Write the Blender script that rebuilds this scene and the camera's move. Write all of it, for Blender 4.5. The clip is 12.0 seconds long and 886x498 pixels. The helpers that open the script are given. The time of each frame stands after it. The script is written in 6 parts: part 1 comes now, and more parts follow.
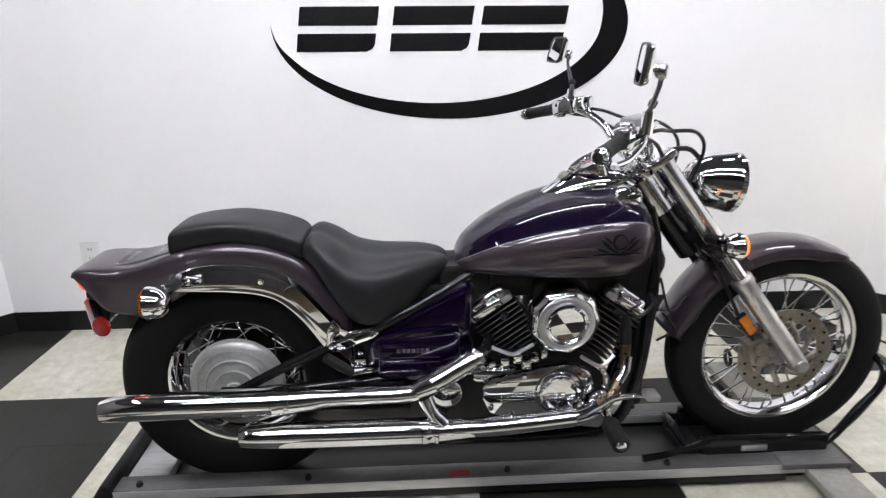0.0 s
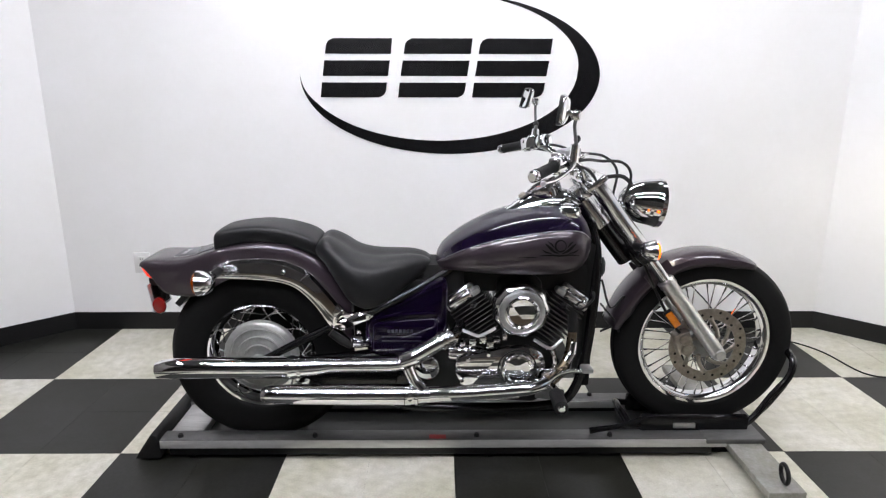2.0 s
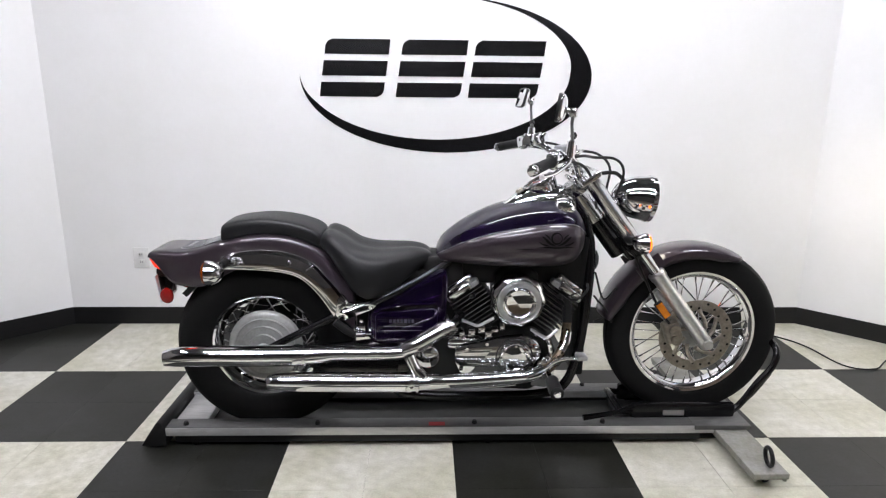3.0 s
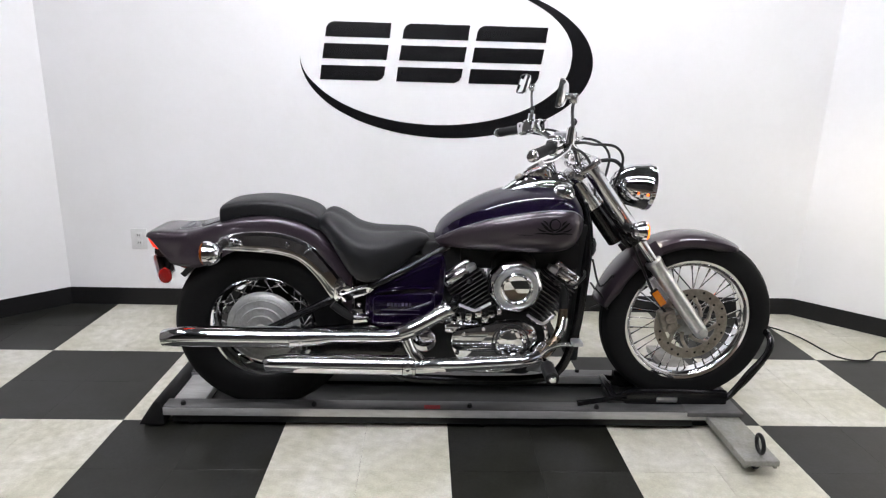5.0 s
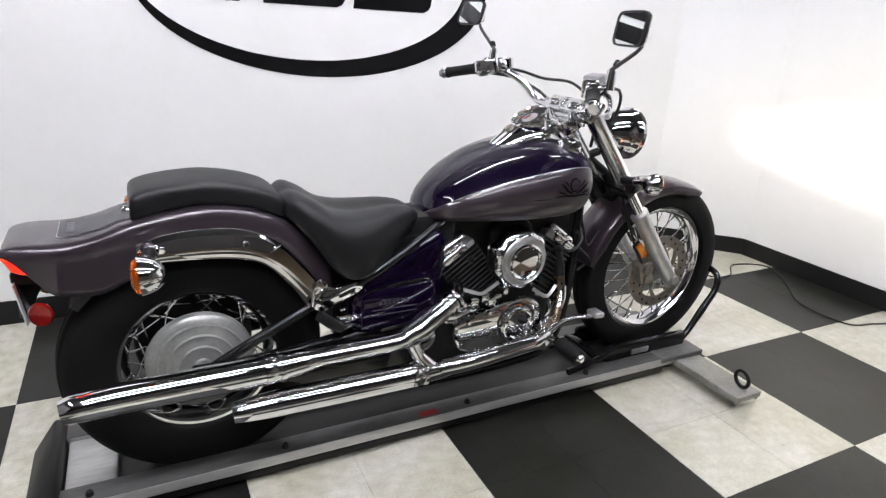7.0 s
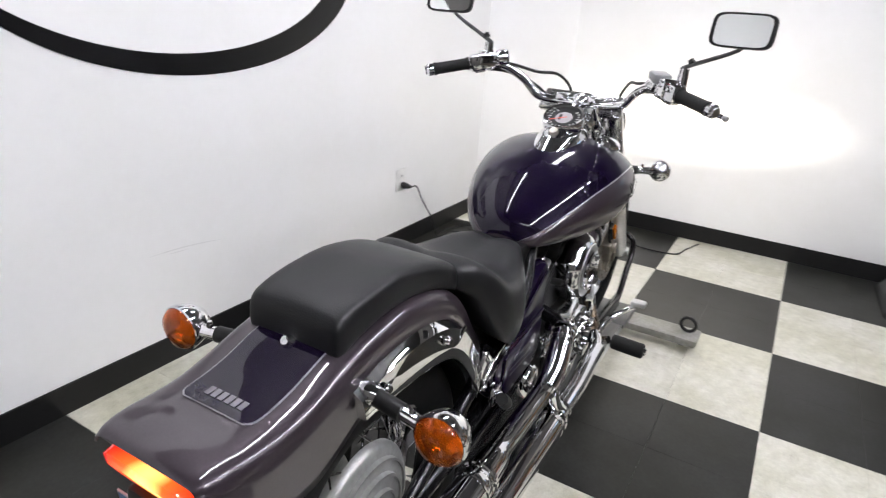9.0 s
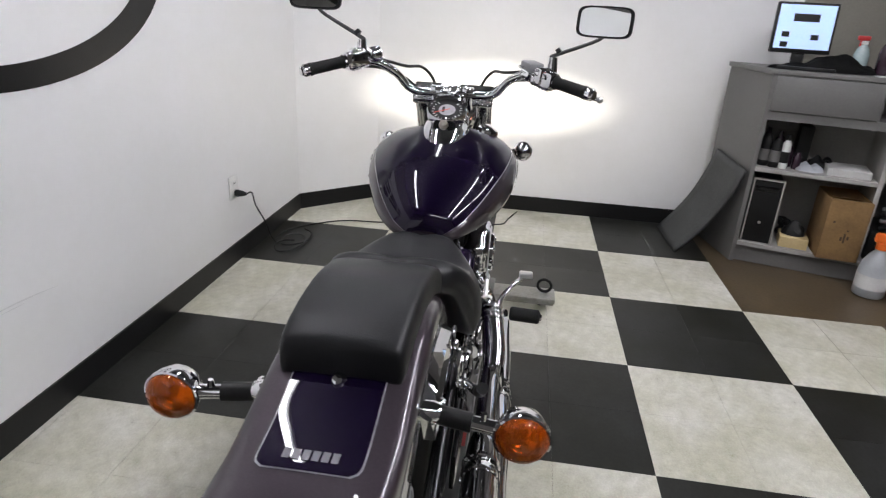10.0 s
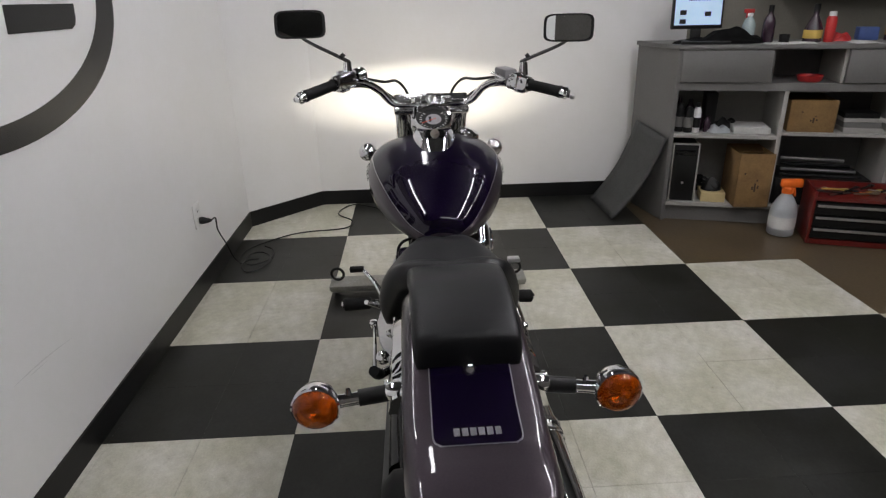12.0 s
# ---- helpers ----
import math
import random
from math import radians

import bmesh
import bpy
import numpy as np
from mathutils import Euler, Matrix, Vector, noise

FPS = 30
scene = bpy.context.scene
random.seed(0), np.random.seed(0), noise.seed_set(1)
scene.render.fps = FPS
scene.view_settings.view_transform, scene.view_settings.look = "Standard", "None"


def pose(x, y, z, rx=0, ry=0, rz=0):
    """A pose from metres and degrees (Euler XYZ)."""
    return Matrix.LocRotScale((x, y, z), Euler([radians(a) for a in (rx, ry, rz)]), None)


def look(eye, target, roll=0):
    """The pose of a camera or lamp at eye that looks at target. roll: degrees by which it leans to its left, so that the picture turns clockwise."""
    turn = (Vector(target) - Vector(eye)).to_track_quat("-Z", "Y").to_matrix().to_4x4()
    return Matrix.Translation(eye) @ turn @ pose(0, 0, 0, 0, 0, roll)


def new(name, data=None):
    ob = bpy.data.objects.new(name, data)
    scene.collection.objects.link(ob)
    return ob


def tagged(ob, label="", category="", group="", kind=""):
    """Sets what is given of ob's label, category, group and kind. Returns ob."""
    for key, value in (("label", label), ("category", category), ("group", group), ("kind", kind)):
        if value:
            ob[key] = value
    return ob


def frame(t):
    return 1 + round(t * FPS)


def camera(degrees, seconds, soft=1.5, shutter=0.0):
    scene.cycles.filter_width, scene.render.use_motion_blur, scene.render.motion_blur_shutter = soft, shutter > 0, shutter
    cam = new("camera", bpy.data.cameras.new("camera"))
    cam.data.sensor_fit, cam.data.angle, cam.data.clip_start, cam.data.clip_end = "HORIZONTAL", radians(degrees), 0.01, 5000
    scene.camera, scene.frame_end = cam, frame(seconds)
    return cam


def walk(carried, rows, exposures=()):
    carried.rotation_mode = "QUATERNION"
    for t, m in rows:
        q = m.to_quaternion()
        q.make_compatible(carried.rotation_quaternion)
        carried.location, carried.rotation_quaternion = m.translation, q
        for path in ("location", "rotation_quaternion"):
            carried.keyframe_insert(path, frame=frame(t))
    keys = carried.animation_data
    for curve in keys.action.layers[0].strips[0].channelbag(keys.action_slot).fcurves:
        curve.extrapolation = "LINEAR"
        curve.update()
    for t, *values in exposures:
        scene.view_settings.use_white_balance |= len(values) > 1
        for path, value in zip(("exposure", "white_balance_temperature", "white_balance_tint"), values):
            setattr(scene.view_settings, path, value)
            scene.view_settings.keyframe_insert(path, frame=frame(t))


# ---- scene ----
cam = camera(71.9, 12.0, soft=1.2, shutter=0.35)
PATH = [
    (0, (1.042, -1.531, 1.259), (1.136, 0.37, 0.646), -0.5),
    (0.5, (1.054, -1.718, 1.314), (1.2, 0.179, 0.698), 1.5),
    (1, (1.124, -1.815, 1.297), (1.216, 0.114, 0.777), -0.2),
    (1.5, (1.203, -1.907, 1.28), (1.203, 0.027, 0.77), -0.6),
    (2, (1.161, -1.997, 1.268), (1.178, -0.056, 0.784), 0.1),
    (2.5, (1.116, -2.061, 1.255), (1.167, -0.123, 0.764), -0.3),
    (3, (1.114, -2.08, 1.25), (1.173, -0.138, 0.777), 0.6),
    (5, (1.111, -2.089, 1.24), (1.179, -0.157, 0.729), 1.6),
    (5.5, (1.021, -2.032, 1.221), (1.179, -0.12, 0.655), 3.0),
    (6, (0.925, -1.788, 1.215), (1.317, 0.084, 0.629), 2.5),
    (6.5, (0.708, -1.619, 1.214), (1.383, 0.171, 0.631), 2.7),
    (7, (0.434, -1.469, 1.219), (1.298, 0.198, 0.531), 3.3),
    (8.8, (-0.153, -0.552, 1.234), (1.401, 0.465, 0.492), 3.9),
    (9, (-0.178, -0.473, 1.244), (1.446, 0.428, 0.502), 4.2),
    (9.5, (-0.306, -0.292, 1.258), (1.497, 0.155, 0.517), 5.1),
    (10, (-0.29, -0.121, 1.252), (1.555, 0.101, 0.513), 3.3),
    (10.5, (-0.288, -0.008, 1.286), (1.567, 0.042, 0.54), 2.2),
    (11, (-0.419, 0.117, 1.312), (1.41, 0.034, 0.506), 0.5),
    (11.5, (-0.442, 0.166, 1.318), (1.387, 0.056, 0.516), -1.6),
    (12, (-0.444, 0.165, 1.328), (1.404, 0.094, 0.566), -1.5),
]
walk(cam, [(t, look(eye, target, roll)) for t, eye, target, roll in PATH],
     [(0, 0.42, 6500, 10), (5.5, 0.42, 6500, 10), (9, 0.42, 6500, 10), (9.5, 0.24, 6500, 10), (10, -0.06, 6500, 10), (11, -0.36, 6600, 9), (12, -0.58, 6750, 9)])

# ---- light ----
world = bpy.data.worlds.new("world")
world.use_nodes = True
world.node_tree.nodes["Background"].inputs[0].default_value = (0.6, 0.65, 0.7, 1)
world.node_tree.nodes["Background"].inputs[1].default_value = 0.02
scene.world = world
scene.view_settings.exposure = 0.0
TUBE_POWER = 111.0
HEAD_POWER = 200.0
SPILL_POWER = 34.0

# ---- mesh tools ----


def finish(bm, smooth=40):
    bmesh.ops.recalc_face_normals(bm, faces=bm.faces)
    lim = radians(smooth)
    for f in bm.faces:
        f.smooth = smooth > 0
    for e in bm.edges:
        if len(e.link_faces) == 2 and e.calc_face_angle(0) > lim:
            e.smooth = False
    return bm


def mesh_of(name, bm, material):
    me = bpy.data.meshes.new(name)
    bm.to_mesh(me)
    bm.free()
    me.materials.append(material)
    return me


def part(name, bm, material, parent=None, label="", smooth=40):
    """Links a bmesh as one mesh object, under a thing or a part."""
    finish(bm, smooth)
    ob = new(name, mesh_of(name, bm, material))
    if parent is not None:
        ob.parent = parent
        ob.matrix_parent_inverse = parent.matrix_world.inverted() if parent.type == "EMPTY" else Matrix()
    if label:
        ob["label"] = label
    return ob


def empty(name, at=(0, 0, 0)):
    ob = new(name)
    ob.empty_display_size = 0.05
    ob.matrix_basis = Matrix.Translation(at)
    ob.matrix_world = Matrix.Translation(at)
    return ob


def join(*bms):
    out = bmesh.new()
    for b in bms:
        me = bpy.data.meshes.new("tmp")
        b.to_mesh(me)
        b.free()
        out.from_mesh(me)
        bpy.data.meshes.remove(me)
    return out


def box(x0, x1, y0, y1, z0, z1, bevel=0.0, m=None, segments=2):
    bm = bmesh.new()
    bmesh.ops.create_cube(bm, size=1)
    for v in bm.verts:
        v.co = Vector((x0 + (v.co.x + 0.5) * (x1 - x0), y0 + (v.co.y + 0.5) * (y1 - y0), z0 + (v.co.z + 0.5) * (z1 - z0)))
    if bevel:
        bmesh.ops.bevel(bm, geom=bm.edges[:], offset=bevel, segments=segments, affect="EDGES", profile=0.5)
    if m is not None:
        bmesh.ops.transform(bm, matrix=m, verts=bm.verts)
    return bm


def extrude_poly(pts, depth, bevel=0.0, m=None):
    """A flat outline in x, y drawn out along z, from 0 to depth."""
    bm = bmesh.new()
    f = bm.faces.new([bm.verts.new((p[0], p[1], 0)) for p in pts])
    r = bmesh.ops.extrude_face_region(bm, geom=[f])
    for v in r["geom"]:
        if isinstance(v, bmesh.types.BMVert):
            v.co.z += depth
    if bevel:
        bmesh.ops.recalc_face_normals(bm, faces=bm.faces)
        bmesh.ops.bevel(bm, geom=bm.edges[:], offset=bevel, segments=2, affect="EDGES", profile=0.5)
    if m is not None:
        bmesh.ops.transform(bm, matrix=m, verts=bm.verts)
    return bm


def catmull(pts, n):
    """A smooth line through the points, n steps between each two."""
    P = [np.array(p, float) for p in pts]
    P = [2 * P[0] - P[1]] + P + [2 * P[-1] - P[-2]]
    out = []
    for i in range(1, len(P) - 2):
        a, b, c, d = P[i - 1], P[i], P[i + 1], P[i + 2]
        for k in range(n):
            t = k / n
            out.append(0.5 * (2 * b + (c - a) * t + (2 * a - 5 * b + 4 * c - d) * t * t + (3 * b - a - 3 * c + d) * t**3))
    out.append(P[-2])
    return out


def loft(rings, closed=True, caps=True):
    bm = bmesh.new()
    rows = [[bm.verts.new(Vector([float(c) for c in p])) for p in r] for r in rings]
    n = len(rows[0])
    for a, b in zip(rows, rows[1:]):
        for i in range(n if closed else n - 1):
            j = (i + 1) % n
            try:
                bm.faces.new((a[i], a[j], b[j], b[i]))
            except ValueError:
                pass
    if caps and closed:
        bm.faces.new(rows[0][::-1])
        bm.faces.new(rows[-1])
    return bm


def tube(pts, radius, seg=12, steps=6, caps=True):
    """A pipe along a smooth line; radius is one number or one for each point."""
    line = [Vector([float(c) for c in p]) for p in (catmull(pts, steps) if steps > 1 else pts)]
    if isinstance(radius, (int, float)):
        rad = [radius] * len(line)
    else:
        rad = [float(r) for r in np.interp(np.linspace(0, 1, len(line)), np.linspace(0, 1, len(radius)), radius)]
    tang = [(line[min(i + 1, len(line) - 1)] - line[max(i - 1, 0)]).normalized() for i in range(len(line))]
    up = tang[0].orthogonal().normalized()
    rings = []
    for p, t, r in zip(line, tang, rad):
        up = (up - t * up.dot(t)).normalized()
        side = t.cross(up)
        rings.append([p + (up * math.cos(a) + side * math.sin(a)) * r for a in [2 * math.pi * k / seg for k in range(seg)]])
    return loft(rings, True, caps)


def lathe(profile, seg=32, m=None, closed=False):
    """Turns (radius, height) about z, then places it by m."""
    bm = bmesh.new()
    rings = []
    for r, h in profile:
        if r < 1e-6:
            rings.append([bm.verts.new((0, 0, h))])
        else:
            rings.append([bm.verts.new((r * math.cos(2 * math.pi * k / seg), r * math.sin(2 * math.pi * k / seg), h)) for k in range(seg)])
    pairs = list(zip(rings, rings[1:])) + ([(rings[-1], rings[0])] if closed else [])
    for a, b in pairs:
        for k in range(seg):
            j = (k + 1) % seg
            if len(a) == 1 and len(b) == 1:
                continue
            if len(a) == 1:
                bm.faces.new((a[0], b[k], b[j]))
            elif len(b) == 1:
                bm.faces.new((a[k], b[0], a[j]))
            else:
                bm.faces.new((a[k], b[k], b[j], a[j]))
    if m is not None:
        bmesh.ops.transform(bm, matrix=m, verts=bm.verts)
    return bm


def axis_to(at, direction):
    """The pose whose z runs along direction."""
    return Matrix.Translation(at) @ Vector(direction).to_track_quat("Z", "Y").to_matrix().to_4x4()


def rod(a, b, r, seg=12):
    a, b = Vector(a), Vector(b)
    return lathe([(0, 0), (r, 0), (r, (b - a).length), (0, (b - a).length)], seg, axis_to(a, b - a))


def thicken(ob, t, offset=-1.0):
    s = ob.modifiers.new("solidify", "SOLIDIFY")
    s.thickness, s.offset = t, offset
    return ob


# ---- materials ----


def surface(name, col, col2=None, scale=8.0, rough=0.5, rough2=None, metal=0.0, bump=0.0, bump_scale=60.0, coat=0.0, emit=0.0, emit_col=None, per_object=0.0, fine=90.0, stretch=(1, 1, 1), transmission=0.0, coat_rough=0.04, spec=0.5, stain=0.0, stain_scale=2.2):
    m = bpy.data.materials.new(name)
    m.use_nodes = True
    nt = m.node_tree
    b = nt.nodes["Principled BSDF"]
    L = nt.links.new
    geo = nt.nodes.new("ShaderNodeNewGeometry")
    mp = nt.nodes.new("ShaderNodeMapping")
    mp.inputs["Scale"].default_value = stretch
    L(geo.outputs["Position"], mp.inputs["Vector"])
    n1 = nt.nodes.new("ShaderNodeTexNoise")
    n1.inputs["Scale"].default_value, n1.inputs["Detail"].default_value, n1.inputs["Roughness"].default_value = scale, 6, 0.62
    L(mp.outputs[0], n1.inputs["Vector"])
    n2 = nt.nodes.new("ShaderNodeTexNoise")
    n2.inputs["Scale"].default_value, n2.inputs["Detail"].default_value = fine, 3
    L(mp.outputs[0], n2.inputs["Vector"])
    mixf = nt.nodes.new("ShaderNodeMath")
    mixf.operation = "MULTIPLY_ADD"
    L(n2.outputs[0], mixf.inputs[0])
    mixf.inputs[1].default_value = 0.35
    sub = nt.nodes.new("ShaderNodeMath")
    sub.operation = "MULTIPLY"
    L(n1.outputs[0], sub.inputs[0])
    sub.inputs[1].default_value = 0.65
    L(sub.outputs[0], mixf.inputs[2])
    ramp = nt.nodes.new("ShaderNodeValToRGB")
    ramp.color_ramp.elements[0].position, ramp.color_ramp.elements[1].position = 0.36, 0.64
    c2 = col2 or tuple(c * 0.88 for c in col)
    ramp.color_ramp.elements[0].color, ramp.color_ramp.elements[1].color = (*c2, 1), (*col, 1)
    L(mixf.outputs[0], ramp.inputs[0])
    out = ramp.outputs[0]
    if stain:
        n4 = nt.nodes.new("ShaderNodeTexNoise")
        n4.inputs["Scale"].default_value, n4.inputs["Detail"].default_value, n4.inputs["Roughness"].default_value = stain_scale, 7, 0.7
        L(geo.outputs["Position"], n4.inputs["Vector"])
        sr = nt.nodes.new("ShaderNodeMapRange")
        sr.inputs[1].default_value, sr.inputs[2].default_value = 0.40, 0.62
        sr.inputs[3].default_value, sr.inputs[4].default_value = 1 - stain, 1.0
        L(n4.outputs[0], sr.inputs[0])
        sm = nt.nodes.new("ShaderNodeMix")
        sm.data_type, sm.blend_type = "RGBA", "MULTIPLY"
        sm.inputs[0].default_value = 1.0
        warm = nt.nodes.new("ShaderNodeCombineColor")
        L(sr.outputs[0], warm.inputs[0])
        L(sr.outputs[0], warm.inputs[1])
        sq = nt.nodes.new("ShaderNodeMath")
        sq.operation = "POWER"
        L(sr.outputs[0], sq.inputs[0])
        sq.inputs[1].default_value = 1.5
        L(sq.outputs[0], warm.inputs[2])
        L(out, sm.inputs[6])
        L(warm.outputs[0], sm.inputs[7])
        out = sm.outputs[2]
    if per_object:
        info = nt.nodes.new("ShaderNodeObjectInfo")
        hsv = nt.nodes.new("ShaderNodeHueSaturation")
        rng = nt.nodes.new("ShaderNodeMapRange")
        rng.inputs[3].default_value, rng.inputs[4].default_value = 1 - per_object, 1 + per_object
        L(info.outputs["Random"], rng.inputs[0])
        L(rng.outputs[0], hsv.inputs["Value"])
        L(out, hsv.inputs["Color"])
        out = hsv.outputs[0]
    L(out, b.inputs["Base Color"])
    b.inputs["Metallic"].default_value = metal
    b.inputs["Specular IOR Level"].default_value = spec
    b.inputs["Coat Weight"].default_value = coat
    b.inputs["Coat Roughness"].default_value = coat_rough
    b.inputs["Transmission Weight"].default_value = transmission
    rr = nt.nodes.new("ShaderNodeMapRange")
    rr.inputs[3].default_value, rr.inputs[4].default_value = rough, rough2 if rough2 is not None else rough * 1.25
    L(n1.outputs[0], rr.inputs[0])
    L(rr.outputs[0], b.inputs["Roughness"])
    if bump:
        n3 = nt.nodes.new("ShaderNodeTexNoise")
        n3.inputs["Scale"].default_value, n3.inputs["Detail"].default_value = bump_scale, 4
        L(mp.outputs[0], n3.inputs["Vector"])
        bp = nt.nodes.new("ShaderNodeBump")
        bp.inputs["Strength"].default_value, bp.inputs["Distance"].default_value = bump, 0.004
        L(n3.outputs[0], bp.inputs["Height"])
        L(bp.outputs[0], b.inputs["Normal"])
    if emit:
        b.inputs["Emission Color"].default_value = (*(emit_col or col), 1)
        b.inputs["Emission Strength"].default_value = emit
    return m


M_WALL = surface("wall_paint", (0.82, 0.82, 0.815), (0.80, 0.80, 0.797), 1.3, 0.32, 0.5, bump=0.03, bump_scale=140, fine=40, stain=0.03, stain_scale=1.6)
# dark paint for walls out of view, kept low for dark reflections
M_DIM = surface("unseen_dark_wall", (0.10, 0.095, 0.09), (0.06, 0.055, 0.05), 2.5, 0.7, 0.9)
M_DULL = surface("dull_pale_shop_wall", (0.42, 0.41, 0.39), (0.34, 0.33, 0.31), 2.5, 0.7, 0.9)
M_TAN = surface("drab_tan_wall_paint", (0.21, 0.198, 0.165), (0.17, 0.16, 0.132), 2.0, 0.5, 0.7)
M_CEIL = surface("dark_open_ceiling", (0.05, 0.05, 0.05), (0.03, 0.03, 0.03), 6, 0.9, bump=0.3, bump_scale=200)
M_BASE = surface("baseboard_vinyl", (0.009, 0.009, 0.009), (0.006, 0.006, 0.006), 5, 0.35, 0.5, spec=0.3)
M_WTILE = surface("white_floor_tile", (0.66, 0.645, 0.575), (0.49, 0.475, 0.41), 26, 0.22, 0.4, bump=0.03, bump_scale=90, per_object=0.04, fine=170, stain=0.22, stain_scale=3.2)
M_DTILE = surface("dark_floor_tile", (0.024, 0.0245, 0.0225), (0.0115, 0.0115, 0.0105), 4, 0.28, 0.50, bump=0.03, bump_scale=90, per_object=0.05, fine=80, stain=0.45, stain_scale=2.6, spec=0.28)
M_CONC = surface("worn_concrete", (0.105, 0.077, 0.042), (0.058, 0.042, 0.025), 3.5, 0.28, 0.5, bump=0.1, bump_scale=50)
M_BLACK = surface("black_decal_vinyl", (0.005, 0.005, 0.0055), (0.004, 0.004, 0.0044), 3, 0.22, 0.3, spec=0.25)
M_CHROME = surface("chrome", (0.80, 0.80, 0.81), (0.74, 0.74, 0.75), 10, 0.012, 0.035, metal=1.0)
M_SATIN = surface("satin_chrome", (0.78, 0.78, 0.78), (0.68, 0.68, 0.68), 14, 0.14, 0.24, metal=1.0)
M_ALU = surface("brushed_aluminium", (0.70, 0.70, 0.70), (0.55, 0.55, 0.56), 12, 0.28, 0.42, metal=1.0, bump=0.02, bump_scale=200)
M_CAST = surface("cast_alloy", (0.50, 0.50, 0.50), (0.38, 0.38, 0.38), 20, 0.35, 0.5, metal=1.0, bump=0.1, bump_scale=300)
M_HUB = surface("painted_hub_alloy", (0.42, 0.425, 0.41), (0.31, 0.315, 0.30), 18, 0.38, 0.5, metal=0.65, bump=0.05, bump_scale=200)
M_STEEL = surface("disc_steel", (0.45, 0.41, 0.36), (0.28, 0.25, 0.215), 30, 0.3, 0.45, metal=1.0)
M_STEM = surface("dark_stem_steel", (0.12, 0.12, 0.12), (0.08, 0.08, 0.08), 30, 0.25, 0.35, metal=0.9)
M_RUBBER = surface("tyre_rubber", (0.0065, 0.0065, 0.0065), (0.0045, 0.0045, 0.0045), 25, 0.6, 0.8, bump=0.08, bump_scale=200, spec=0.16)
M_GRIP = surface("grip_rubber", (0.008, 0.008, 0.008), (0.005, 0.005, 0.005), 60, 0.55, bump=0.2, bump_scale=300, spec=0.25)
M_LEATHER = surface("black_seat_vinyl", (0.0058, 0.0062, 0.0072), (0.004, 0.0042, 0.005), 14, 0.36, 0.48, bump=0.12, bump_scale=420, fine=200, spec=0.34)
M_FRAME = surface("black_frame_enamel", (0.005, 0.005, 0.0055), (0.004, 0.004, 0.0044), 12, 0.14, 0.25, spec=0.4)
M_PURPLE = surface("deep_purple_paint", (0.0034, 0.0005, 0.0118), (0.0021, 0.0003, 0.0072), 40, 0.30, 0.36, metal=0.15, coat=0.75, coat_rough=0.006, spec=0.05, fine=300)
M_MAUVE = surface("grey_mauve_metallic_paint", (0.043, 0.033, 0.041), (0.034, 0.026, 0.033), 260, 0.36, 0.38, metal=0.45, coat=0.9, coat_rough=0.010, spec=0.2, fine=700)
M_STRIPE = surface("silver_pinstripe", (0.34, 0.33, 0.35), (0.28, 0.27, 0.29), 20, 0.3, metal=0.4, coat=0.6)
M_FIN = surface("black_engine_enamel", (0.0055, 0.0055, 0.0055), (0.004, 0.004, 0.004), 30, 0.4, 0.55, spec=0.25)
M_FINEDGE = surface("polished_fin_edge", (0.20, 0.20, 0.20), (0.13, 0.13, 0.13), 40, 0.35, metal=1.0)

# ---- the room ----
S = 0.6096
WALL_Y, FRONT_X, CEIL_Z, BOOTH_Z = 1.245, 3.69, 2.75, 2.05
ROOM = [(3.285, WALL_Y), (FRONT_X, 0.84), (FRONT_X, -1.62), (FRONT_X, -6.5), (-4.5, -6.5), (-4.5, -2.6), (-1.42, -2.6), (-1.42, 0.69), (-0.865, WALL_Y)]
NAMES = ["wall_north_east", "wall_east", "wall_east_shop", "wall_south", "wall_west", "wall_corner", "wall_south_west", "wall_north_west", "wall_north"]


def wall_run(name, a, b, z0, z1, thick, material, inset=0.0):
    """An upright slab from a to b; the room lies to the right of the way from a to b."""
    a, b = Vector((*a, 0)), Vector((*b, 0))
    d = (b - a).normalized()
    n = Vector((d.y, -d.x, 0))
    m = Matrix(((d.x, -n.x, 0, a.x), (d.y, -n.y, 0, a.y), (0, 0, 1, 0), (0, 0, 0, 1)))
    return part(name, box(-0.0, (b - a).length, inset, inset + thick, z0, z1, m=m), material, smooth=0)


# far walls are unseen, added to close the room and darken chrome reflections
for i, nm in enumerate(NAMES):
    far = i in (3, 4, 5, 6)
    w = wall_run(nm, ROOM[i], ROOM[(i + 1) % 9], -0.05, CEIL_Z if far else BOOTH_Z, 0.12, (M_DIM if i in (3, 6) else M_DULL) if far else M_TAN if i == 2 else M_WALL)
    tagged(w, "unseen dull wall added to close the shop" if far else "drab tan painted wall behind the shop counter" if i == 2 else "smooth white painted showroom wall", "wall", kind="structure")
# unseen upper walls, added dark so the tank top mirrors no white
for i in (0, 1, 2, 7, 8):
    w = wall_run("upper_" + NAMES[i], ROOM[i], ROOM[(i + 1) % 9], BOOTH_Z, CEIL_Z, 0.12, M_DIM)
    tagged(w, "unseen dark wall added above the white partition", "wall", kind="structure")
for i in (0, 1, 7, 8):
    a, b = Vector(ROOM[i]), Vector(ROOM[(i + 1) % 9])
    w = wall_run("baseboard", a, b, 0.0, 0.098, 0.007, M_BASE, inset=-0.007)
    tagged(w, "black vinyl baseboard along the white wall", "baseboard", kind="structure")

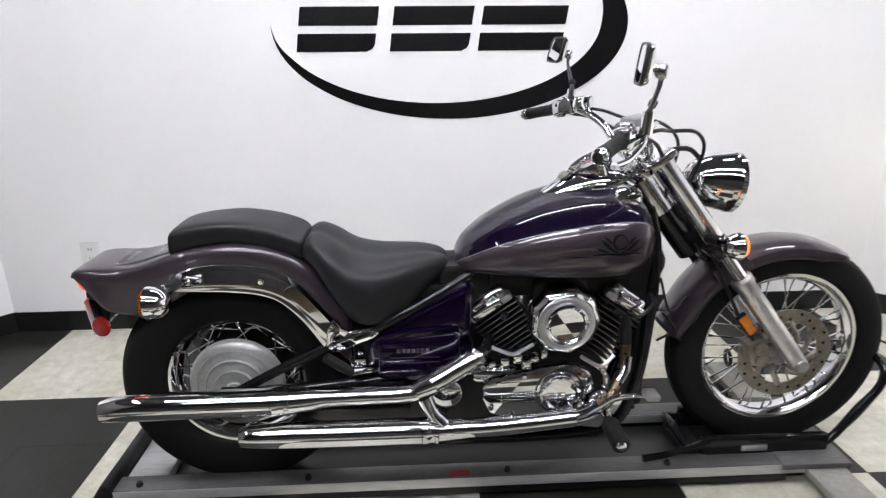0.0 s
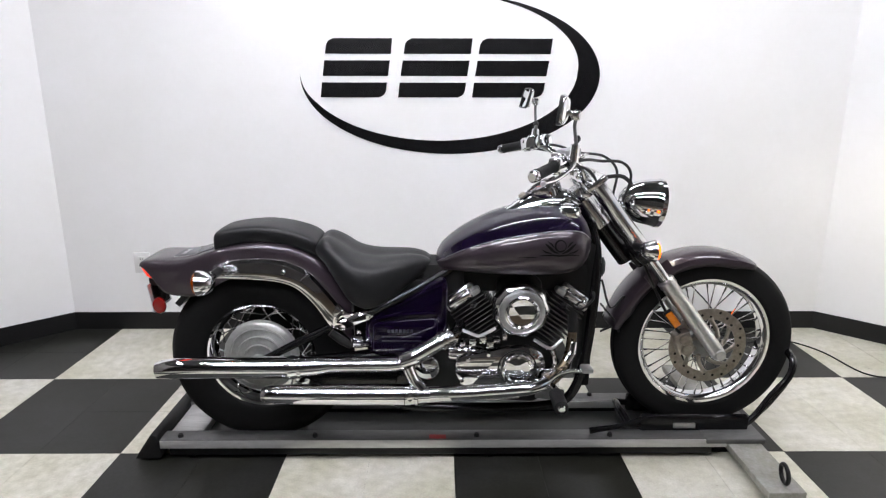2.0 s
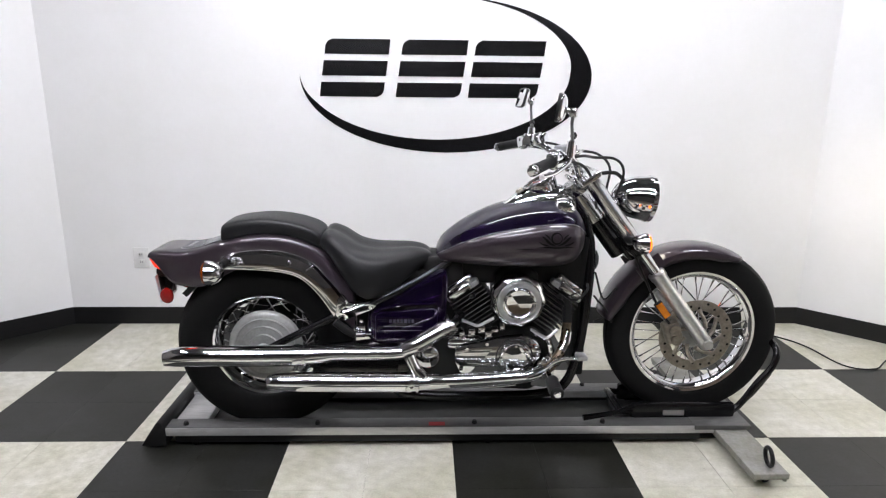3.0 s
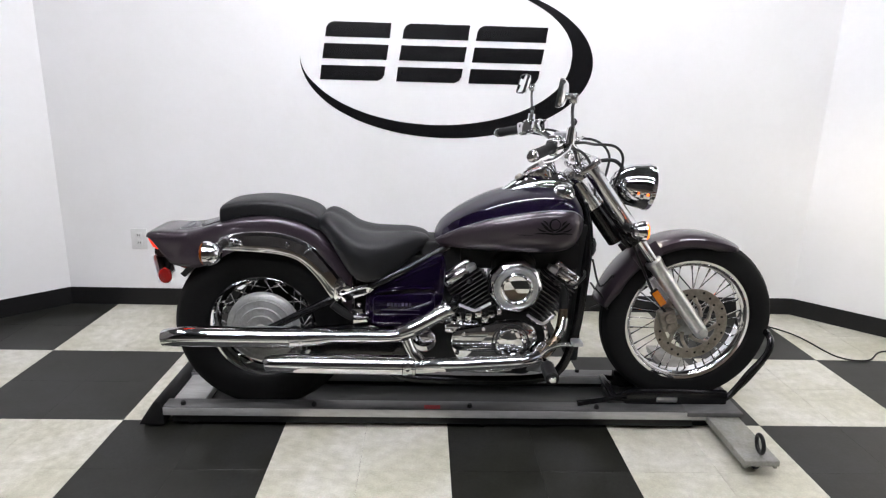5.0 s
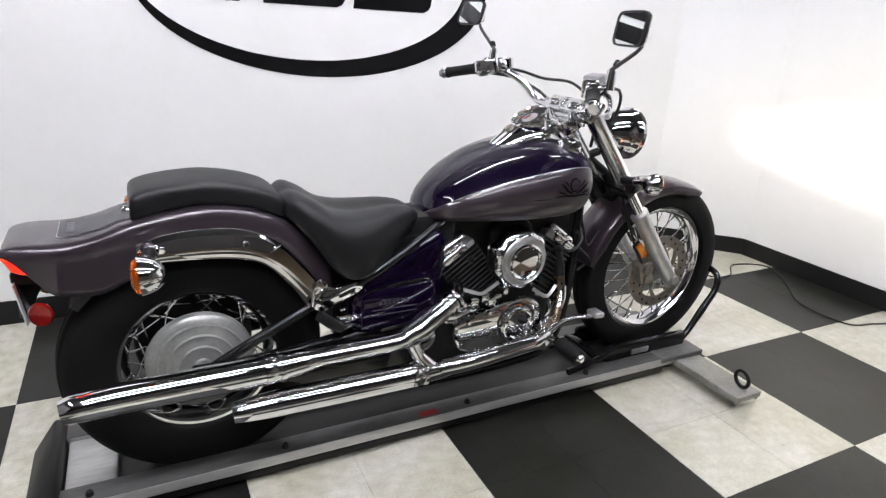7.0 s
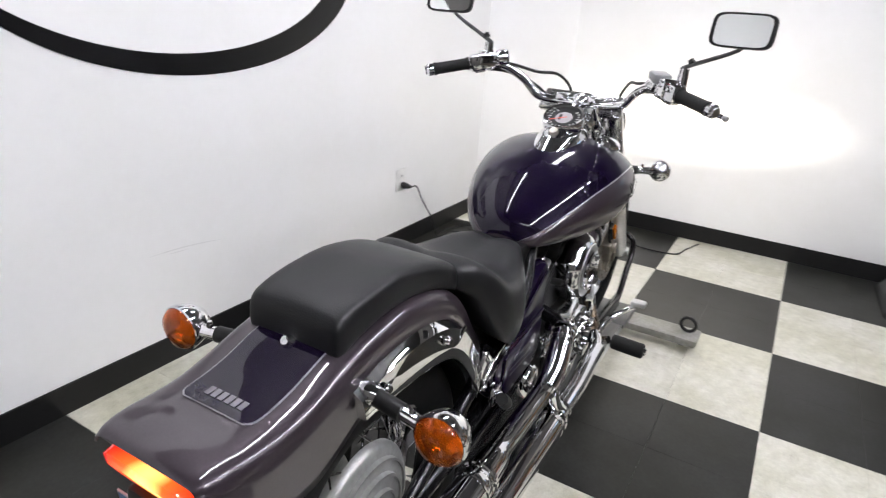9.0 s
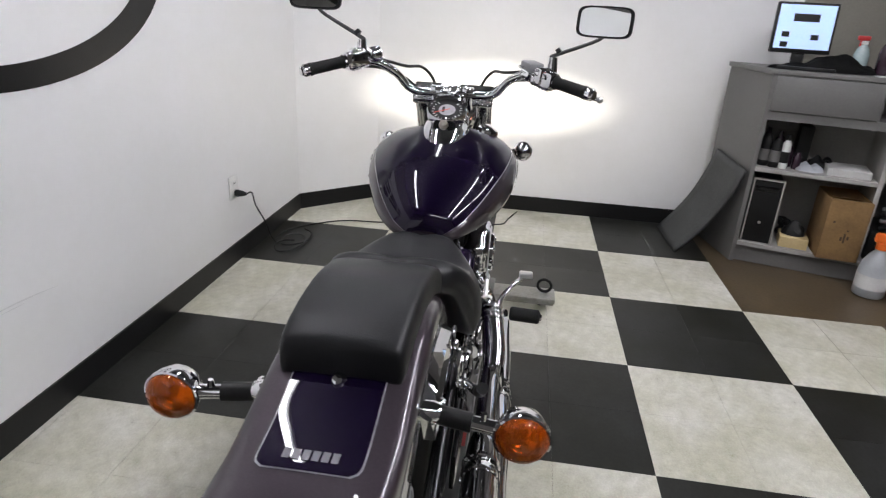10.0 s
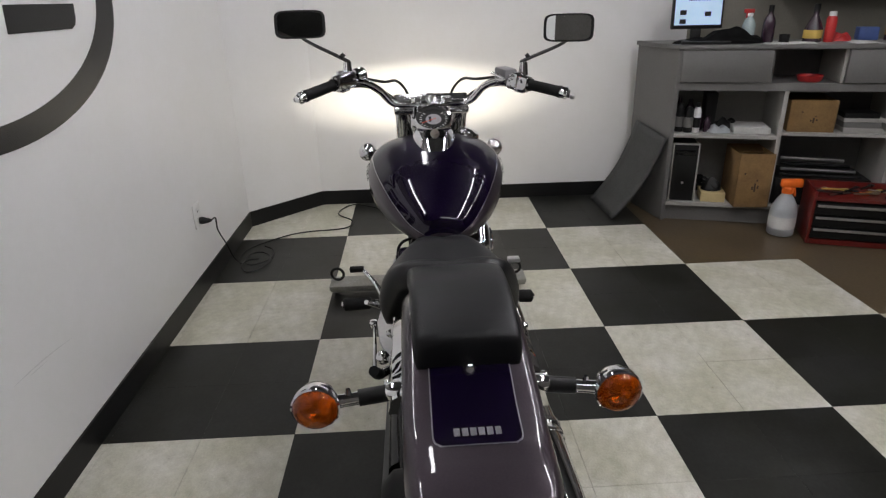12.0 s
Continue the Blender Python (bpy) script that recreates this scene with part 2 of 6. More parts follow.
slab = part("floor", box(-4.6, 3.85, -6.6, 1.4, -0.2, -0.004), M_CONC, smooth=0)
tagged(slab, "worn brown concrete floor with checkered tiles laid on it", "floor", kind="structure")
roof = part("ceiling", box(-4.6, 3.85, -6.6, 1.4, CEIL_Z, CEIL_Z + 0.1), M_CEIL, smooth=0)
tagged(roof, "dark open shop ceiling with strip lights", "ceiling", kind="structure")


def decal(name, pts_rows, parent, label):
    """A thin vinyl strip on the north wall, between two rows of x, z points."""
    bm = bmesh.new()
    front = [[bm.verts.new((x, WALL_Y - 0.003, z)) for x, z in row] for row in pts_rows]
    back = [[bm.verts.new((x, WALL_Y - 0.0005, z)) for x, z in row] for row in pts_rows]
    n = len(front[0])
    for i in range(n - 1):
        bm.faces.new((front[0][i], front[0][i + 1], front[1][i + 1], front[1][i]))
        for k in (0, 1):
            bm.faces.new((front[k][i], front[k][i + 1], back[k][i + 1], back[k][i]))
    return part(name, bm, M_BLACK, parent, label)


emblem = tagged(empty("wall_emblem", (1.22, WALL_Y, 1.37)), "black vinyl emblem of crescent and slanted bars on wall", "emblem")
outer, inner = [], []
for k in range(97):
    th = radians(179 + (442 - 179) * k / 96)
    o = (1.225 + 0.765 * math.cos(th), 1.370 + 0.394 * math.sin(th))
    q = (1.170 + 0.705 * math.cos(th), 1.392 + 0.347 * math.sin(th))
    f = min(1, k / 10, (96 - k) / 30) ** 0.7 if 0 < k < 96 else 0.0
    outer.append(o)
    inner.append((o[0] + (q[0] - o[0]) * f, o[1] + (q[1] - o[1]) * f))
decal("crescent", [outer, inner], emblem, "black swooping crescent")


def slanted_block(x0, x1):
    """Three slanted black bars, one over another."""
    z0, z1, slant = 1.264, 1.553, 0.045
    lv = [z0, z0 + 0.074, z0 + 0.106, z0 + 0.182, z0 + 0.214, z1]
    sx = lambda x, z: x + slant * (z - z0) / (z1 - z0)
    bm = bmesh.new()
    xs = [x0, x0 + 0.088, x1 - 0.098 - slant, x1 - slant]
    r = 0.03

    def quad(c):
        f = bm.faces.new([bm.verts.new((sx(x, z), WALL_Y - 0.003, z)) for x, z in c])
        g = bmesh.ops.extrude_face_region(bm, geom=[f])
        for v in g["geom"]:
            if isinstance(v, bmesh.types.BMVert):
                v.co.y = WALL_Y - 0.0005
    quad([(xs[0] + 0.002, lv[0]), (xs[3] - r, lv[0]), (xs[3] - 0.008, lv[0] + 0.012), (xs[3], lv[0] + r), (xs[3], lv[1]), (xs[0], lv[1])])
    quad([(xs[0], lv[2]), (xs[3], lv[2]), (xs[3], lv[3]), (xs[0], lv[3])])
    quad([(xs[0], lv[4]), (xs[3], lv[4]), (xs[3] - 0.003, lv[5]), (xs[0] + r, lv[5]), (xs[0] + 0.008, lv[5] - 0.012), (xs[0], lv[5] - r)])
    return bm


for x0, x1 in ((0.558, 0.935), (0.955, 1.34), (1.335, 1.745)):
    part("emblem_block", slanted_block(x0, x1), M_BLACK, emblem, smooth=0)

# lamps under the ceiling
M_LIGHT = surface("lamp_diffuser", (0.9, 0.9, 0.88), rough=0.6, emit=TUBE_POWER, emit_col=(0.975, 0.97, 1.05))
M_WHITEMETAL = surface("white_enamel", (0.75, 0.75, 0.74), rough=0.35)


def ceiling_light(x, y, length, material, width, across=False):
    """A long narrow fluorescent fitting along x, or across it along y."""
    e = tagged(empty("ceiling_light", (x, y, CEIL_Z)), "long white fluorescent strip light under the ceiling", "ceiling light", "strip lights")
    h, m = length / 2, pose(x, y, CEIL_Z, 0, 0, 90 if across else 0)
    part("housing", box(-h, h, -width - 0.016, width + 0.016, -0.05, -0.001, 0.006, m), M_WHITEMETAL, e)
    part("diffuser", box(-h + 0.02, h - 0.02, -width, width, -0.085, -0.052, 0.01, m), material, e, "glowing white diffuser")
    return e


# weaker diffusers, emission scaled down per fitting to balance the room's brightness
M_LIGHT2 = surface("half_power_diffuser", (0.9, 0.9, 0.88), rough=0.6, emit=TUBE_POWER * 0.5, emit_col=(0.975, 0.97, 1.05))
M_LIGHT4 = surface("reduced_power_diffuser", (0.9, 0.9, 0.88), rough=0.6, emit=TUBE_POWER * 0.72, emit_col=(0.975, 0.97, 1.05))
M_LIGHT3 = surface("low_power_diffuser", (0.9, 0.9, 0.88), rough=0.6, emit=TUBE_POWER * 0.24, emit_col=(0.975, 0.97, 1.05))
for x, y, length, lm, w in ((1.15, 0.90, 1.75, M_LIGHT2, 0.024), (2.85, 0.38, 0.95, M_LIGHT3, 0.05), (0.3, -1.15, 1.75, M_LIGHT, 0.026), (2.0, -1.15, 1.55, M_LIGHT4, 0.026), (0.2, -2.35, 1.75, M_LIGHT4, 0.026), (2.1, -2.35, 1.75, M_LIGHT3, 0.026)):
    ceiling_light(x, y, length, lm, w)
ceiling_light(-0.95, -0.55, 1.3, M_LIGHT3, 0.026, True)

# wall sockets
M_PLATE = surface("white_plastic", (0.74, 0.74, 0.72), rough=0.35)
M_DARK = surface("dark_plastic", (0.008, 0.008, 0.008), (0.005, 0.005, 0.005), rough=0.4, spec=0.3)


def wall_socket(x, z):
    e = tagged(empty("wall_socket", (x, WALL_Y, z)), "white plastic duplex socket plate on wall", "wall socket", "wall sockets")
    part("plate", box(x - 0.044, x + 0.044, WALL_Y - 0.007, WALL_Y - 0.0005, z - 0.058, z + 0.058, 0.003), M_PLATE, e)
    for dz in (-0.021, 0.021):
        part("receptacle", box(x - 0.017, x + 0.017, WALL_Y - 0.0095, WALL_Y - 0.0065, z + dz - 0.014, z + dz + 0.014, 0.001), M_PLATE, e)
        part("slot", join(*[box(x + k - 0.0015, x + k + 0.0015, WALL_Y - 0.0105, WALL_Y - 0.009, z + dz - 0.005, z + dz + 0.006) for k in (-0.006, 0.006)]), M_DARK, e, "dark slots", 0)
    return e


wall_socket(2.405, 0.381)
wall_socket(-0.455, 0.385)
cord = tagged(empty("power_cord", (2.8, 1.1, 0)), "black power cord plugged in and trailing on floor", "power cord")
part("plug", join(lathe([(0, 0), (0.016, 0), (0.018, 0.012), (0.012, 0.04), (0.006, 0.055), (0, 0.055)], 16, axis_to((2.407, WALL_Y - 0.011, 0.354), (0.1, -1, -0.05)))), M_DARK, cord)
part("cable", tube([(2.412, 1.182, 0.351), (2.46, 1.175, 0.345), (2.58, 1.215, 0.24), (2.70, 1.222, 0.11), (2.72, 1.20, 0.02), (2.66, 1.14, 0.006), (2.75, 1.18, 0.006), (2.9, 1.15, 0.006), (3.06, 1.0, 0.006), (3.13, 0.87, 0.006), (3.17, 0.64, 0.006), (3.3, 0.60, 0.006), (3.46, 0.71, 0.006), (3.64, 0.62, 0.006), (3.5, 0.4, 0.006), (3.33, 0.2, 0.006), (3.33, -0.03, 0.006), (3.46, -0.08, 0.006), (3.62, -0.13, 0.006)], 0.0038, 8, 5), M_DARK, cord)

loops = [(2.62 + 0.11 * math.cos(0.9 * k) + 0.012 * k, 1.07 + 0.07 * math.sin(0.9 * k), 0.006 + 0.004 * (k % 3)) for k in range(15)]
part("cable_loops", tube(loops, 0.0042, 8, 5), M_DARK, cord, "loose loops of black cord")

# ---- dolly under the motorcycle ----
C = 0.105
M_DOLLY = surface("scuffed_dolly_steel", (0.14, 0.14, 0.137), (0.085, 0.085, 0.082), 9, 0.35, 0.55, metal=0.45, bump=0.05, bump_scale=60, stretch=(0.3, 1, 1))
M_RED = surface("red_mark", (0.35, 0.03, 0.03), rough=0.5)
dolly = tagged(empty("motorcycle_dolly", (1.2, 0.13, 0)), "low grey steel motorcycle dolly on casters with black ends", "motorcycle dolly")
DN, DF = -0.050, 0.30
M_EDGE = surface("pale_bright_steel", (0.60, 0.60, 0.59), (0.42, 0.42, 0.41), 14, 0.35, 0.5, metal=0.6, stretch=(0.2, 1, 1))
M_DECK = surface("dark_dolly_deck", (0.032, 0.034, 0.031), (0.018, 0.019, 0.017), 7, 0.3, 0.5, metal=0.3, stretch=(0.3, 1, 1))
for y in (DN, DF - 0.066):
    rail = part("side_rail", box(0.16, 2.20, y, y + 0.066, 0.048, 0.084, 0.003), M_DOLLY, dolly, "scuffed grey steel rail")
    part("rail_edge", box(0.162, 2.196, y - 0.003, y - 0.0005, 0.052, 0.082, 0.001), M_EDGE, rail, "bright steel rail edge")
part("deck", box(0.19, 2.16, DN + 0.067, DF - 0.067, 0.028, 0.039, 0.002), M_DECK, dolly, "dark steel deck")
for y in (DN + 0.01, DF - 0.06):
    part("under_rail", box(0.20, 2.15, y, y + 0.03, 0.018, 0.046, 0.002), M_DARK, dolly, "black under-rail")
prof = [(0.0, 0.0), (0.095, 0.0), (0.095, 0.07), (0.085, 0.092), (0.065, 0.096), (0.03, 0.045)]
bm = extrude_poly(prof, DF - DN + 0.012, 0.006)
bmesh.ops.transform(bm, matrix=Matrix(((1, 0, 0, 0.080), (0, 0, 1, DN - 0.006), (0, 1, 0, 0.012), (0, 0, 0, 1))), verts=bm.verts)
part("end_bumper", bm, M_DARK, dolly, "black sloping end bumper")
part("wheel_stop", box(0.18, 0.30, DN + 0.068, DF - 0.068, 0.04, 0.074, 0.006), M_EDGE, dolly, "pale steel wheel stop")
M_BAR = surface("pale_worn_steel", (0.36, 0.355, 0.34), (0.24, 0.235, 0.22), 11, 0.4, 0.6, metal=0.3, stain=0.2, stain_scale=9)
part("cross_bar", join(box(2.198, 2.318, -0.335, 0.61, 0.045, 0.066, 0.003), box(2.203, 2.213, -0.33, 0.605, 0.035, 0.045), box(2.303, 2.313, -0.33, 0.605, 0.035, 0.045)), M_BAR, dolly, "pale worn steel cross bar")
part("joint_plate", box(2.12, 2.33, DN - 0.01, DF + 0.01, 0.068, 0.086, 0.003), M_DOLLY, dolly)
for y in (-0.285, 0.575):
    part("tie_ring", lathe([(0.030 + 0.007 * math.cos(a), 0.007 * math.sin(a)) for a in [2 * math.pi * k / 10 for k in range(10)]], 24, Matrix.Translation((2.270, y, 0.100)) @ pose(0, 0, 0, 0, 86, -8), closed=True), M_DARK, dolly, "black steel tie-down ring")
    wheel = part("caster", lathe([(0, -0.012), (0.018, -0.012), (0.021, -0.008), (0.021, 0.008), (0.018, 0.012), (0, 0.012)], 20, pose(2.270, y + 0.01, 0.021, 90, 0, 25)), M_DARK, dolly, "black rubber caster wheel")
    part("caster_fork", join(lathe([(0, 0.04), (0.024, 0.04), (0.024, 0.046), (0, 0.046)], 16, pose(2.270, y + 0.01, 0)), box(2.258, 2.282, y - 0.006, y - 0.003, 0.015, 0.042), box(2.258, 2.282, y + 0.023, y + 0.026, 0.015, 0.042)), M_STEEL, wheel, "steel caster fork")
for x in (0.24, 0.72, 1.30, 1.78):
    for y in (DN + 0.022, DF - 0.022):
        part("bolt", lathe([(0, 0.012), (0.007, 0.012), (0.010, 0.006), (0.010, 0), (0, 0)], 10, pose(x, y, 0.084)), M_DARK, dolly)
for x in (0.27, 1.35):
    for y in (DN + 0.03, DF - 0.03):
        wheel = part("caster", lathe([(0, -0.01), (0.016, -0.01), (0.018, -0.007), (0.018, 0.007), (0.016, 0.01), (0, 0.01)], 16, pose(x, y, 0.018, 90, 0, 15)), M_DARK, dolly)
part("red_tape", box(1.13, 1.19, DN + 0.005, DN + 0.03, 0.0842, 0.0852), M_RED, dolly, "faded red mark on the rail", 0)

chock = tagged(empty("wheel_chock", (2.15, C, 0.07)), "black steel front wheel chock cradle on dolly", "wheel chock")
for u in (-0.085, 0.085):
    part("cradle_arm", tube([(1.86, C + u, 0.105), (2.0, C + u, 0.092), (2.2, C + u, 0.092), (2.30, C + u, 0.11), (2.375, C + u, 0.215), (2.426, C + u, 0.285), (2.441, C + u * 0.9, 0.335), (2.442, C + u * 0.6, 0.358), (2.444, C, 0.364)], 0.0125, 10, 5), M_FRAME, chock)
    part("cradle_brace", tube([(2.28, C + u, 0.092), (2.36, C + u, 0.17), (2.42, C + u, 0.26)], 0.008, 8, 4), M_FRAME, chock)
    part("cradle_plate", box(1.90, 2.30, C + u - 0.014, C + u + 0.014, 0.066, 0.140, 0.012), M_FRAME, chock)
part("tyre_tray", box(1.86, 2.31, C - 0.07, C + 0.07, 0.0395, 0.069, 0.005), M_DARK, chock, "black tyre tray")
part("rear_roller", tube([(1.86, C - 0.085, 0.105), (1.845, C, 0.13), (1.86, C + 0.085, 0.105)], 0.013, 10, 5), M_FRAME, chock)
part("release_lever", tube([(1.92, C - 0.10, 0.135), (1.82, C - 0.115, 0.113), (1.71, C - 0.12, 0.097)], [0.010, 0.009, 0.012], 8, 4), M_FRAME, chock)
part("latch", box(2.02, 2.10, C - 0.105, C - 0.098, 0.095, 0.115, 0.002), M_ALU, chock, "small silver latch plate")
for x in (1.90, 2.14):
    part("chock_foot", box(x - 0.03, x + 0.03, C - 0.12, C + 0.12, 0.0395, 0.072, 0.004), M_DARK, chock)

# faint scuffs on the wall beside the motorcycle
M_SCUFF = surface("grey_scuff", (0.66, 0.66, 0.65), (0.72, 0.72, 0.71), 60, 0.6)


def wall_scuff(a, b, bow, width):
    """A thin rubbed streak on the north wall from a to b, both as x, z."""
    top, low = [], []
    for k in range(13):
        f = k / 12
        x, z = a[0] + (b[0] - a[0]) * f, a[1] + (b[1] - a[1]) * f + bow * math.sin(math.pi * f)
        w = width * math.sin(math.pi * (0.06 + 0.88 * f))
        top.append((x, z + w))
        low.append((x, z - w))
    bm = bmesh.new()
    rows = [[bm.verts.new((x, WALL_Y - d, z)) for x, z in r] for r, d in ((top, 0.0004), (top, 0.0008), (low, 0.0008), (low, 0.0004))]
    for p, q in zip(rows, rows[1:]):
        for i in range(12):
            bm.faces.new((p[i], p[i + 1], q[i + 1], q[i]))
    return tagged(part("wall_scuff", bm, M_SCUFF), "faint grey scuff mark rubbed on the white wall", "scuff mark", "wall scuffs")


wall_scuff((0.95, 0.412), (1.235, 0.391), 0.006, 0.0022)
wall_scuff((1.02, 0.400), (1.10, 0.396), 0.0, 0.0015)

# ---- motorcycle ----
bike = tagged(empty("motorcycle", (1.33, C, 0.04)), "purple and grey-mauve cruiser motorcycle with chrome parts, on a dolly", "motorcycle")


def U(x, u, z):
    """A point of the motorcycle, whose nose sits a little low: ahead, to its left, up."""
    return (x, C + u, z - 0.0075 - 0.0042 * (x - 0.2))


def keyed(keys, n):
    """Rows of numbers, made smooth with n steps between each two."""
    return catmull(keys, n)


def skin(keys, ring, n, m):
    """The half rings of a body whose shape is keyed along its length; ring gives (u, z) points from the top to the low edge."""
    out = []
    for k in keyed(keys, n):
        half = catmull(ring(*k[1:]), m)
        out.append([(k[0], max(float(p[0]), 0.0), float(p[1])) for p in half])
    return out


def mirror_rings(halves, lo=0, hi=None, closed=False):
    """Both sides of a body out of its half rings; open below unless closed."""
    rings = []
    for h in halves:
        h = h[lo:hi]
        left = [U(x, u, z) for x, u, z in h]
        right = [U(x, -u, z) for x, u, z in h]
        if closed:
            rings.append(right[::-1][:-1] + left[:-1] if h[-1][1] < 1e-6 else right[::-1][:-1] + left)
        else:
            rings.append(right[::-1][:-1] + left)
    return rings


def on_skin(halves, i, j, side, lift):
    """A point on a body at ring i, place j (not whole numbers), on one side, lifted a little off it."""
    def at(a, b):
        a, b = min(max(a, 0), len(halves) - 1.001), min(max(b, 0), len(halves[0]) - 1.001)
        i0, j0 = int(a), int(b)
        fa, fb = a - i0, b - j0
        q = [np.array(halves[i0 + p][j0 + r]) for p, r in ((0, 0), (0, 1), (1, 0), (1, 1))]
        return (q[0] * (1 - fb) + q[1] * fb) * (1 - fa) + (q[2] * (1 - fb) + q[3] * fb) * fa
    p = at(i, j)
    n = np.cross(at(i + 0.3, j) - at(i - 0.3, j), at(i, j + 0.3) - at(i, j - 0.3))
    n /= np.linalg.norm(n) + 1e-9
    if n[1] < 0 or (abs(n[1]) < 0.2 and n[2] < 0):
        n = -n
    p = p + n * lift
    return Vector(U(p[0], side * p[1], p[2]))


def ribbon(rows):
    """A strip of faces between rows of points."""
    return loft(rows, closed=False)


# wheels
def wheel(name, x, z, r_rim, tyre_profile, hub, w_rim, spokes, label):
    m = pose(x, C, z, 90, 0, 0)
    rp = [(r_rim + 0.012, -w_rim), (r_rim + 0.014, -w_rim + 0.004), (r_rim + 0.006, -w_rim + 0.010), (r_rim - 0.002, -w_rim + 0.014), (r_rim - 0.010, -0.014), (r_rim - 0.012, 0), (r_rim - 0.010, 0.014), (r_rim - 0.002, w_rim - 0.014), (r_rim + 0.006, w_rim - 0.010), (r_rim + 0.014, w_rim - 0.004), (r_rim + 0.012, w_rim), (r_rim + 0.001, w_rim - 0.002), (r_rim - 0.006, w_rim - 0.014), (r_rim - 0.015, 0.016), (r_rim - 0.018, 0), (r_rim - 0.015, -0.016), (r_rim - 0.006, -w_rim + 0.014), (r_rim + 0.001, -w_rim + 0.002)]
    rim = part(name, lathe(rp, 72, m, closed=True), M_CHROME, bike, label)
    part("tyre", lathe(tyre_profile, 96, m, closed=True), M_RUBBER, rim, "black rubber tyre")
    part("hub", lathe(hub, 48, m), M_HUB, rim, "cast alloy hub")
    r0, r1 = hub_flange[name], r_rim - 0.015
    for k in range(spokes):
        side = 1 if k % 2 else -1
        a = 2 * math.pi * k / spokes
        lean = radians(16) * (1 if (k // 2) % 2 else -1)
        p0 = Vector((r0 * math.cos(a + lean * 1.6), r0 * math.sin(a + lean * 1.6), side * flange_w[name]))
        p1 = Vector((r1 * math.cos(a), r1 * math.sin(a), side * 0.006))
        part("spoke", rod(m @ p0, m @ p1, 0.0022, 6), M_CHROME, rim)
        nip = p1 + (p1 - p0).normalized() * 0.004
        part("nipple", rod(m @ (p1 - (p1 - p0).normalized() * 0.016), m @ nip, 0.0038, 6), M_CHROME, rim)
    return rim


hub_flange = {"front_wheel": 0.050, "rear_wheel": 0.122}
flange_w = {"front_wheel": 0.034, "rear_wheel": 0.050}
FX, FZ, RX, RZ = 2.132, 0.402, 0.525, 0.359


def tyre_profile(r_rim, r_out, w, grooves):
    """The cut of a tyre, with grooves round the tread."""
    crown = []
    for k in range(25):
        a = -1 + 2 * k / 24
        r = r_out - 0.030 * abs(a) ** 2.4 * (w / 0.085)
        crown.append((r, a * w * 0.90))
    for g in grooves:
        for i, (r, h) in enumerate(crown):
            if abs(h - g * w) < w * 0.045:
                crown[i] = (r - 0.006, h)
    side = [(r_out - 0.045, 0.985 * w), (r_out - 0.062, w), (r_out - 0.085, 0.95 * w), (r_rim + 0.022, 0.80 * w), (r_rim + 0.008, 0.70 * w), (r_rim + 0.004, 0.66 * w)]
    return [(r, -h) for r, h in side[::-1]] + crown + side + [(r_rim - 0.002, 0.3 * w), (r_rim - 0.002, -0.3 * w)]


front = wheel("front_wheel", FX, FZ, 0.232, tyre_profile(0.238, 0.331, 0.052, (-0.4, 0.0, 0.4)), [(0, -0.062), (0.014, -0.062), (0.016, -0.05), (0.052, -0.044), (0.058, -0.038), (0.056, -0.03), (0.034, -0.022), (0.03, 0), (0.034, 0.022), (0.056, 0.03), (0.056, 0.038), (0.03, 0.045), (0.016, 0.06), (0, 0.06)], 0.034, 36, "chrome laced front wheel rim")
rear = wheel("rear_wheel", RX, RZ, 0.186, tyre_profile(0.192, 0.327, 0.085, (-0.5, -0.17, 0.17, 0.5)), [(r, -h) for r, h in [(0, -0.092), (0.02, -0.092), (0.024, -0.085), (0.050, -0.084), (0.051, -0.088), (0.056, -0.088), (0.057, -0.079), (0.078, -0.077), (0.079, -0.081), (0.084, -0.081), (0.085, -0.071), (0.104, -0.068), (0.105, -0.072), (0.110, -0.072), (0.111, -0.062), (0.126, -0.058), (0.133, -0.050), (0.134, -0.038), (0.09, -0.03), (0.06, 0), (0.065, 0.03), (0.075, 0.045), (0.07, 0.06), (0.03, 0.07), (0, 0.07)]], 0.048, 36, "chrome laced rear wheel rim")

# front disc, calliper, axle
m = pose(FX, C - 0.062, FZ, 90, 0, 0)
disc = part("brake_disc", join(lathe([(0.100, -0.0025), (0.140, -0.0025), (0.140, 0.0025), (0.100, 0.0025)], 64, m, closed=True)), M_STEEL, front, "worn steel brake disc")
for k in range(8):
    a = 2 * math.pi * k / 8
    arm = [m @ Vector((r * math.cos(a + d), r * math.sin(a + d), h)) for r, d, h in ((0.046, -0.75, 0.008), (0.066, -0.42, 0.005), (0.086, -0.15, 0.002), (0.104, 0.0, 0.0))]
    part("disc_arm", tube(arm, [0.009, 0.0075, 0.007, 0.010], 8, 3), M_STEEL, front)
for k in range(24):
    a = 2 * math.pi * k / 24
    rr = 0.110 + 0.019 * (k % 3) / 2
    part("disc_hole", lathe([(0, 0.0030), (0.005, 0.0030), (0.005, 0.0034), (0, 0.0034)], 10, m @ Matrix.Translation((rr * math.cos(a), rr * math.sin(a), 0))), M_DARK, front)
CAL = Vector(U(FX - 0.098, -0.075, FZ + 0.035))
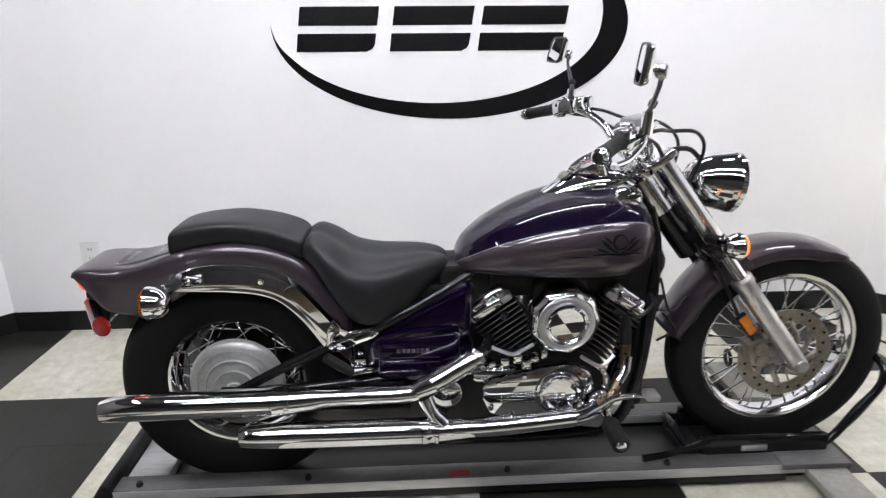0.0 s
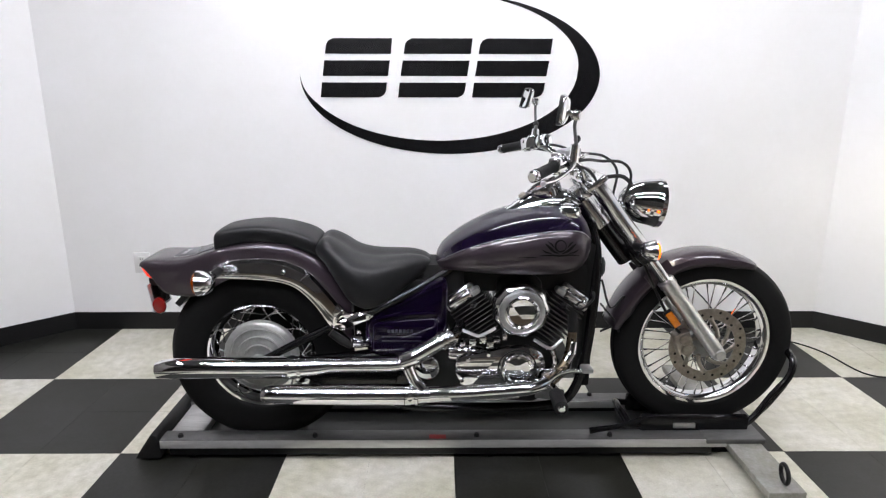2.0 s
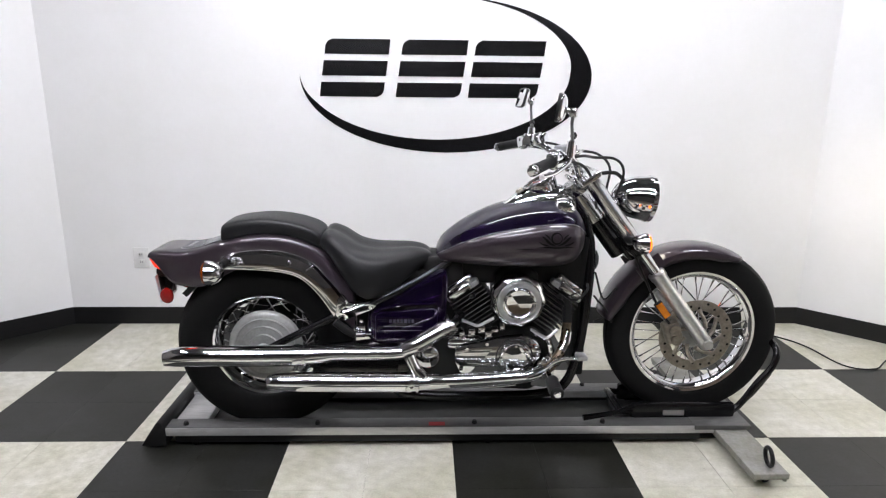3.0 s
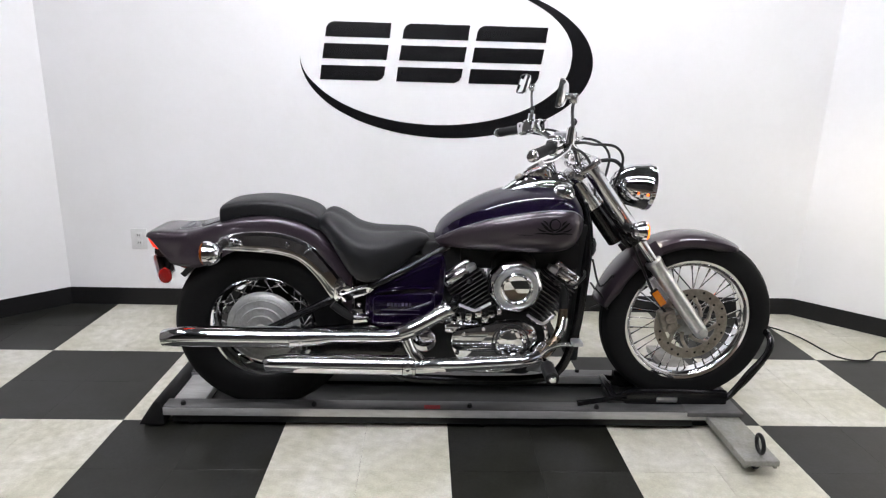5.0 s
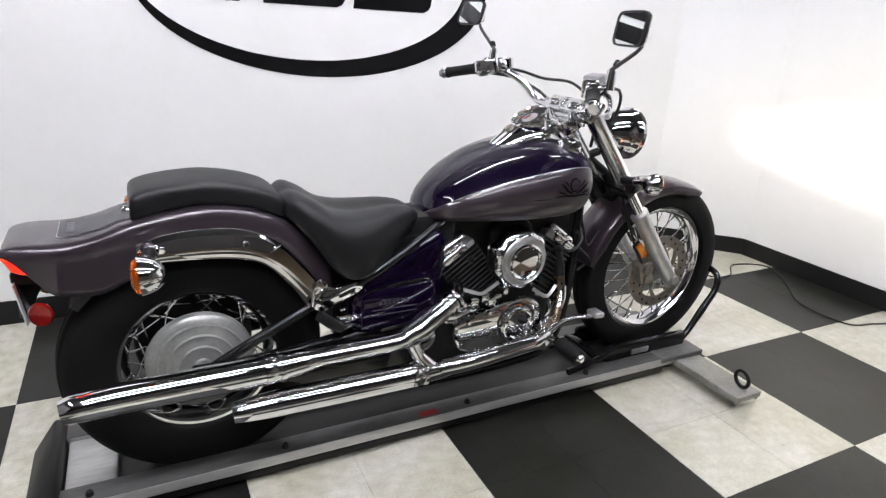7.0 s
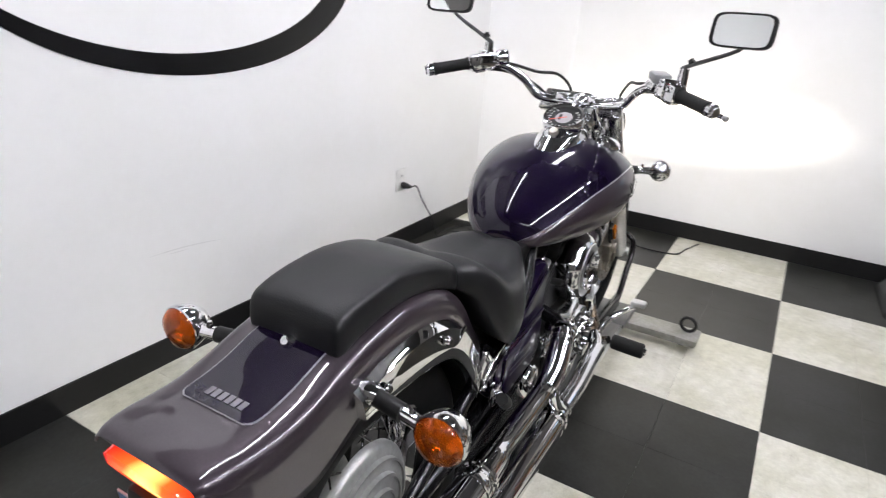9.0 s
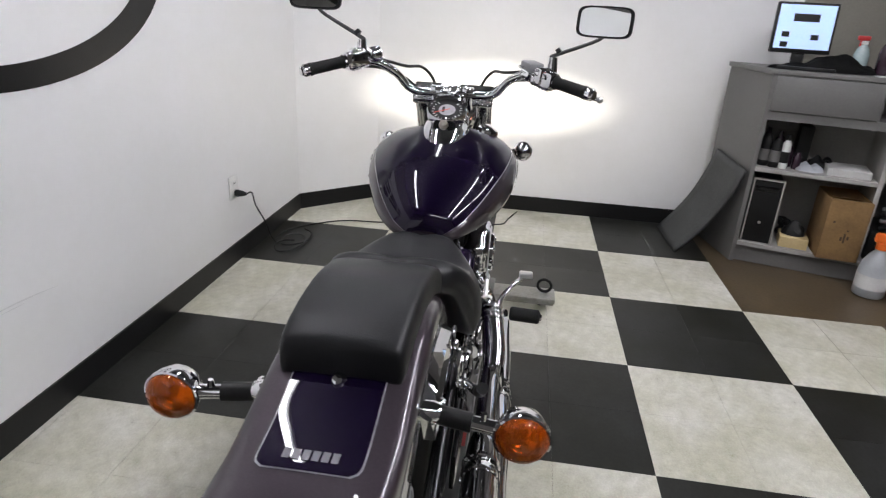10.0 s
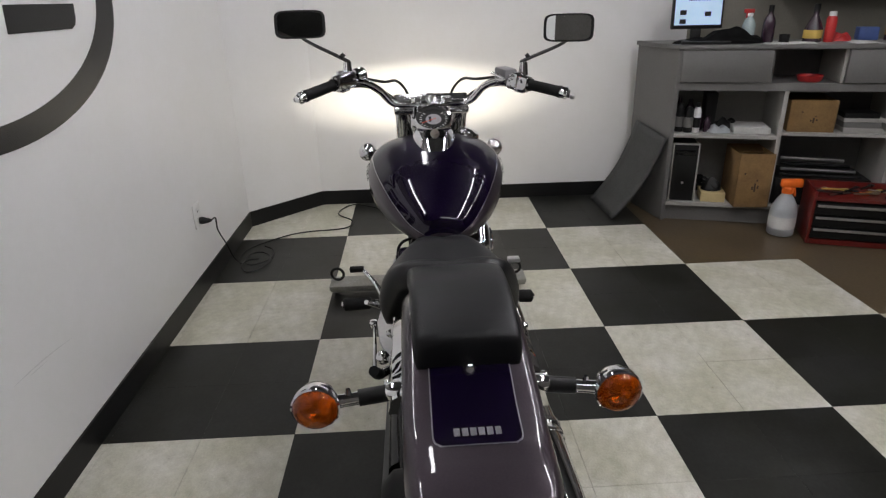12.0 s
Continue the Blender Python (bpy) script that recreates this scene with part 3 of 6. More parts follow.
cal = part("brake_calliper", join(box(-0.030, 0.032, -0.022, 0.03, -0.042, 0.042, 0.012, Matrix.Translation(CAL) @ pose(0, 0, 0, 0, -20, 0)), lathe([(0, 0), (0.020, 0), (0.022, 0.004), (0.020, 0.012), (0, 0.014)], 24, axis_to(CAL + Vector((0, -0.020, 0.016)), (0, -1, 0))), lathe([(0, 0), (0.020, 0), (0.021, 0.004), (0.019, 0.010), (0, 0.012)], 24, axis_to(CAL + Vector((0.010, -0.020, -0.024)), (0, -1, 0)))), M_STEEL, bike, "grey cast brake calliper")

# fork: legs run from the axle up to the top clamp
AX = Vector((FX + 0.018, 0, FZ - 0.008))
UP = Vector((-0.62, 0, 0.785)).normalized()


def fork_at(s, u):
    p = AX + UP * s
    return Vector((p.x, C + u, p.z))


for side in (-1, 1):
    u = 0.098 * side
    leg = part("fork_leg", join(lathe([(0, -0.03), (0.018, -0.03), (0.024, -0.02), (0.026, 0.0), (0.0265, 0.05), (0.0275, 0.20), (0.0275, 0.31), (0.031, 0.315), (0.031, 0.335), (0.024, 0.34), (0, 0.34)], 24, axis_to(fork_at(0, u), UP))), M_ALU, bike, "satin aluminium fork slider")
    part("fork_tube", lathe([(0.0205, 0.33), (0.0205, 0.50), (0.0205, 0.52)], 20, axis_to(fork_at(0, u), UP)), M_CHROME, leg)
    part("fork_cover", lathe([(0.021, 0.475), (0.026, 0.48), (0.0275, 0.50), (0.027, 0.70), (0.027, 0.755), (0.024, 0.765), (0, 0.77)], 24, axis_to(fork_at(0, u), UP)), M_SATIN, leg, "satin chrome fork cover")
    part("axle_pinch", lathe([(0, -0.02), (0.017, -0.02), (0.019, -0.012), (0.019, 0.012), (0.017, 0.02), (0, 0.02)], 20, axis_to(fork_at(-0.006, u), (0, 1, 0)) @ Matrix.Translation((0, 0, 0.012 * side))), M_ALU, leg)
    rp = fork_at(0.20, u) + Vector((-0.045, -0.004 * side, -0.035))
    part("reflector_bracket", box(-0.016, 0.016, -0.006, 0.006, -0.036, 0.036, 0.004, axis_to(rp + Vector((0, -0.001 * side, 0)), UP) @ pose(0, 0, 0, 0, 0, 90)), M_DARK, leg)
M_REFLECT = surface("amber_reflector", (0.60, 0.19, 0.012), (0.48, 0.13, 0.010), 60, 0.2, coat=0.5)
M_AMBER = surface("amber_lens", (0.82, 0.15, 0.004), (0.52, 0.075, 0.002), 35, 0.10, 0.15, spec=0.5, transmission=0.68, bump=0.03, bump_scale=120)
M_AMBERLIT = surface("lit_amber_lens", (0.75, 0.22, 0.02), (0.65, 0.17, 0.015), 30, 0.15, coat=0.6, emit=2.4, emit_col=(1.0, 0.115, 0.003))
M_REDLENS = surface("red_lens", (0.20, 0.006, 0.005), (0.15, 0.004, 0.004), 30, 0.12, coat=0.8)


def glowing_lens(name, bulb, reach):
    """A lit red lens, brightest and yellowest where its bulb sits behind it."""
    m = surface(name, (0.6, 0.04, 0.02), (0.5, 0.03, 0.015), 40, 0.12, coat=0.6, emit=1.0)
    nt = m.node_tree
    pos = nt.nodes.new("ShaderNodeNewGeometry")
    dist = nt.nodes.new("ShaderNodeVectorMath")
    dist.operation = "DISTANCE"
    dist.inputs[1].default_value = bulb
    nt.links.new(pos.outputs["Position"], dist.inputs[0])
    rng = nt.nodes.new("ShaderNodeMapRange")
    rng.inputs[1].default_value, rng.inputs[2].default_value = 0.015, reach
    nt.links.new(dist.outputs["Value"], rng.inputs[0])
    ramp = nt.nodes.new("ShaderNodeValToRGB")
    ramp.color_ramp.elements[0].color, ramp.color_ramp.elements[1].color = (3.0, 1.5, 0.35, 1), (1.0, 0.02, 0.010, 1)
    mid = ramp.color_ramp.elements.new(0.4)
    mid.color = (1.8, 0.16, 0.02, 1)
    nt.links.new(rng.outputs[0], ramp.inputs[0])
    nt.links.new(ramp.outputs[0], nt.nodes["Principled BSDF"].inputs["Emission Color"])
    return m


M_REDLIT = glowing_lens("lit_red_lens", (0.150, C - 0.022, 0.690), 0.075)
for side in (-1, 1):
    u = 0.098 * side
    rp = fork_at(0.20, u) + Vector((-0.045, 0.006 * side, -0.035))
    part("side_reflector", box(-0.013, 0.013, -0.005, 0.005, -0.031, 0.031, 0.003, axis_to(rp, UP) @ pose(0, 0, 0, 0, 0, 90)), M_REFLECT, bike, "amber fork reflector")
part("axle", rod(fork_at(-0.004, -0.125), fork_at(-0.004, 0.125), 0.009), M_CHROME, bike)
# clamps and steering head
low = fork_at(0.46, 0)
part("lower_clamp", join(box(-0.135, 0.135, -0.035, 0.03, -0.025, 0.025, 0.01, axis_to(low, UP)), box(-0.05, 0.05, -0.045, 0.035, -0.06, 0.024, 0.015, axis_to(low, UP))), M_FRAME, bike, "black lower fork clamp")
top = fork_at(0.765, 0)
part("top_clamp", join(box(-0.128, 0.128, -0.04, 0.04, -0.012, 0.012, 0.008, axis_to(top, UP)), lathe([(0, 0), (0.02, 0), (0.02, 0.014), (0.012, 0.02), (0, 0.02)], 12, axis_to(top + UP * 0.012 + Vector((-0.02, 0, 0)), UP))), M_SATIN, bike, "satin chrome top fork clamp")
part("steering_head", rod(fork_at(0.44, 0) + Vector((-0.045, 0, -0.03)), fork_at(0.60, 0) + Vector((-0.045, 0, -0.03)), 0.034, 20), M_FRAME, bike)
part("head_shroud", rod(fork_at(0.60, 0) + Vector((-0.045, 0, -0.03)), fork_at(0.765, 0) + Vector((-0.045, 0, -0.03)), 0.040, 20), M_SATIN, bike, "chrome steering head shroud")

# front fender
rings = []
for k in range(41):
    a = radians(66 + (166 - 66) * k / 40)
    ring = []
    taper = min(1, 0.55 + 0.45 * min(k, 40 - k) / 5)
    for u, r in ((-0.076, 0.312), (-0.079, 0.330), (-0.076, 0.343), (-0.062, 0.353), (-0.035, 0.360), (0, 0.3625), (0.035, 0.360), (0.062, 0.353), (0.076, 0.343), (0.079, 0.330), (0.076, 0.312)):
        rr = 0.362 - (0.362 - r) * taper + 0.010 * math.sin(math.pi * k / 40)
        ring.append(U(FX - 0.006 + rr * math.cos(a), u * (0.92 + 0.08 * taper), FZ - 0.004 + rr * math.sin(a)))
    rings.append(ring)
thicken(part("front_fender", loft(rings, closed=False), M_MAUVE, bike, "grey-mauve metallic front fender"), 0.004)
for side in (-1, 1):
    part("fender_stay", tube([U(FX - 0.33, 0.075 * side, FZ + 0.07), U(FX - 0.345, 0.06 * side, FZ + 0.11), U(FX - 0.37, 0.03 * side, FZ + 0.14)], 0.004, 8, 4), M_DARK, bike)
    part("fender_bracket", box(-0.05, 0.05, -0.004, 0.004, -0.03, 0.03, 0.003, axis_to(fork_at(0.36, 0.082 * side), UP) @ pose(0, 0, 0, 0, 0, 90)), M_MAUVE, bike)

# rear fender
F_KEYS = [(0.149, 0.725, 0.720, 0.714, 0.092), (0.160, 0.731, 0.724, 0.709, 0.098), (0.180, 0.735, 0.724, 0.690, 0.104), (0.205, 0.736, 0.724, 0.655, 0.107), (0.235, 0.735, 0.723, 0.622, 0.1085), (0.28, 0.737, 0.725, 0.613, 0.1095), (0.33, 0.747, 0.737, 0.612, 0.1095), (0.39, 0.768, 0.756, 0.640, 0.1095), (0.46, 0.786, 0.773, 0.676, 0.1095), (0.56, 0.799, 0.784, 0.694, 0.1095), (0.65, 0.790, 0.771, 0.680, 0.1095), (0.72, 0.765, 0.738, 0.634, 0.1095), (0.77, 0.728, 0.690, 0.570, 0.1095), (0.81, 0.682, 0.630, 0.505, 0.1095), (0.86, 0.62, 0.56, 0.45, 0.1095)]


def fender_ring(zt, zc, zl, w):
    d = zt - zc
    return [(0, zt), (0.40 * w, zt - 0.03 * d), (0.72 * w, zt - 0.14 * d), (0.92 * w, zt - 0.55 * d), (w, zc - 0.35 * d - 0.006), (1.0 * w, 0.5 * (zc + zl)), (0.985 * w, zl)]


FEN = skin(F_KEYS, fender_ring, 5, 4)
fender = thicken(part("rear_fender", ribbon(mirror_rings(FEN)), M_MAUVE, bike, "grey-mauve metallic rear fender with flipped tail"), 0.0032, 0.0)


def skin_patch(halves, i0, i1, j1, n, m, lift):
    """A panel over the middle of a body, between rings i0 and i1, out to place j1 on each side."""
    rows = []
    for a in range(n + 1):
        i = i0 + (i1 - i0) * a / n
        edge = min(a, 3.0) / 3.0
        jj = j1 * (0.80 + 0.20 * math.sqrt(1 - (1 - edge) ** 2))
        rows.append([on_skin(halves, i, jj * abs(b) / m, -1 if b < 0 else 1, lift) for b in range(-m, m + 1)])
    return rows


def ring_of(x, keys, n):
    """Where along a keyed body x lies, counted in rings."""
    xs = [k[0] for k in keyed(keys, n)]
    return float(np.interp(x, xs, range(len(xs))))


i0, i1 = ring_of(0.252, F_KEYS, 5), ring_of(0.47, F_KEYS, 5)
part("fender_stripe", ribbon(skin_patch(FEN, i0 - 0.18, i1, 6.52, 24, 8, 0.0032)), M_STRIPE, fender, "silver pinstripe border")
part("fender_panel", ribbon(skin_patch(FEN, i0, i1, 6.25, 24, 8, 0.0042)), M_PURPLE, fender, "deep purple inlay panel")
M_BADGE = surface("silver_letter_bars", (0.16, 0.155, 0.17), rough=0.4, metal=0.3)
for k in range(6):
    ib = ring_of(0.268, F_KEYS, 5)
    jw = 3.3
    rows = []
    for a in (0, 1, 2):
        i = ib + 1.7 * a / 2
        c0 = -jw + 2 * jw * k / 6 + 0.12
        rows.append([on_skin(FEN, i, abs(c), -1 if c < 0 else 1, 0.0052) for c in (c0, c0 + jw / 3 - 0.26)])
    part("badge_bar", ribbon(rows), M_BADGE, fender)

# struts beside the rear fender
for side in (-1, 1):
    up = [(0.405, 0.722), (0.47, 0.741), (0.563, 0.747), (0.65, 0.735), (0.722, 0.700), (0.775, 0.642), (0.825, 0.578)]
    lo = [(0.405, 0.690), (0.47, 0.690), (0.560, 0.686), (0.63, 0.677), (0.684, 0.655), (0.740, 0.598), (0.790, 0.522)]
    uu, ll = catmull(up, 4), catmull(lo, 4)
    bm = loft([[U(a[0], 0.123 * side, a[1] - 0.007), U(a[0] * 0.92 + b[0] * 0.08, 0.1290 * side, a[1] * 0.92 + b[1] * 0.08 - 0.007), U(a[0] * 0.5 + b[0] * 0.5, 0.1330 * side, a[1] * 0.5 + b[1] * 0.5 - 0.007), U(a[0] * 0.08 + b[0] * 0.92, 0.1368 * side, a[1] * 0.08 + b[1] * 0.92 - 0.007), U(b[0], 0.1355 * side, b[1] - 0.007), U(b[0], 0.120 * side, b[1] - 0.007), U(a[0], 0.112 * side, a[1])] for a, b in zip(uu, ll)])
    st = part("fender_strut", bm, M_CHROME, bike, "curved chrome fender strut")
    plate = [(0.795, 0.520), (0.808, 0.503), (0.830, 0.500), (0.925, 0.540), (0.938, 0.552), (0.934, 0.566), (0.918, 0.572), (0.862, 0.560), (0.838, 0.572), (0.818, 0.598), (0.802, 0.570)]
    hook = [(0.820, 0.594), (0.836, 0.570), (0.822, 0.556), (0.812, 0.538), (0.826, 0.532), (0.870, 0.547), (0.905, 0.560), (0.930, 0.558)]
    y0 = C + (0.129 if side > 0 else -0.139)
    part("strut_bracket", join(extrude_poly(plate, 0.010, 0.003, Matrix(((1, 0, 0, 0), (0, 0, 1, y0), (0, 1, 0, -0.010), (0, 0, 0, 1)))), tube([U(x, 0.139 * side, z) for x, z in hook], 0.0055, 8, 4)), M_CHROME, st, "chrome strut end bracket")
    part("strut_step", tube([U(x, 0.129 * side, z) for x, z in ((0.684, 0.660), (0.704, 0.684), (0.724, 0.696))], 0.004, 8, 4), M_CHROME, st)
    for p in ((0.455, 0.716), (0.640, 0.712), (0.820, 0.516), (0.918, 0.556)):
        part("strut_bolt", lathe([(0, 0.009), (0.006, 0.009), (0.009, 0.004), (0.009, 0), (0, 0)], 10, axis_to(U(p[0], 0.135 * side, p[1] - 0.005), (0, side, 0))), M_CHROME, st)

# tail: lamp, plate, reflectors
tl = part("tail_lamp", loft([[U(x + 0.009 * (1 - dz), u * w * 0.90, z - 0.007 + dz * h) for u, dz in ((-1, 0.5), (-0.8, 1), (0.8, 1), (1, 0.5), (0.92, -0.8), (0.7, -1), (-0.7, -1), (-0.92, -0.8))] for x, z, w, h in ((0.138, 0.695, 0.070, 0.017), (0.143, 0.697, 0.086, 0.023), (0.162, 0.693, 0.096, 0.025), (0.205, 0.680, 0.092, 0.021))]), M_REDLIT, bike, "glowing red tail lamp lens")
part("tail_bracket", join(tube([U(0.205, 0, 0.64), U(0.175, 0, 0.60), U(0.16, 0, 0.53)], [0.03, 0.022, 0.012], 10, 4), box(0.15, 0.26, C - 0.05, C + 0.05, 0.62, 0.655, 0.01)), M_DARK, bike, "black plate bracket")
for side in (-1, 1):
    part("rear_reflector", lathe([(0, 0), (0.026, 0), (0.029, 0.006), (0.026, 0.012), (0, 0.014)], 24, axis_to(U(0.203, 0.088 * side, 0.574), (-0.15, side, 0)) @ Matrix.Diagonal((0.86, 1.0, 1, 1))), M_REDLENS, bike, "round red reflector")
M_PLATEW = surface("licence_plate_paint", (0.70, 0.72, 0.74), rough=0.4)
M_PLATEB = surface("licence_plate_band", (0.08, 0.16, 0.34), rough=0.4)
pm = pose(0.164, C, 0.582, 0, -8, 0)
plate = part("licence_plate", box(-0.0012, 0.0012, -0.075, 0.075, -0.050, 0.050, 0.0, pm), M_PLATEW, bike, "white licence plate with plain bars", 0)
part("plate_holder", box(0.002, 0.006, -0.055, 0.055, -0.040, 0.045, 0.0, pm), M_DARK, plate, "black plate holder", 0)
part("plate_band", box(-0.0018, -0.0014, -0.073, 0.073, 0.030, 0.047, 0.0, pm), M_PLATEB, plate, smooth=0)
for k in range(5):
    part("plate_bar", box(-0.0018, -0.0014, -0.066 + k * 0.028, -0.048 + k * 0.028, -0.035, 0.018, 0.0, pm), M_DARK, plate, smooth=0)


def indicator(at, face, lit, mount, name, label, size=1.0):
    """A bullet-shaped turn signal; face is the way that its lens looks."""
    f = Vector(face).normalized()
    shell = part(name, lathe([(0, -0.040), (0.010, -0.039), (0.022, -0.034), (0.032, -0.022), (0.038, -0.006), (0.040, 0.004), (0.040, 0.010), (0.0375, 0.011), (0.035, 0.006), (0.028, -0.010), (0.016, -0.020), (0, -0.024)], 28, axis_to(at, f) @ Matrix.Scale(size, 4)), M_CHROME, bike, label)
    part("signal_lens", lathe([(0.036, 0.009), (0.0365, 0.013), (0.032, 0.020), (0.020, 0.025), (0.0, 0.027)], 28, axis_to(at, f) @ Matrix.Scale(size, 4)), M_AMBERLIT if lit else M_AMBER, shell, "lit amber lens" if lit else "amber lens")
    a, b = Vector(at), Vector(mount)
    d = (b - a).normalized()
    part("signal_stalk", tube([a + d * 0.03, a + d * 0.05, b], [0.013, 0.0115, 0.0115], 12, 4), M_CHROME, shell)
    part("stalk_boot", rod(a + (b - a) * 0.58, b, 0.0145, 12), M_DARK, shell, "black rubber boot")
    part("stalk_screw", lathe([(0, 0.010), (0.004, 0.010), (0.006, 0.0), (0, 0)], 8, axis_to(a + d * 0.055 + Vector((0, 0, 0.011)), (0, 0, 1))), M_CHROME, shell)


for side in (-1, 1):
    indicator(U(0.414, 0.257 * side, 0.704), (-1, 0, -0.05), False, U(0.430, 0.135 * side, 0.710), "rear_indicator", "chrome rear turn signal with amber lens", 1.03)
    part("indicator_mount", lathe([(0, 0.014), (0.014, 0.012), (0.018, 0.0), (0.018, -0.02), (0, -0.02)], 14, axis_to(U(0.430, 0.128 * side, 0.712), (0, side, 0))), M_CHROME, bike)
    indicator(U(1.835, 0.238 * side, 0.812), (1, 0, 0.02), True, U(1.82, 0.125 * side, 0.80), "front_indicator", "chrome front turn signal with lit amber lens", 0.86)

# seats
P_KEYS = [(0.399, 0.803, 0.076, 0.778), (0.401, 0.818, 0.0845, 0.771), (0.407, 0.828, 0.0885, 0.769), (0.42, 0.835, 0.0905, 0.772), (0.45, 0.843, 0.0915, 0.784), (0.50, 0.850, 0.0925, 0.795), (0.57, 0.853, 0.0935, 0.799), (0.65, 0.842, 0.0955, 0.788), (0.71, 0.823, 0.099, 0.768), (0.738, 0.806, 0.096, 0.755), (0.75, 0.790, 0.086, 0.752)]


def pillion_ring(zt, w, zl):
    h = zt - zl
    return [(0, zt), (0.45 * w, zt - 0.005 * h), (0.84 * w, zt - 0.05 * h), (0.965 * w, zt - 0.20 * h), (w, zt - 0.55 * h), (0.985 * w, zl + 0.1 * h), (0.90 * w, zl), (0.4 * w, zl), (0, zl)]


PIL = skin(P_KEYS, pillion_ring, 4, 3)
pil = part("pillion_seat", loft(mirror_rings(PIL, closed=True)), M_LEATHER, bike, "black vinyl pillion seat pad", 60)
part("seat_screw", join(lathe([(0, 0.014), (0.008, 0.013), (0.011, 0.006), (0.014, 0.0), (0, 0)], 14, axis_to(U(0.394, 0, 0.772), (-0.75, 0, 0.6)) @ Matrix.Scale(0.85, 4))), M_CHROME, pil, "chrome seat screw")
R_KEYS = [(0.738, 0.780, 0.085, 0.765), (0.752, 0.800, 0.105, 0.750), (0.778, 0.807, 0.128, 0.730), (0.82, 0.788, 0.152, 0.668), (0.87, 0.755, 0.168, 0.602), (0.93, 0.741, 0.166, 0.584), (1.0, 0.742, 0.138, 0.612), (1.06, 0.745, 0.104, 0.655), (1.11, 0.737, 0.076, 0.690), (1.138, 0.716, 0.056, 0.694), (1.146, 0.700, 0.044, 0.690)]


def rider_ring(zt, w, zl):
    h = zt - zl
    return [(0, zt - 0.006), (0.40 * w, zt), (0.70 * w, zt - 0.03 * h), (0.90 * w, zt - 0.16 * h), (0.99 * w, zt - 0.42 * h), (w, zt - 0.68 * h), (0.95 * w, zl + 0.08 * h), (0.86 * w, zl), (0.4 * w, zl + 0.1 * h), (0, zl + 0.1 * h)]


RID = skin(R_KEYS, rider_ring, 4, 3)
rid = part("rider_seat", loft(mirror_rings(RID, closed=True)), M_LEATHER, bike, "black vinyl scooped rider seat", 60)

# fuel tank
T_KEYS = [(1.150, 0.722, 0.040, 0.718, 0.712, 0.705), (1.160, 0.757, 0.070, 0.734, 0.722, 0.702), (1.185, 0.792, 0.104, 0.755, 0.735, 0.700), (1.25, 0.840, 0.149, 0.795, 0.758, 0.700), (1.34, 0.886, 0.187, 0.832, 0.780, 0.699), (1.42, 0.912, 0.209, 0.853, 0.795, 0.700), (1.50, 0.928, 0.220, 0.868, 0.803, 0.702), (1.57, 0.930, 0.219, 0.873, 0.808, 0.706), (1.62, 0.922, 0.206, 0.867, 0.808, 0.720), (1.65, 0.897, 0.172, 0.852, 0.808, 0.745), (1.668, 0.860, 0.125, 0.836, 0.808, 0.772), (1.674, 0.828, 0.06, 0.820, 0.808, 0.795)]


def tank_ring(zt, w, zc, zm, zl):
    d = zt - zc
    return [(0, zt), (0.32 * w, zt - 0.13 * d), (0.68 * w, zt - 0.48 * d), (0.90 * w, zc - 0.003), (0.985 * w, zm + 0.45 * (zc - zm)), (w, zm), (0.95 * w, zm - 0.55 * (zm - zl)), (0.78 * w, zl + 0.10 * (zm - zl)), (0.40 * w, zl), (0, zl)]


TAN = skin(T_KEYS, tank_ring, 5, 4)
tank = part("fuel_tank", loft(mirror_rings(TAN, closed=True)), M_MAUVE, bike, "grey-mauve teardrop fuel tank with purple top", 60)
part("tank_stripe", ribbon([[on_skin(TAN, i, (12.5 + 9.0 * max(0.0, (i - 38) / 17) ** 1.7) * abs(b) / 12, -1 if b < 0 else 1, 0.0007) for b in range(-12, 13)] for i in range(1, 55)]), M_STRIPE, tank, "silver pinstripe edge", 60)
part("tank_top", ribbon([[on_skin(TAN, i, (12.2 + 9.0 * max(0.0, (i - 38) / 17) ** 1.7) * abs(b) / 12, -1 if b < 0 else 1, 0.0015) for b in range(-12, 13)] for i in range(1, 55)]), M_PURPLE, tank, "deep purple top panel", 60)
M_EMBL = surface("dark_tank_emblem", (0.005, 0.0045, 0.005), rough=0.7, spec=0.08)


def tank_spot(x, z, side, lift):
    """The point of the tank's side at a length and a height."""
    i = ring_of(x, T_KEYS, 5)
    k = min(max(int(round(i)), 0), len(TAN) - 1)
    hs = [p[2] for p in TAN[k]][8:29]
    return on_skin(TAN, i, 8 + float(np.interp(-z, [-h for h in hs], range(len(hs)))), side, lift)


def tank_stroke(points, width, side):
    """A tapering painted stroke on the tank's side through the points."""
    line = catmull(points, 6)
    rows = []
    for k, p in enumerate(line):
        d = line[min(k + 1, len(line) - 1)] - line[max(k - 1, 0)]
        d = d / (np.linalg.norm(d) + 1e-9)
        w = 0.75 * width * (0.25 + 0.75 * math.sin(math.pi * min(1, (k + 0.5) / len(line))))
        rows.append([tank_spot(p[0] - d[1] * e * w, p[1] + d[0] * e * w, side, 0.0045) for e in (-1, 0, 1)])
    return ribbon(rows)


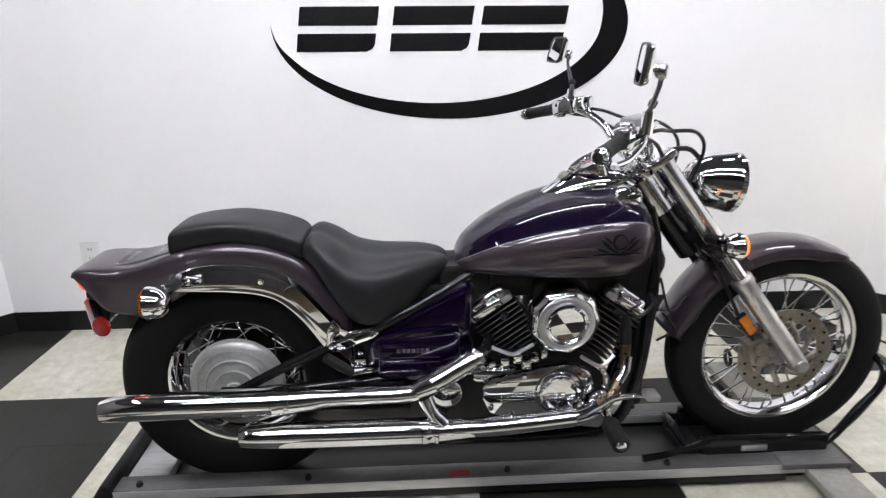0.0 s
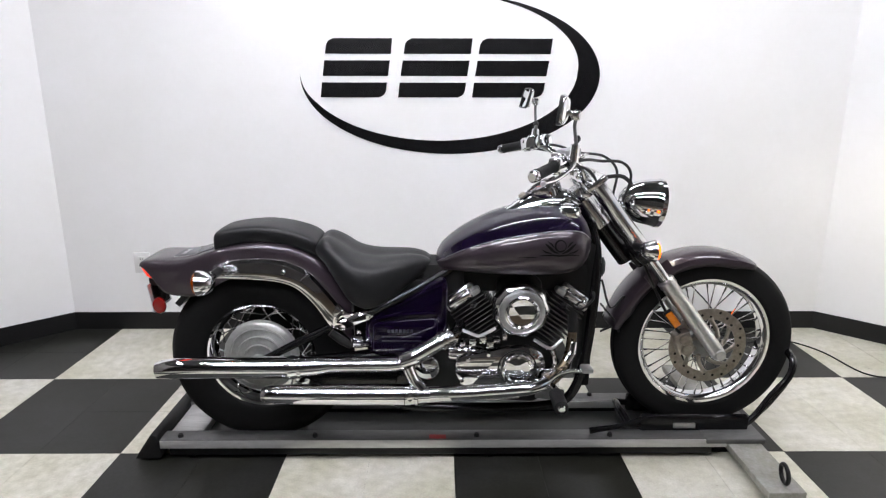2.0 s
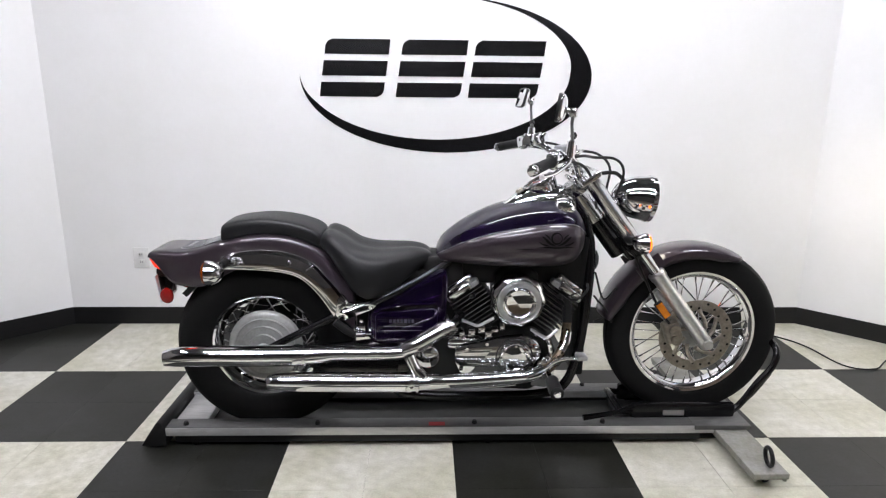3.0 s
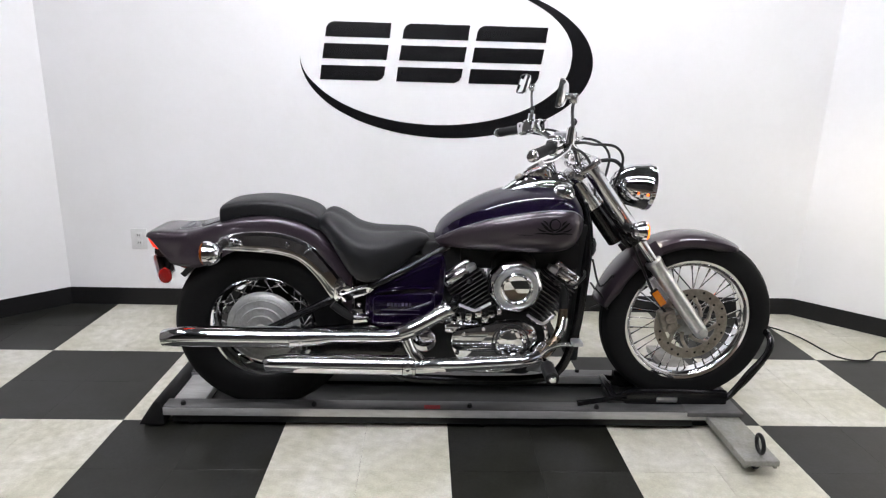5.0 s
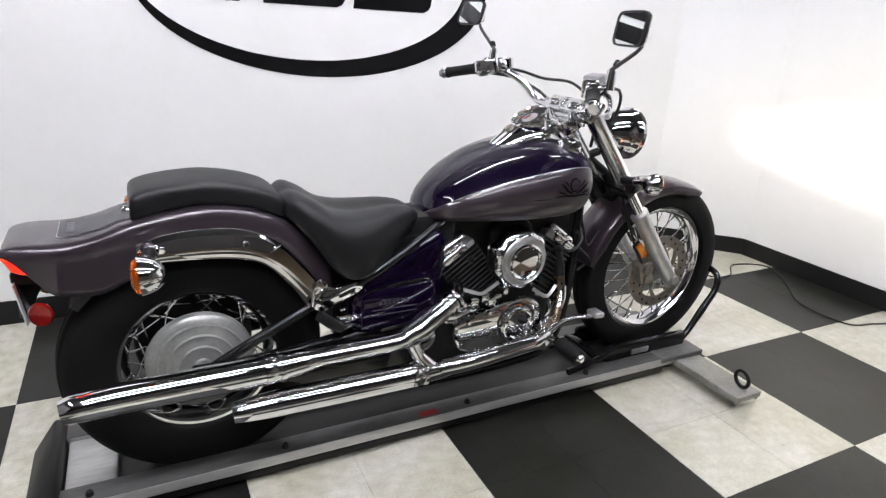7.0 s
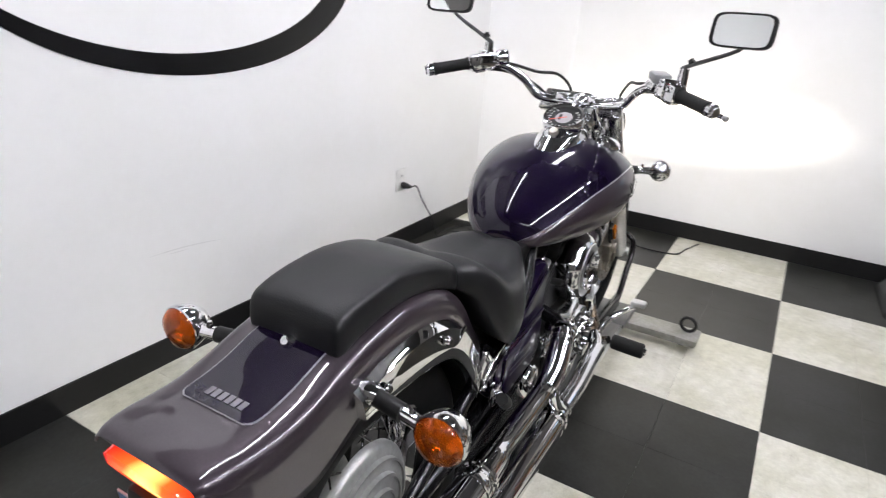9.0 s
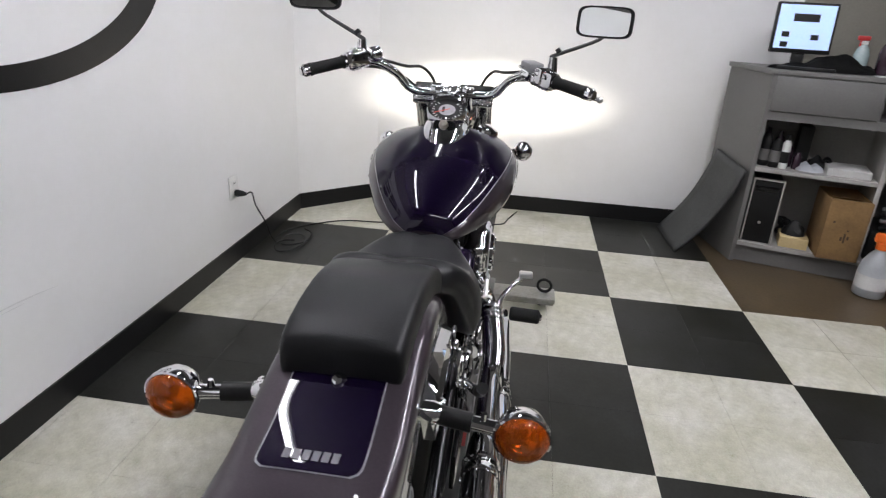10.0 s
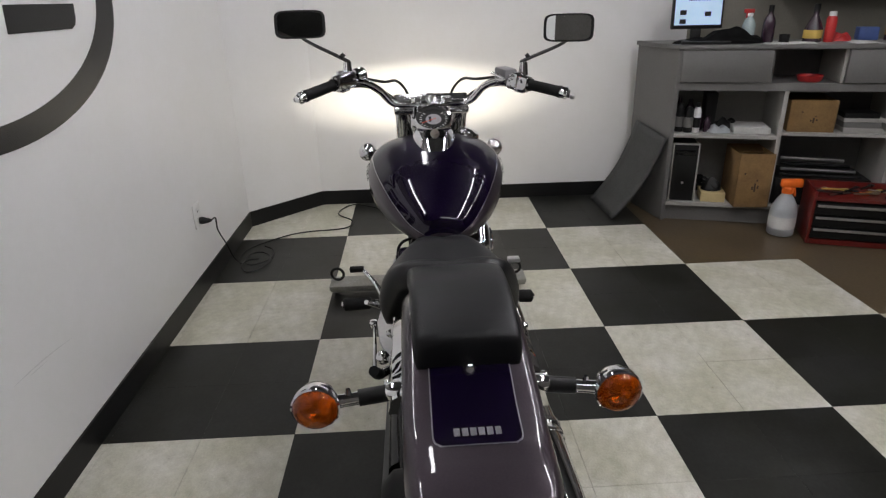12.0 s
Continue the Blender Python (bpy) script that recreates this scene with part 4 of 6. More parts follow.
EX, EZ = 1.545, 0.812
for side in (-1, 1):
    strokes = [([(EX + 0.017 * math.cos(a), EZ + 0.010 + 0.017 * math.sin(a)) for a in [radians(15 * k) for k in range(26)]], 0.004)]
    strokes += [([(EX - 0.066, EZ - 0.022), (EX - 0.03, EZ - 0.019), (EX, EZ - 0.021), (EX + 0.03, EZ - 0.019), (EX + 0.062, EZ - 0.022)], 0.0042)]
    strokes += [([(EX - 0.13, EZ - 0.029), (EX - 0.10, EZ - 0.028), (EX - 0.072, EZ - 0.028)], 0.0016)]
    for s in (-1, 1):
        strokes += [
            ([(EX + s * 0.048, EZ + 0.016), (EX + s * 0.036, EZ + 0.006), (EX + s * 0.022, EZ - 0.006), (EX + s * 0.004, EZ - 0.014)], 0.0055),
            ([(EX + s * 0.040, EZ + 0.022), (EX + s * 0.030, EZ + 0.016), (EX + s * 0.022, EZ + 0.006)], 0.0035),
            ([(EX + s * 0.058, EZ - 0.002), (EX + s * 0.044, EZ - 0.010), (EX + s * 0.028, EZ - 0.013)], 0.0035),
        ]
    for pts, w in strokes:
        part("tank_emblem_stroke", tank_stroke(pts, w, side), M_EMBL, tank)

# console on the tank with the speedometer
con = catmull([(1.384, 0.900, 0.016, 0.004), (1.405, 0.915, 0.038, 0.020), (1.445, 0.944, 0.055, 0.040), (1.49, 0.964, 0.066, 0.056), (1.54, 0.976, 0.070, 0.064), (1.60, 0.974, 0.062, 0.064), (1.635, 0.962, 0.048, 0.055)], 4)
rings = []
for x, z, w, h in con:
    rings.append([U(x, w * math.sin(a), z - h + (h if math.cos(a) > 0 else 0.01) * math.cos(a)) for a in [2 * math.pi * k / 24 for k in range(24)]])
console = part("tank_console", loft(rings), M_CHROME, bike, "chrome teardrop tank console", 60)
SPD = axis_to(U(1.522, 0, 0.978), (-0.50, 0, 0.87)) @ Matrix.Scale(1.14, 4)
part("speedometer_bezel", lathe([(0.048, -0.03), (0.052, -0.01), (0.053, 0.006), (0.050, 0.012), (0.045, 0.010), (0.044, 0.004)], 36, SPD), M_CHROME, console)
dial = part("speedometer_dial", lathe([(0, 0.0035), (0.0445, 0.0035), (0.0445, 0.001), (0, 0.001)], 36, SPD), M_DARK, console, "black speedometer dial with white ticks")
M_TICK = surface("dial_white", (0.75, 0.75, 0.72), rough=0.5)
M_NEEDLE = surface("dial_red", (0.6, 0.06, 0.03), rough=0.5)
for k in range(19):
    a = radians(-225 + 270 * k / 18)
    r = 0.032 if k % 3 == 0 else 0.035
    part("dial_tick", box(r, 0.040, -0.0009, 0.0009, 0.0040, 0.0044, 0, SPD @ Matrix.Rotation(a, 4, "Z")), M_TICK, console, smooth=0)
M_FACE = surface("dial_grey", (0.34, 0.33, 0.34), (0.28, 0.27, 0.28), 60, 0.5)
part("dial_face", lathe([(0, 0.0044), (0.022, 0.0044), (0.022, 0.0038), (0, 0.0038)], 30, SPD), M_FACE, console, "grey inner dial plate")
part("dial_window", box(-0.013, -0.006, -0.011, 0.011, 0.0046, 0.0050, 0, SPD), M_DARK, console, "dark odometer window", 0)
part("dial_needle", box(-0.008, 0.036, -0.001, 0.001, 0.005, 0.0056, 0, SPD @ Matrix.Rotation(radians(205), 4, "Z")), M_NEEDLE, console, smooth=0)
part("key_switch", join(lathe([(0, 0.012), (0.011, 0.012), (0.014, 0.006), (0.014, 0), (0, 0)], 20, axis_to(U(1.452, 0, 0.946), (-0.55, 0, 0.84)))), M_STEEL, console, "steel key switch")
part("console_inlay", lathe([(0, 0.006), (0.030, 0.004), (0.034, 0), (0, 0)], 28, axis_to(U(1.457, 0, 0.9455), (-0.55, 0, 0.84)) @ Matrix.Diagonal((1.0, 0.9, 1, 1))), M_FRAME, console, "black console inlay")
for u in (-0.018, 0.018):
    part("warning_lamp", lathe([(0, 0.004), (0.005, 0.003), (0.006, 0), (0, 0)], 12, axis_to(U(1.478, u, 0.947), (-0.45, 0, 0.9))), M_REDLENS, console)
cap = part("fuel_cap", lathe([(0, 0.022), (0.02, 0.021), (0.032, 0.016), (0.036, 0.008), (0.037, -0.004), (0, -0.004)], 32, axis_to(U(1.592, -0.118, 0.914), (0.0, -0.40, 0.9))), M_CHROME, tank, "chrome fuel cap")

# headlamp
HD = Vector((0.985, 0, -0.10)).normalized()
HC = Vector(U(1.878, 0, 0.930))
hl = part("headlamp", lathe([(0, -0.105), (0.018, -0.102), (0.040, -0.088), (0.060, -0.062), (0.073, -0.028), (0.080, 0.010), (0.083, 0.042), (0.086, 0.046), (0.086, 0.062), (0.081, 0.066), (0.077, 0.062), (0.05, 0.02), (0.02, 0.0), (0, -0.002)], 48, axis_to(HC, HD) @ Matrix.Diagonal((1, 1, 0.86, 1))), M_CHROME, bike, "chrome bullet headlamp")
M_LENS = surface("headlamp_glass", (0.9, 0.9, 0.88), rough=0.1, emit=12.0, emit_col=(1.0, 0.93, 0.75))
part("headlamp_lens", lathe([(0.0775, 0.061), (0.074, 0.066), (0.05, 0.074), (0, 0.079)], 40, axis_to(HC, HD) @ Matrix.Diagonal((1, 1, 0.86, 1))), M_LENS, hl, "lit headlamp lens")
part("headlamp_bracket", tube([HC + Vector((-0.05, 0, 0.065)), HC + Vector((-0.09, 0, 0.09)), top + Vector((0.02, 0, 0.0))], 0.007, 10, 4), M_DARK, bike)
part("headlamp_bracket", tube([HC + Vector((-0.06, 0, -0.06)), HC + Vector((-0.10, 0, -0.08)), low + Vector((0.0, 0, 0.02))], 0.014, 10, 4), M_DARK, bike)
for power, wide, tall, blend, drop in ((HEAD_POWER, 60, 0.27, 0.85, 0.34), (SPILL_POWER, 104, 0.45, 1.0, 0.34)):
    lamp = bpy.data.lights.new("headlamp_beam", "SPOT")
    lamp.energy, lamp.spot_size, lamp.spot_blend, lamp.shadow_soft_size, lamp.color = power, radians(wide), blend, 0.03, (1.0, 0.915, 0.78)
    beam = new("headlamp_beam", lamp)
    beam.matrix_basis = look(HC + Vector((0.09, 0, 0)), HC + Vector((3.0, 0.05, -drop)))
    beam.scale = (1.0, tall, 1.0)

# engine
EO = Vector((1.435, C, 0.317))
for name, sx in (("rear_cylinder", -1), ("front_cylinder", 1)):
    ax = Vector((0.574 * sx, 0, 0.819))
    base = axis_to(EO, ax)
    # the local x runs across the motorcycle, y along the fins
    cyl = part(name, lathe([(0, 0.08), (0.058, 0.08), (0.058, 0.30), (0, 0.30)], 28, base), M_FIN, bike, "black finned engine cylinder")
    for k in range(11):
        d = 0.150 + 0.0155 * k
        w = 0.070 - 0.003 * abs(k - 5) / 5
        part("fin", box(-0.098, 0.098, -w, w, d, d + 0.005, 0.0018, base, 1), M_FIN, cyl)
        part("fin_edge", box(-0.0992, 0.0992, -w - 0.001, w + 0.001, d + 0.0018, d + 0.0034, 0.0, base), M_FINEDGE, cyl, "polished fin edge", 0)
    head = part("cylinder_head", box(-0.095, 0.095, -0.066, 0.066, 0.316, 0.338, 0.008, base), M_CAST, cyl, "alloy cylinder head")
    part("rocker_cover", box(-0.088, 0.088, -0.058, 0.058, 0.338, 0.368, 0.014, base, 3), M_CHROME, cyl, "chrome rocker cover")
    for u in (-0.085, 0.085):
        part("head_cap", box(u - 0.018, u + 0.018, -0.060, 0.036, 0.318, 0.348, 0.009, base, 3), M_CHROME, cyl, "chrome head side cap")
        for v in (-0.045, -0.005, 0.026):
            part("head_bolt", lathe([(0, 0.010), (0.006, 0.009), (0.0085, 0.004), (0.0085, 0), (0, 0)], 10, base @ Matrix.Translation((u, v, 0.346))), M_CHROME, cyl)
    part("spark_lead", tube([base @ Vector((-0.10, -0.02 * sx, 0.31)), base @ Vector((-0.13, -0.035 * sx, 0.33)), base @ Vector((-0.11, -0.05 * sx, 0.38)), base @ Vector((-0.03, -0.05 * sx, 0.40))], 0.0045, 8, 5), M_DARK, cyl)


def side_plate(pts, u0, u1, bevel):
    """An outline in x, z drawn out across the motorcycle, from u0 to u1."""
    return extrude_poly(pts, u1 - u0, bevel, Matrix(((1, 0, 0, 0), (0, 0, 1, C + u0), (0, 1, 0, -0.012), (0, 0, 0, 1))))


case = part("crankcase", side_plate([(1.10, 0.24), (1.50, 0.22), (1.58, 0.27), (1.60, 0.36), (1.56, 0.44), (1.50, 0.48), (1.36, 0.48), (1.22, 0.47), (1.10, 0.44), (1.05, 0.36)], -0.125, 0.125, 0.02), M_FIN, bike, "black crankcase")
for side in (-1, 1):
    o = sorted((0.125 * side, 0.165 * side))
    part("crankcase_cover", side_plate([(1.215, 0.355), (1.235, 0.31), (1.30, 0.285), (1.45, 0.285), (1.515, 0.31), (1.535, 0.37), (1.52, 0.43), (1.47, 0.455), (1.38, 0.45), (1.30, 0.43), (1.24, 0.42), (1.215, 0.395)], o[0], o[1], 0.014), M_CHROME, case, "polished chrome engine cover")
    part("cover_gap", lathe([(0.0625, 0.0), (0.068, 0.0), (0.068, 0.0015), (0.0625, 0.0015)], 40, axis_to(U(1.430, 0.1655 * side, 0.376), (0, side, 0)), closed=True), M_DARK, case, "dark seam")
    cl = part("clutch_cover", lathe([(0.060, -0.01), (0.062, 0.012), (0.056, 0.020), (0.050, 0.021), (0.046, 0.013), (0.020, 0.015), (0, 0.016)], 40, axis_to(U(1.430, 0.165 * side, 0.376), (0, side, 0)) @ Matrix.Diagonal((0.92, 0.92, 1, 1))), M_CHROME, case, "round chrome clutch cover")
    for k in range(5):
        a = 2 * math.pi * k / 5 + 0.3
        part("cover_bolt", lathe([(0, 0.008), (0.005, 0.008), (0.006, 0.004), (0.006, 0), (0, 0)], 8, axis_to(U(1.430 + 0.049 * math.cos(a), 0.185 * side, 0.376 + 0.049 * math.sin(a)), (0, side, 0))), M_CHROME, case)
    for bx, bz in ((1.24, 0.33), (1.30, 0.30), (1.38, 0.297), (1.50, 0.33), (1.26, 0.405), (1.33, 0.425), (1.51, 0.41)):
        part("case_bolt", lathe([(0, 0.010), (0.006, 0.010), (0.008, 0.004), (0.008, 0), (0, 0)], 10, axis_to(U(bx, 0.163 * side, bz), (0, side, 0))), M_CHROME, case)
    part("oil_line", tube([U(1.235, 0.150 * side, 0.511), U(1.272, 0.160 * side, 0.499), U(1.296, 0.166 * side, 0.494), U(1.318, 0.166 * side, 0.503), U(1.352, 0.165 * side, 0.522)], 0.0058, 8, 5), M_ALU, case)
    part("oil_line", tube([U(1.485, 0.165 * side, 0.480), U(1.53, 0.165 * side, 0.452), U(1.552, 0.16 * side, 0.450), U(1.582, 0.15 * side, 0.474)], 0.0055, 8, 5), M_ALU, case)
    part("gear_cover", lathe([(0.045, -0.02), (0.046, 0.012), (0.040, 0.020), (0.018, 0.026), (0, 0.027)], 32, axis_to(U(1.12, 0.128 * side, 0.365), (0, side, 0))), M_CHROME, case, "round chrome gearbox cover")
    part("oil_pipe_small", tube([U(1.50, 0.15 * side, 0.46), U(1.545, 0.16 * side, 0.44), U(1.56, 0.16 * side, 0.39), U(1.54, 0.155 * side, 0.34)], 0.008, 8, 5), M_CHROME, case)
for dx, dz in ((0.0, 0.0), (0.035, 0.012), (0.06, -0.006)):
    part("linkage_block", box(1.262 + dx, 1.288 + dx, C - 0.172, C - 0.130, 0.440 + dz, 0.470 + dz, 0.006), M_CHROME, case)

for x0, z0, w, h in ((1.205, 0.452, 0.022, 0.030), (1.232, 0.438, 0.020, 0.022), (1.345, 0.452, 0.026, 0.018), (1.375, 0.462, 0.018, 0.024)):
    part("linkage_block", box(x0, x0 + w, C - 0.166, C - 0.128, z0, z0 + h, 0.006), M_CHROME, case)
for z0, x0, x1 in ((0.280, 1.235, 1.47), (0.262, 1.25, 1.44)):
    part("case_ridge", tube([U(x0, -0.160, z0), U((x0 + x1) / 2, -0.166, z0 - 0.003), U(x1, -0.160, z0 + 0.004)], 0.0065, 10, 4), M_CHROME, case, "chrome case ridge")
part("starter_motor", lathe([(0, -0.06), (0.026, -0.06), (0.030, -0.052), (0.030, 0.05), (0.024, 0.06), (0, 0.062)], 24, axis_to(U(1.255, -0.118, 0.415), (1, 0, -0.05))), M_CHROME, case, "chrome starter motor")
for sx in (-1, 1):
    part("plug_cap", lathe([(0, 0.032), (0.007, 0.031), (0.010, 0.02), (0.010, 0), (0, 0)], 14, axis_to(U(1.435 + 0.155 * sx, -0.112, 0.585), (0.25 * sx, -1, 0.25))), M_DARK, case, "black spark plug cap")

# air cleaner
AC = axis_to(U(1.440, -0.088, 0.578), (0, -1, 0))
prof = [(0.086, 0.0), (0.096, 0.012), (0.099, 0.035), (0.097, 0.055), (0.090, 0.068), (0.080, 0.074)]
rings = []
for r, h in prof:
    rings.append([AC @ Vector(((r * (1 + 0.028 * math.cos(9 * a))) * math.cos(a), (r * (1 + 0.028 * math.cos(9 * a))) * math.sin(a), h)) for a in [2 * math.pi * k / 72 for k in range(72)]])
air = part("air_cleaner", loft(rings, True, False), M_CHROME, bike, "round chrome air cleaner with scalloped rim", 60)
part("air_cleaner_ring", lathe([(0.079, 0.0742), (0.077, 0.077), (0.072, 0.072), (0.064, 0.070), (0.058, 0.072)], 48, AC), M_ALU, air, "satin inner ring")
part("air_cleaner_cover", lathe([(0.059, 0.074), (0.058, 0.086), (0.053, 0.089), (0.048, 0.086), (0.045, 0.079), (0.03, 0.077), (0, 0.076)], 48, AC), M_CHROME, air, "polished dished cover")
for k in range(3):
    a = 2 * math.pi * k / 3 - math.pi / 2
    part("cover_screw", lathe([(0, 0.005), (0.004, 0.005), (0.005, 0), (0, 0)], 8, AC @ Matrix.Translation((0.052 * math.cos(a), 0.052 * math.sin(a), 0.087))), M_CHROME, air)
part("intake_box", side_plate([(1.36, 0.53), (1.40, 0.50), (1.48, 0.50), (1.52, 0.53), (1.52, 0.66), (1.48, 0.69), (1.40, 0.69), (1.36, 0.66)], -0.088, 0.06, 0.015), M_FIN, bike, "black intake housing")

# exhaust
M_PIPE = M_CHROME
u0 = -0.203
muf = part("upper_muffler", tube([U(0.222, u0, 0.3830), U(0.256, u0, 0.3880), U(0.34, u0, 0.3925), U(0.50, u0, 0.3940), U(0.655, u0, 0.3950)], [0.028, 0.033, 0.0365, 0.037, 0.037], 24, 4, caps=False), M_PIPE, bike, "long chrome upper silencer")
part("muffler_core", tube([U(0.227, u0, 0.3840), U(0.30, u0, 0.3900)], [0.0235, 0.0235], 20, 2), M_DARK, muf, "dark silencer outlet")
part("muffler_clamp", lathe([(0.034, 0), (0.040, 0.002), (0.040, 0.020), (0.037, 0.024), (0.037, 0.036), (0.040, 0.038), (0.040, 0.046), (0.030, 0.05)], 28, axis_to(U(0.655, u0, 0.3950), (1, 0, 0.02))), M_PIPE, muf)
part("upper_pipe", tube([U(0.70, u0, 0.3960), U(0.76, u0, 0.4000), U(0.80, u0, 0.4020), U(0.92, u0, 0.4040), U(1.02, u0, 0.4070), U(1.075, u0, 0.4270), U(1.15, u0 + 0.01, 0.4700), U(1.195, u0 + 0.018, 0.4930), U(1.208, u0 + 0.022, 0.5000)], [0.036, 0.032, 0.0245, 0.0245, 0.0245, 0.0245, 0.0245, 0.0245, 0.024], 20, 5), M_PIPE, muf, "chrome upper exhaust pipe")
part("heat_shield", tube([U(1.035, u0 - 0.006, 0.4190), U(1.085, u0 - 0.006, 0.4410), U(1.15, u0 + 0.004, 0.4770), U(1.188, u0 + 0.014, 0.4960)], [0.026, 0.028, 0.028, 0.027], 20, 4), M_PIPE, muf, "chrome heat shield")
u1 = -0.228
mlo = part("lower_muffler", tube([U(0.572, u1, 0.306), U(0.60, u1, 0.308), U(0.68, u1, 0.309), U(0.85, u1, 0.308), U(1.045, u1, 0.308)], [0.024, 0.029, 0.034, 0.035, 0.035], 24, 4, caps=False), M_PIPE, bike, "long chrome lower silencer")
part("muffler_core", tube([U(0.576, u1, 0.3065), U(0.64, u1, 0.308)], [0.0205, 0.0205], 20, 2), M_DARK, mlo, "dark silencer outlet")
part("muffler_clamp", lathe([(0.031, 0), (0.036, 0.002), (0.036, 0.018), (0.033, 0.022), (0.033, 0.034), (0.036, 0.036), (0.036, 0.044), (0.026, 0.048)], 28, axis_to(U(1.045, u1, 0.308), (1, 0, 0.0))), M_PIPE, mlo)
part("lower_pipe", tube([U(1.09, u1, 0.308), U(1.15, u1, 0.308), U(1.20, u1, 0.311), U(1.33, u1, 0.317), U(1.46, u1 + 0.01, 0.324), U(1.53, u1 + 0.035, 0.336)], [0.030, 0.026, 0.0225, 0.0225, 0.0225, 0.021], 20, 5), M_PIPE, mlo, "chrome lower exhaust pipe")
# brown tint puts the gold reflection of the dark pipe into its colour
M_HEADER = surface("reflection_brown_steel", (0.16, 0.125, 0.085), (0.07, 0.055, 0.045), 22, 0.2, 0.35, metal=1.0)
part("front_header", tube([U(1.53, u1 + 0.035, 0.336), U(1.565, u1 + 0.05, 0.352), U(1.612, u1 + 0.09, 0.41), U(1.628, u1 + 0.120, 0.485)], [0.020, 0.019, 0.017, 0.0165], 18, 5), M_HEADER, mlo, "dark front header pipe tinted with a gold reflection")
part("header_elbow", tube([U(1.628, u1 + 0.120, 0.485), U(1.628, u1 + 0.138, 0.54), U(1.612, u1 + 0.150, 0.585), U(1.585, u1 + 0.16, 0.605)], 0.0170, 18, 5), M_FIN, mlo, "black front header elbow")
part("pipe_shield", tube([U(1.13, u1 - 0.004, 0.313), U(1.25, u1 - 0.004, 0.316), U(1.46, u1 + 0.006, 0.328)], 0.0255, 20, 4), M_PIPE, mlo, "chrome pipe shield")
part("header_shield", tube([U(1.600, u1 + 0.075, 0.392), U(1.620, u1 + 0.090, 0.420), U(1.630, u1 + 0.105, 0.455)], [0.015, 0.017, 0.015], 16, 5), M_PIPE, mlo, "chrome header shield")
for k in range(3):
    ca = Vector(U(1.165 + 0.016 * k, u0 + 0.008 + 0.003 * k, 0.4840 + 0.0085 * k))
    part("pipe_collar", lathe([(0.024, -0.005), (0.0315, -0.004), (0.0325, 0.0), (0.0315, 0.004), (0.024, 0.005)], 24, axis_to(ca, (0.88, 0.18, 0.46))), M_PIPE, muf, "chrome pipe clamp ring")
part("rear_header", tube([U(1.20, u0 + 0.022, 0.4960), U(1.222, u0 + 0.050, 0.5060), U(1.235, u0 + 0.095, 0.5120)], 0.0195, 16, 4), M_FRAME, muf, "black rear header pipe")
part("cross_pipe", tube([U(1.055, u0 - 0.012, 0.4010), U(1.075, u0 - 0.018, 0.3580), U(1.105, u1, 0.325)], [0.022, 0.020, 0.022], 16, 4), M_PIPE, mlo, "chrome joining pipe")
# hanger enlarged into a black sheet, added to darken the gap behind the silencers
part("dark_hanger_plate", side_plate([(0.70, 0.33), (0.80, 0.285), (1.0, 0.27), (1.02, 0.34), (1.0, 0.41), (0.86, 0.415), (0.72, 0.40)], -0.150, -0.140, 0.003), M_FRAME, bike)

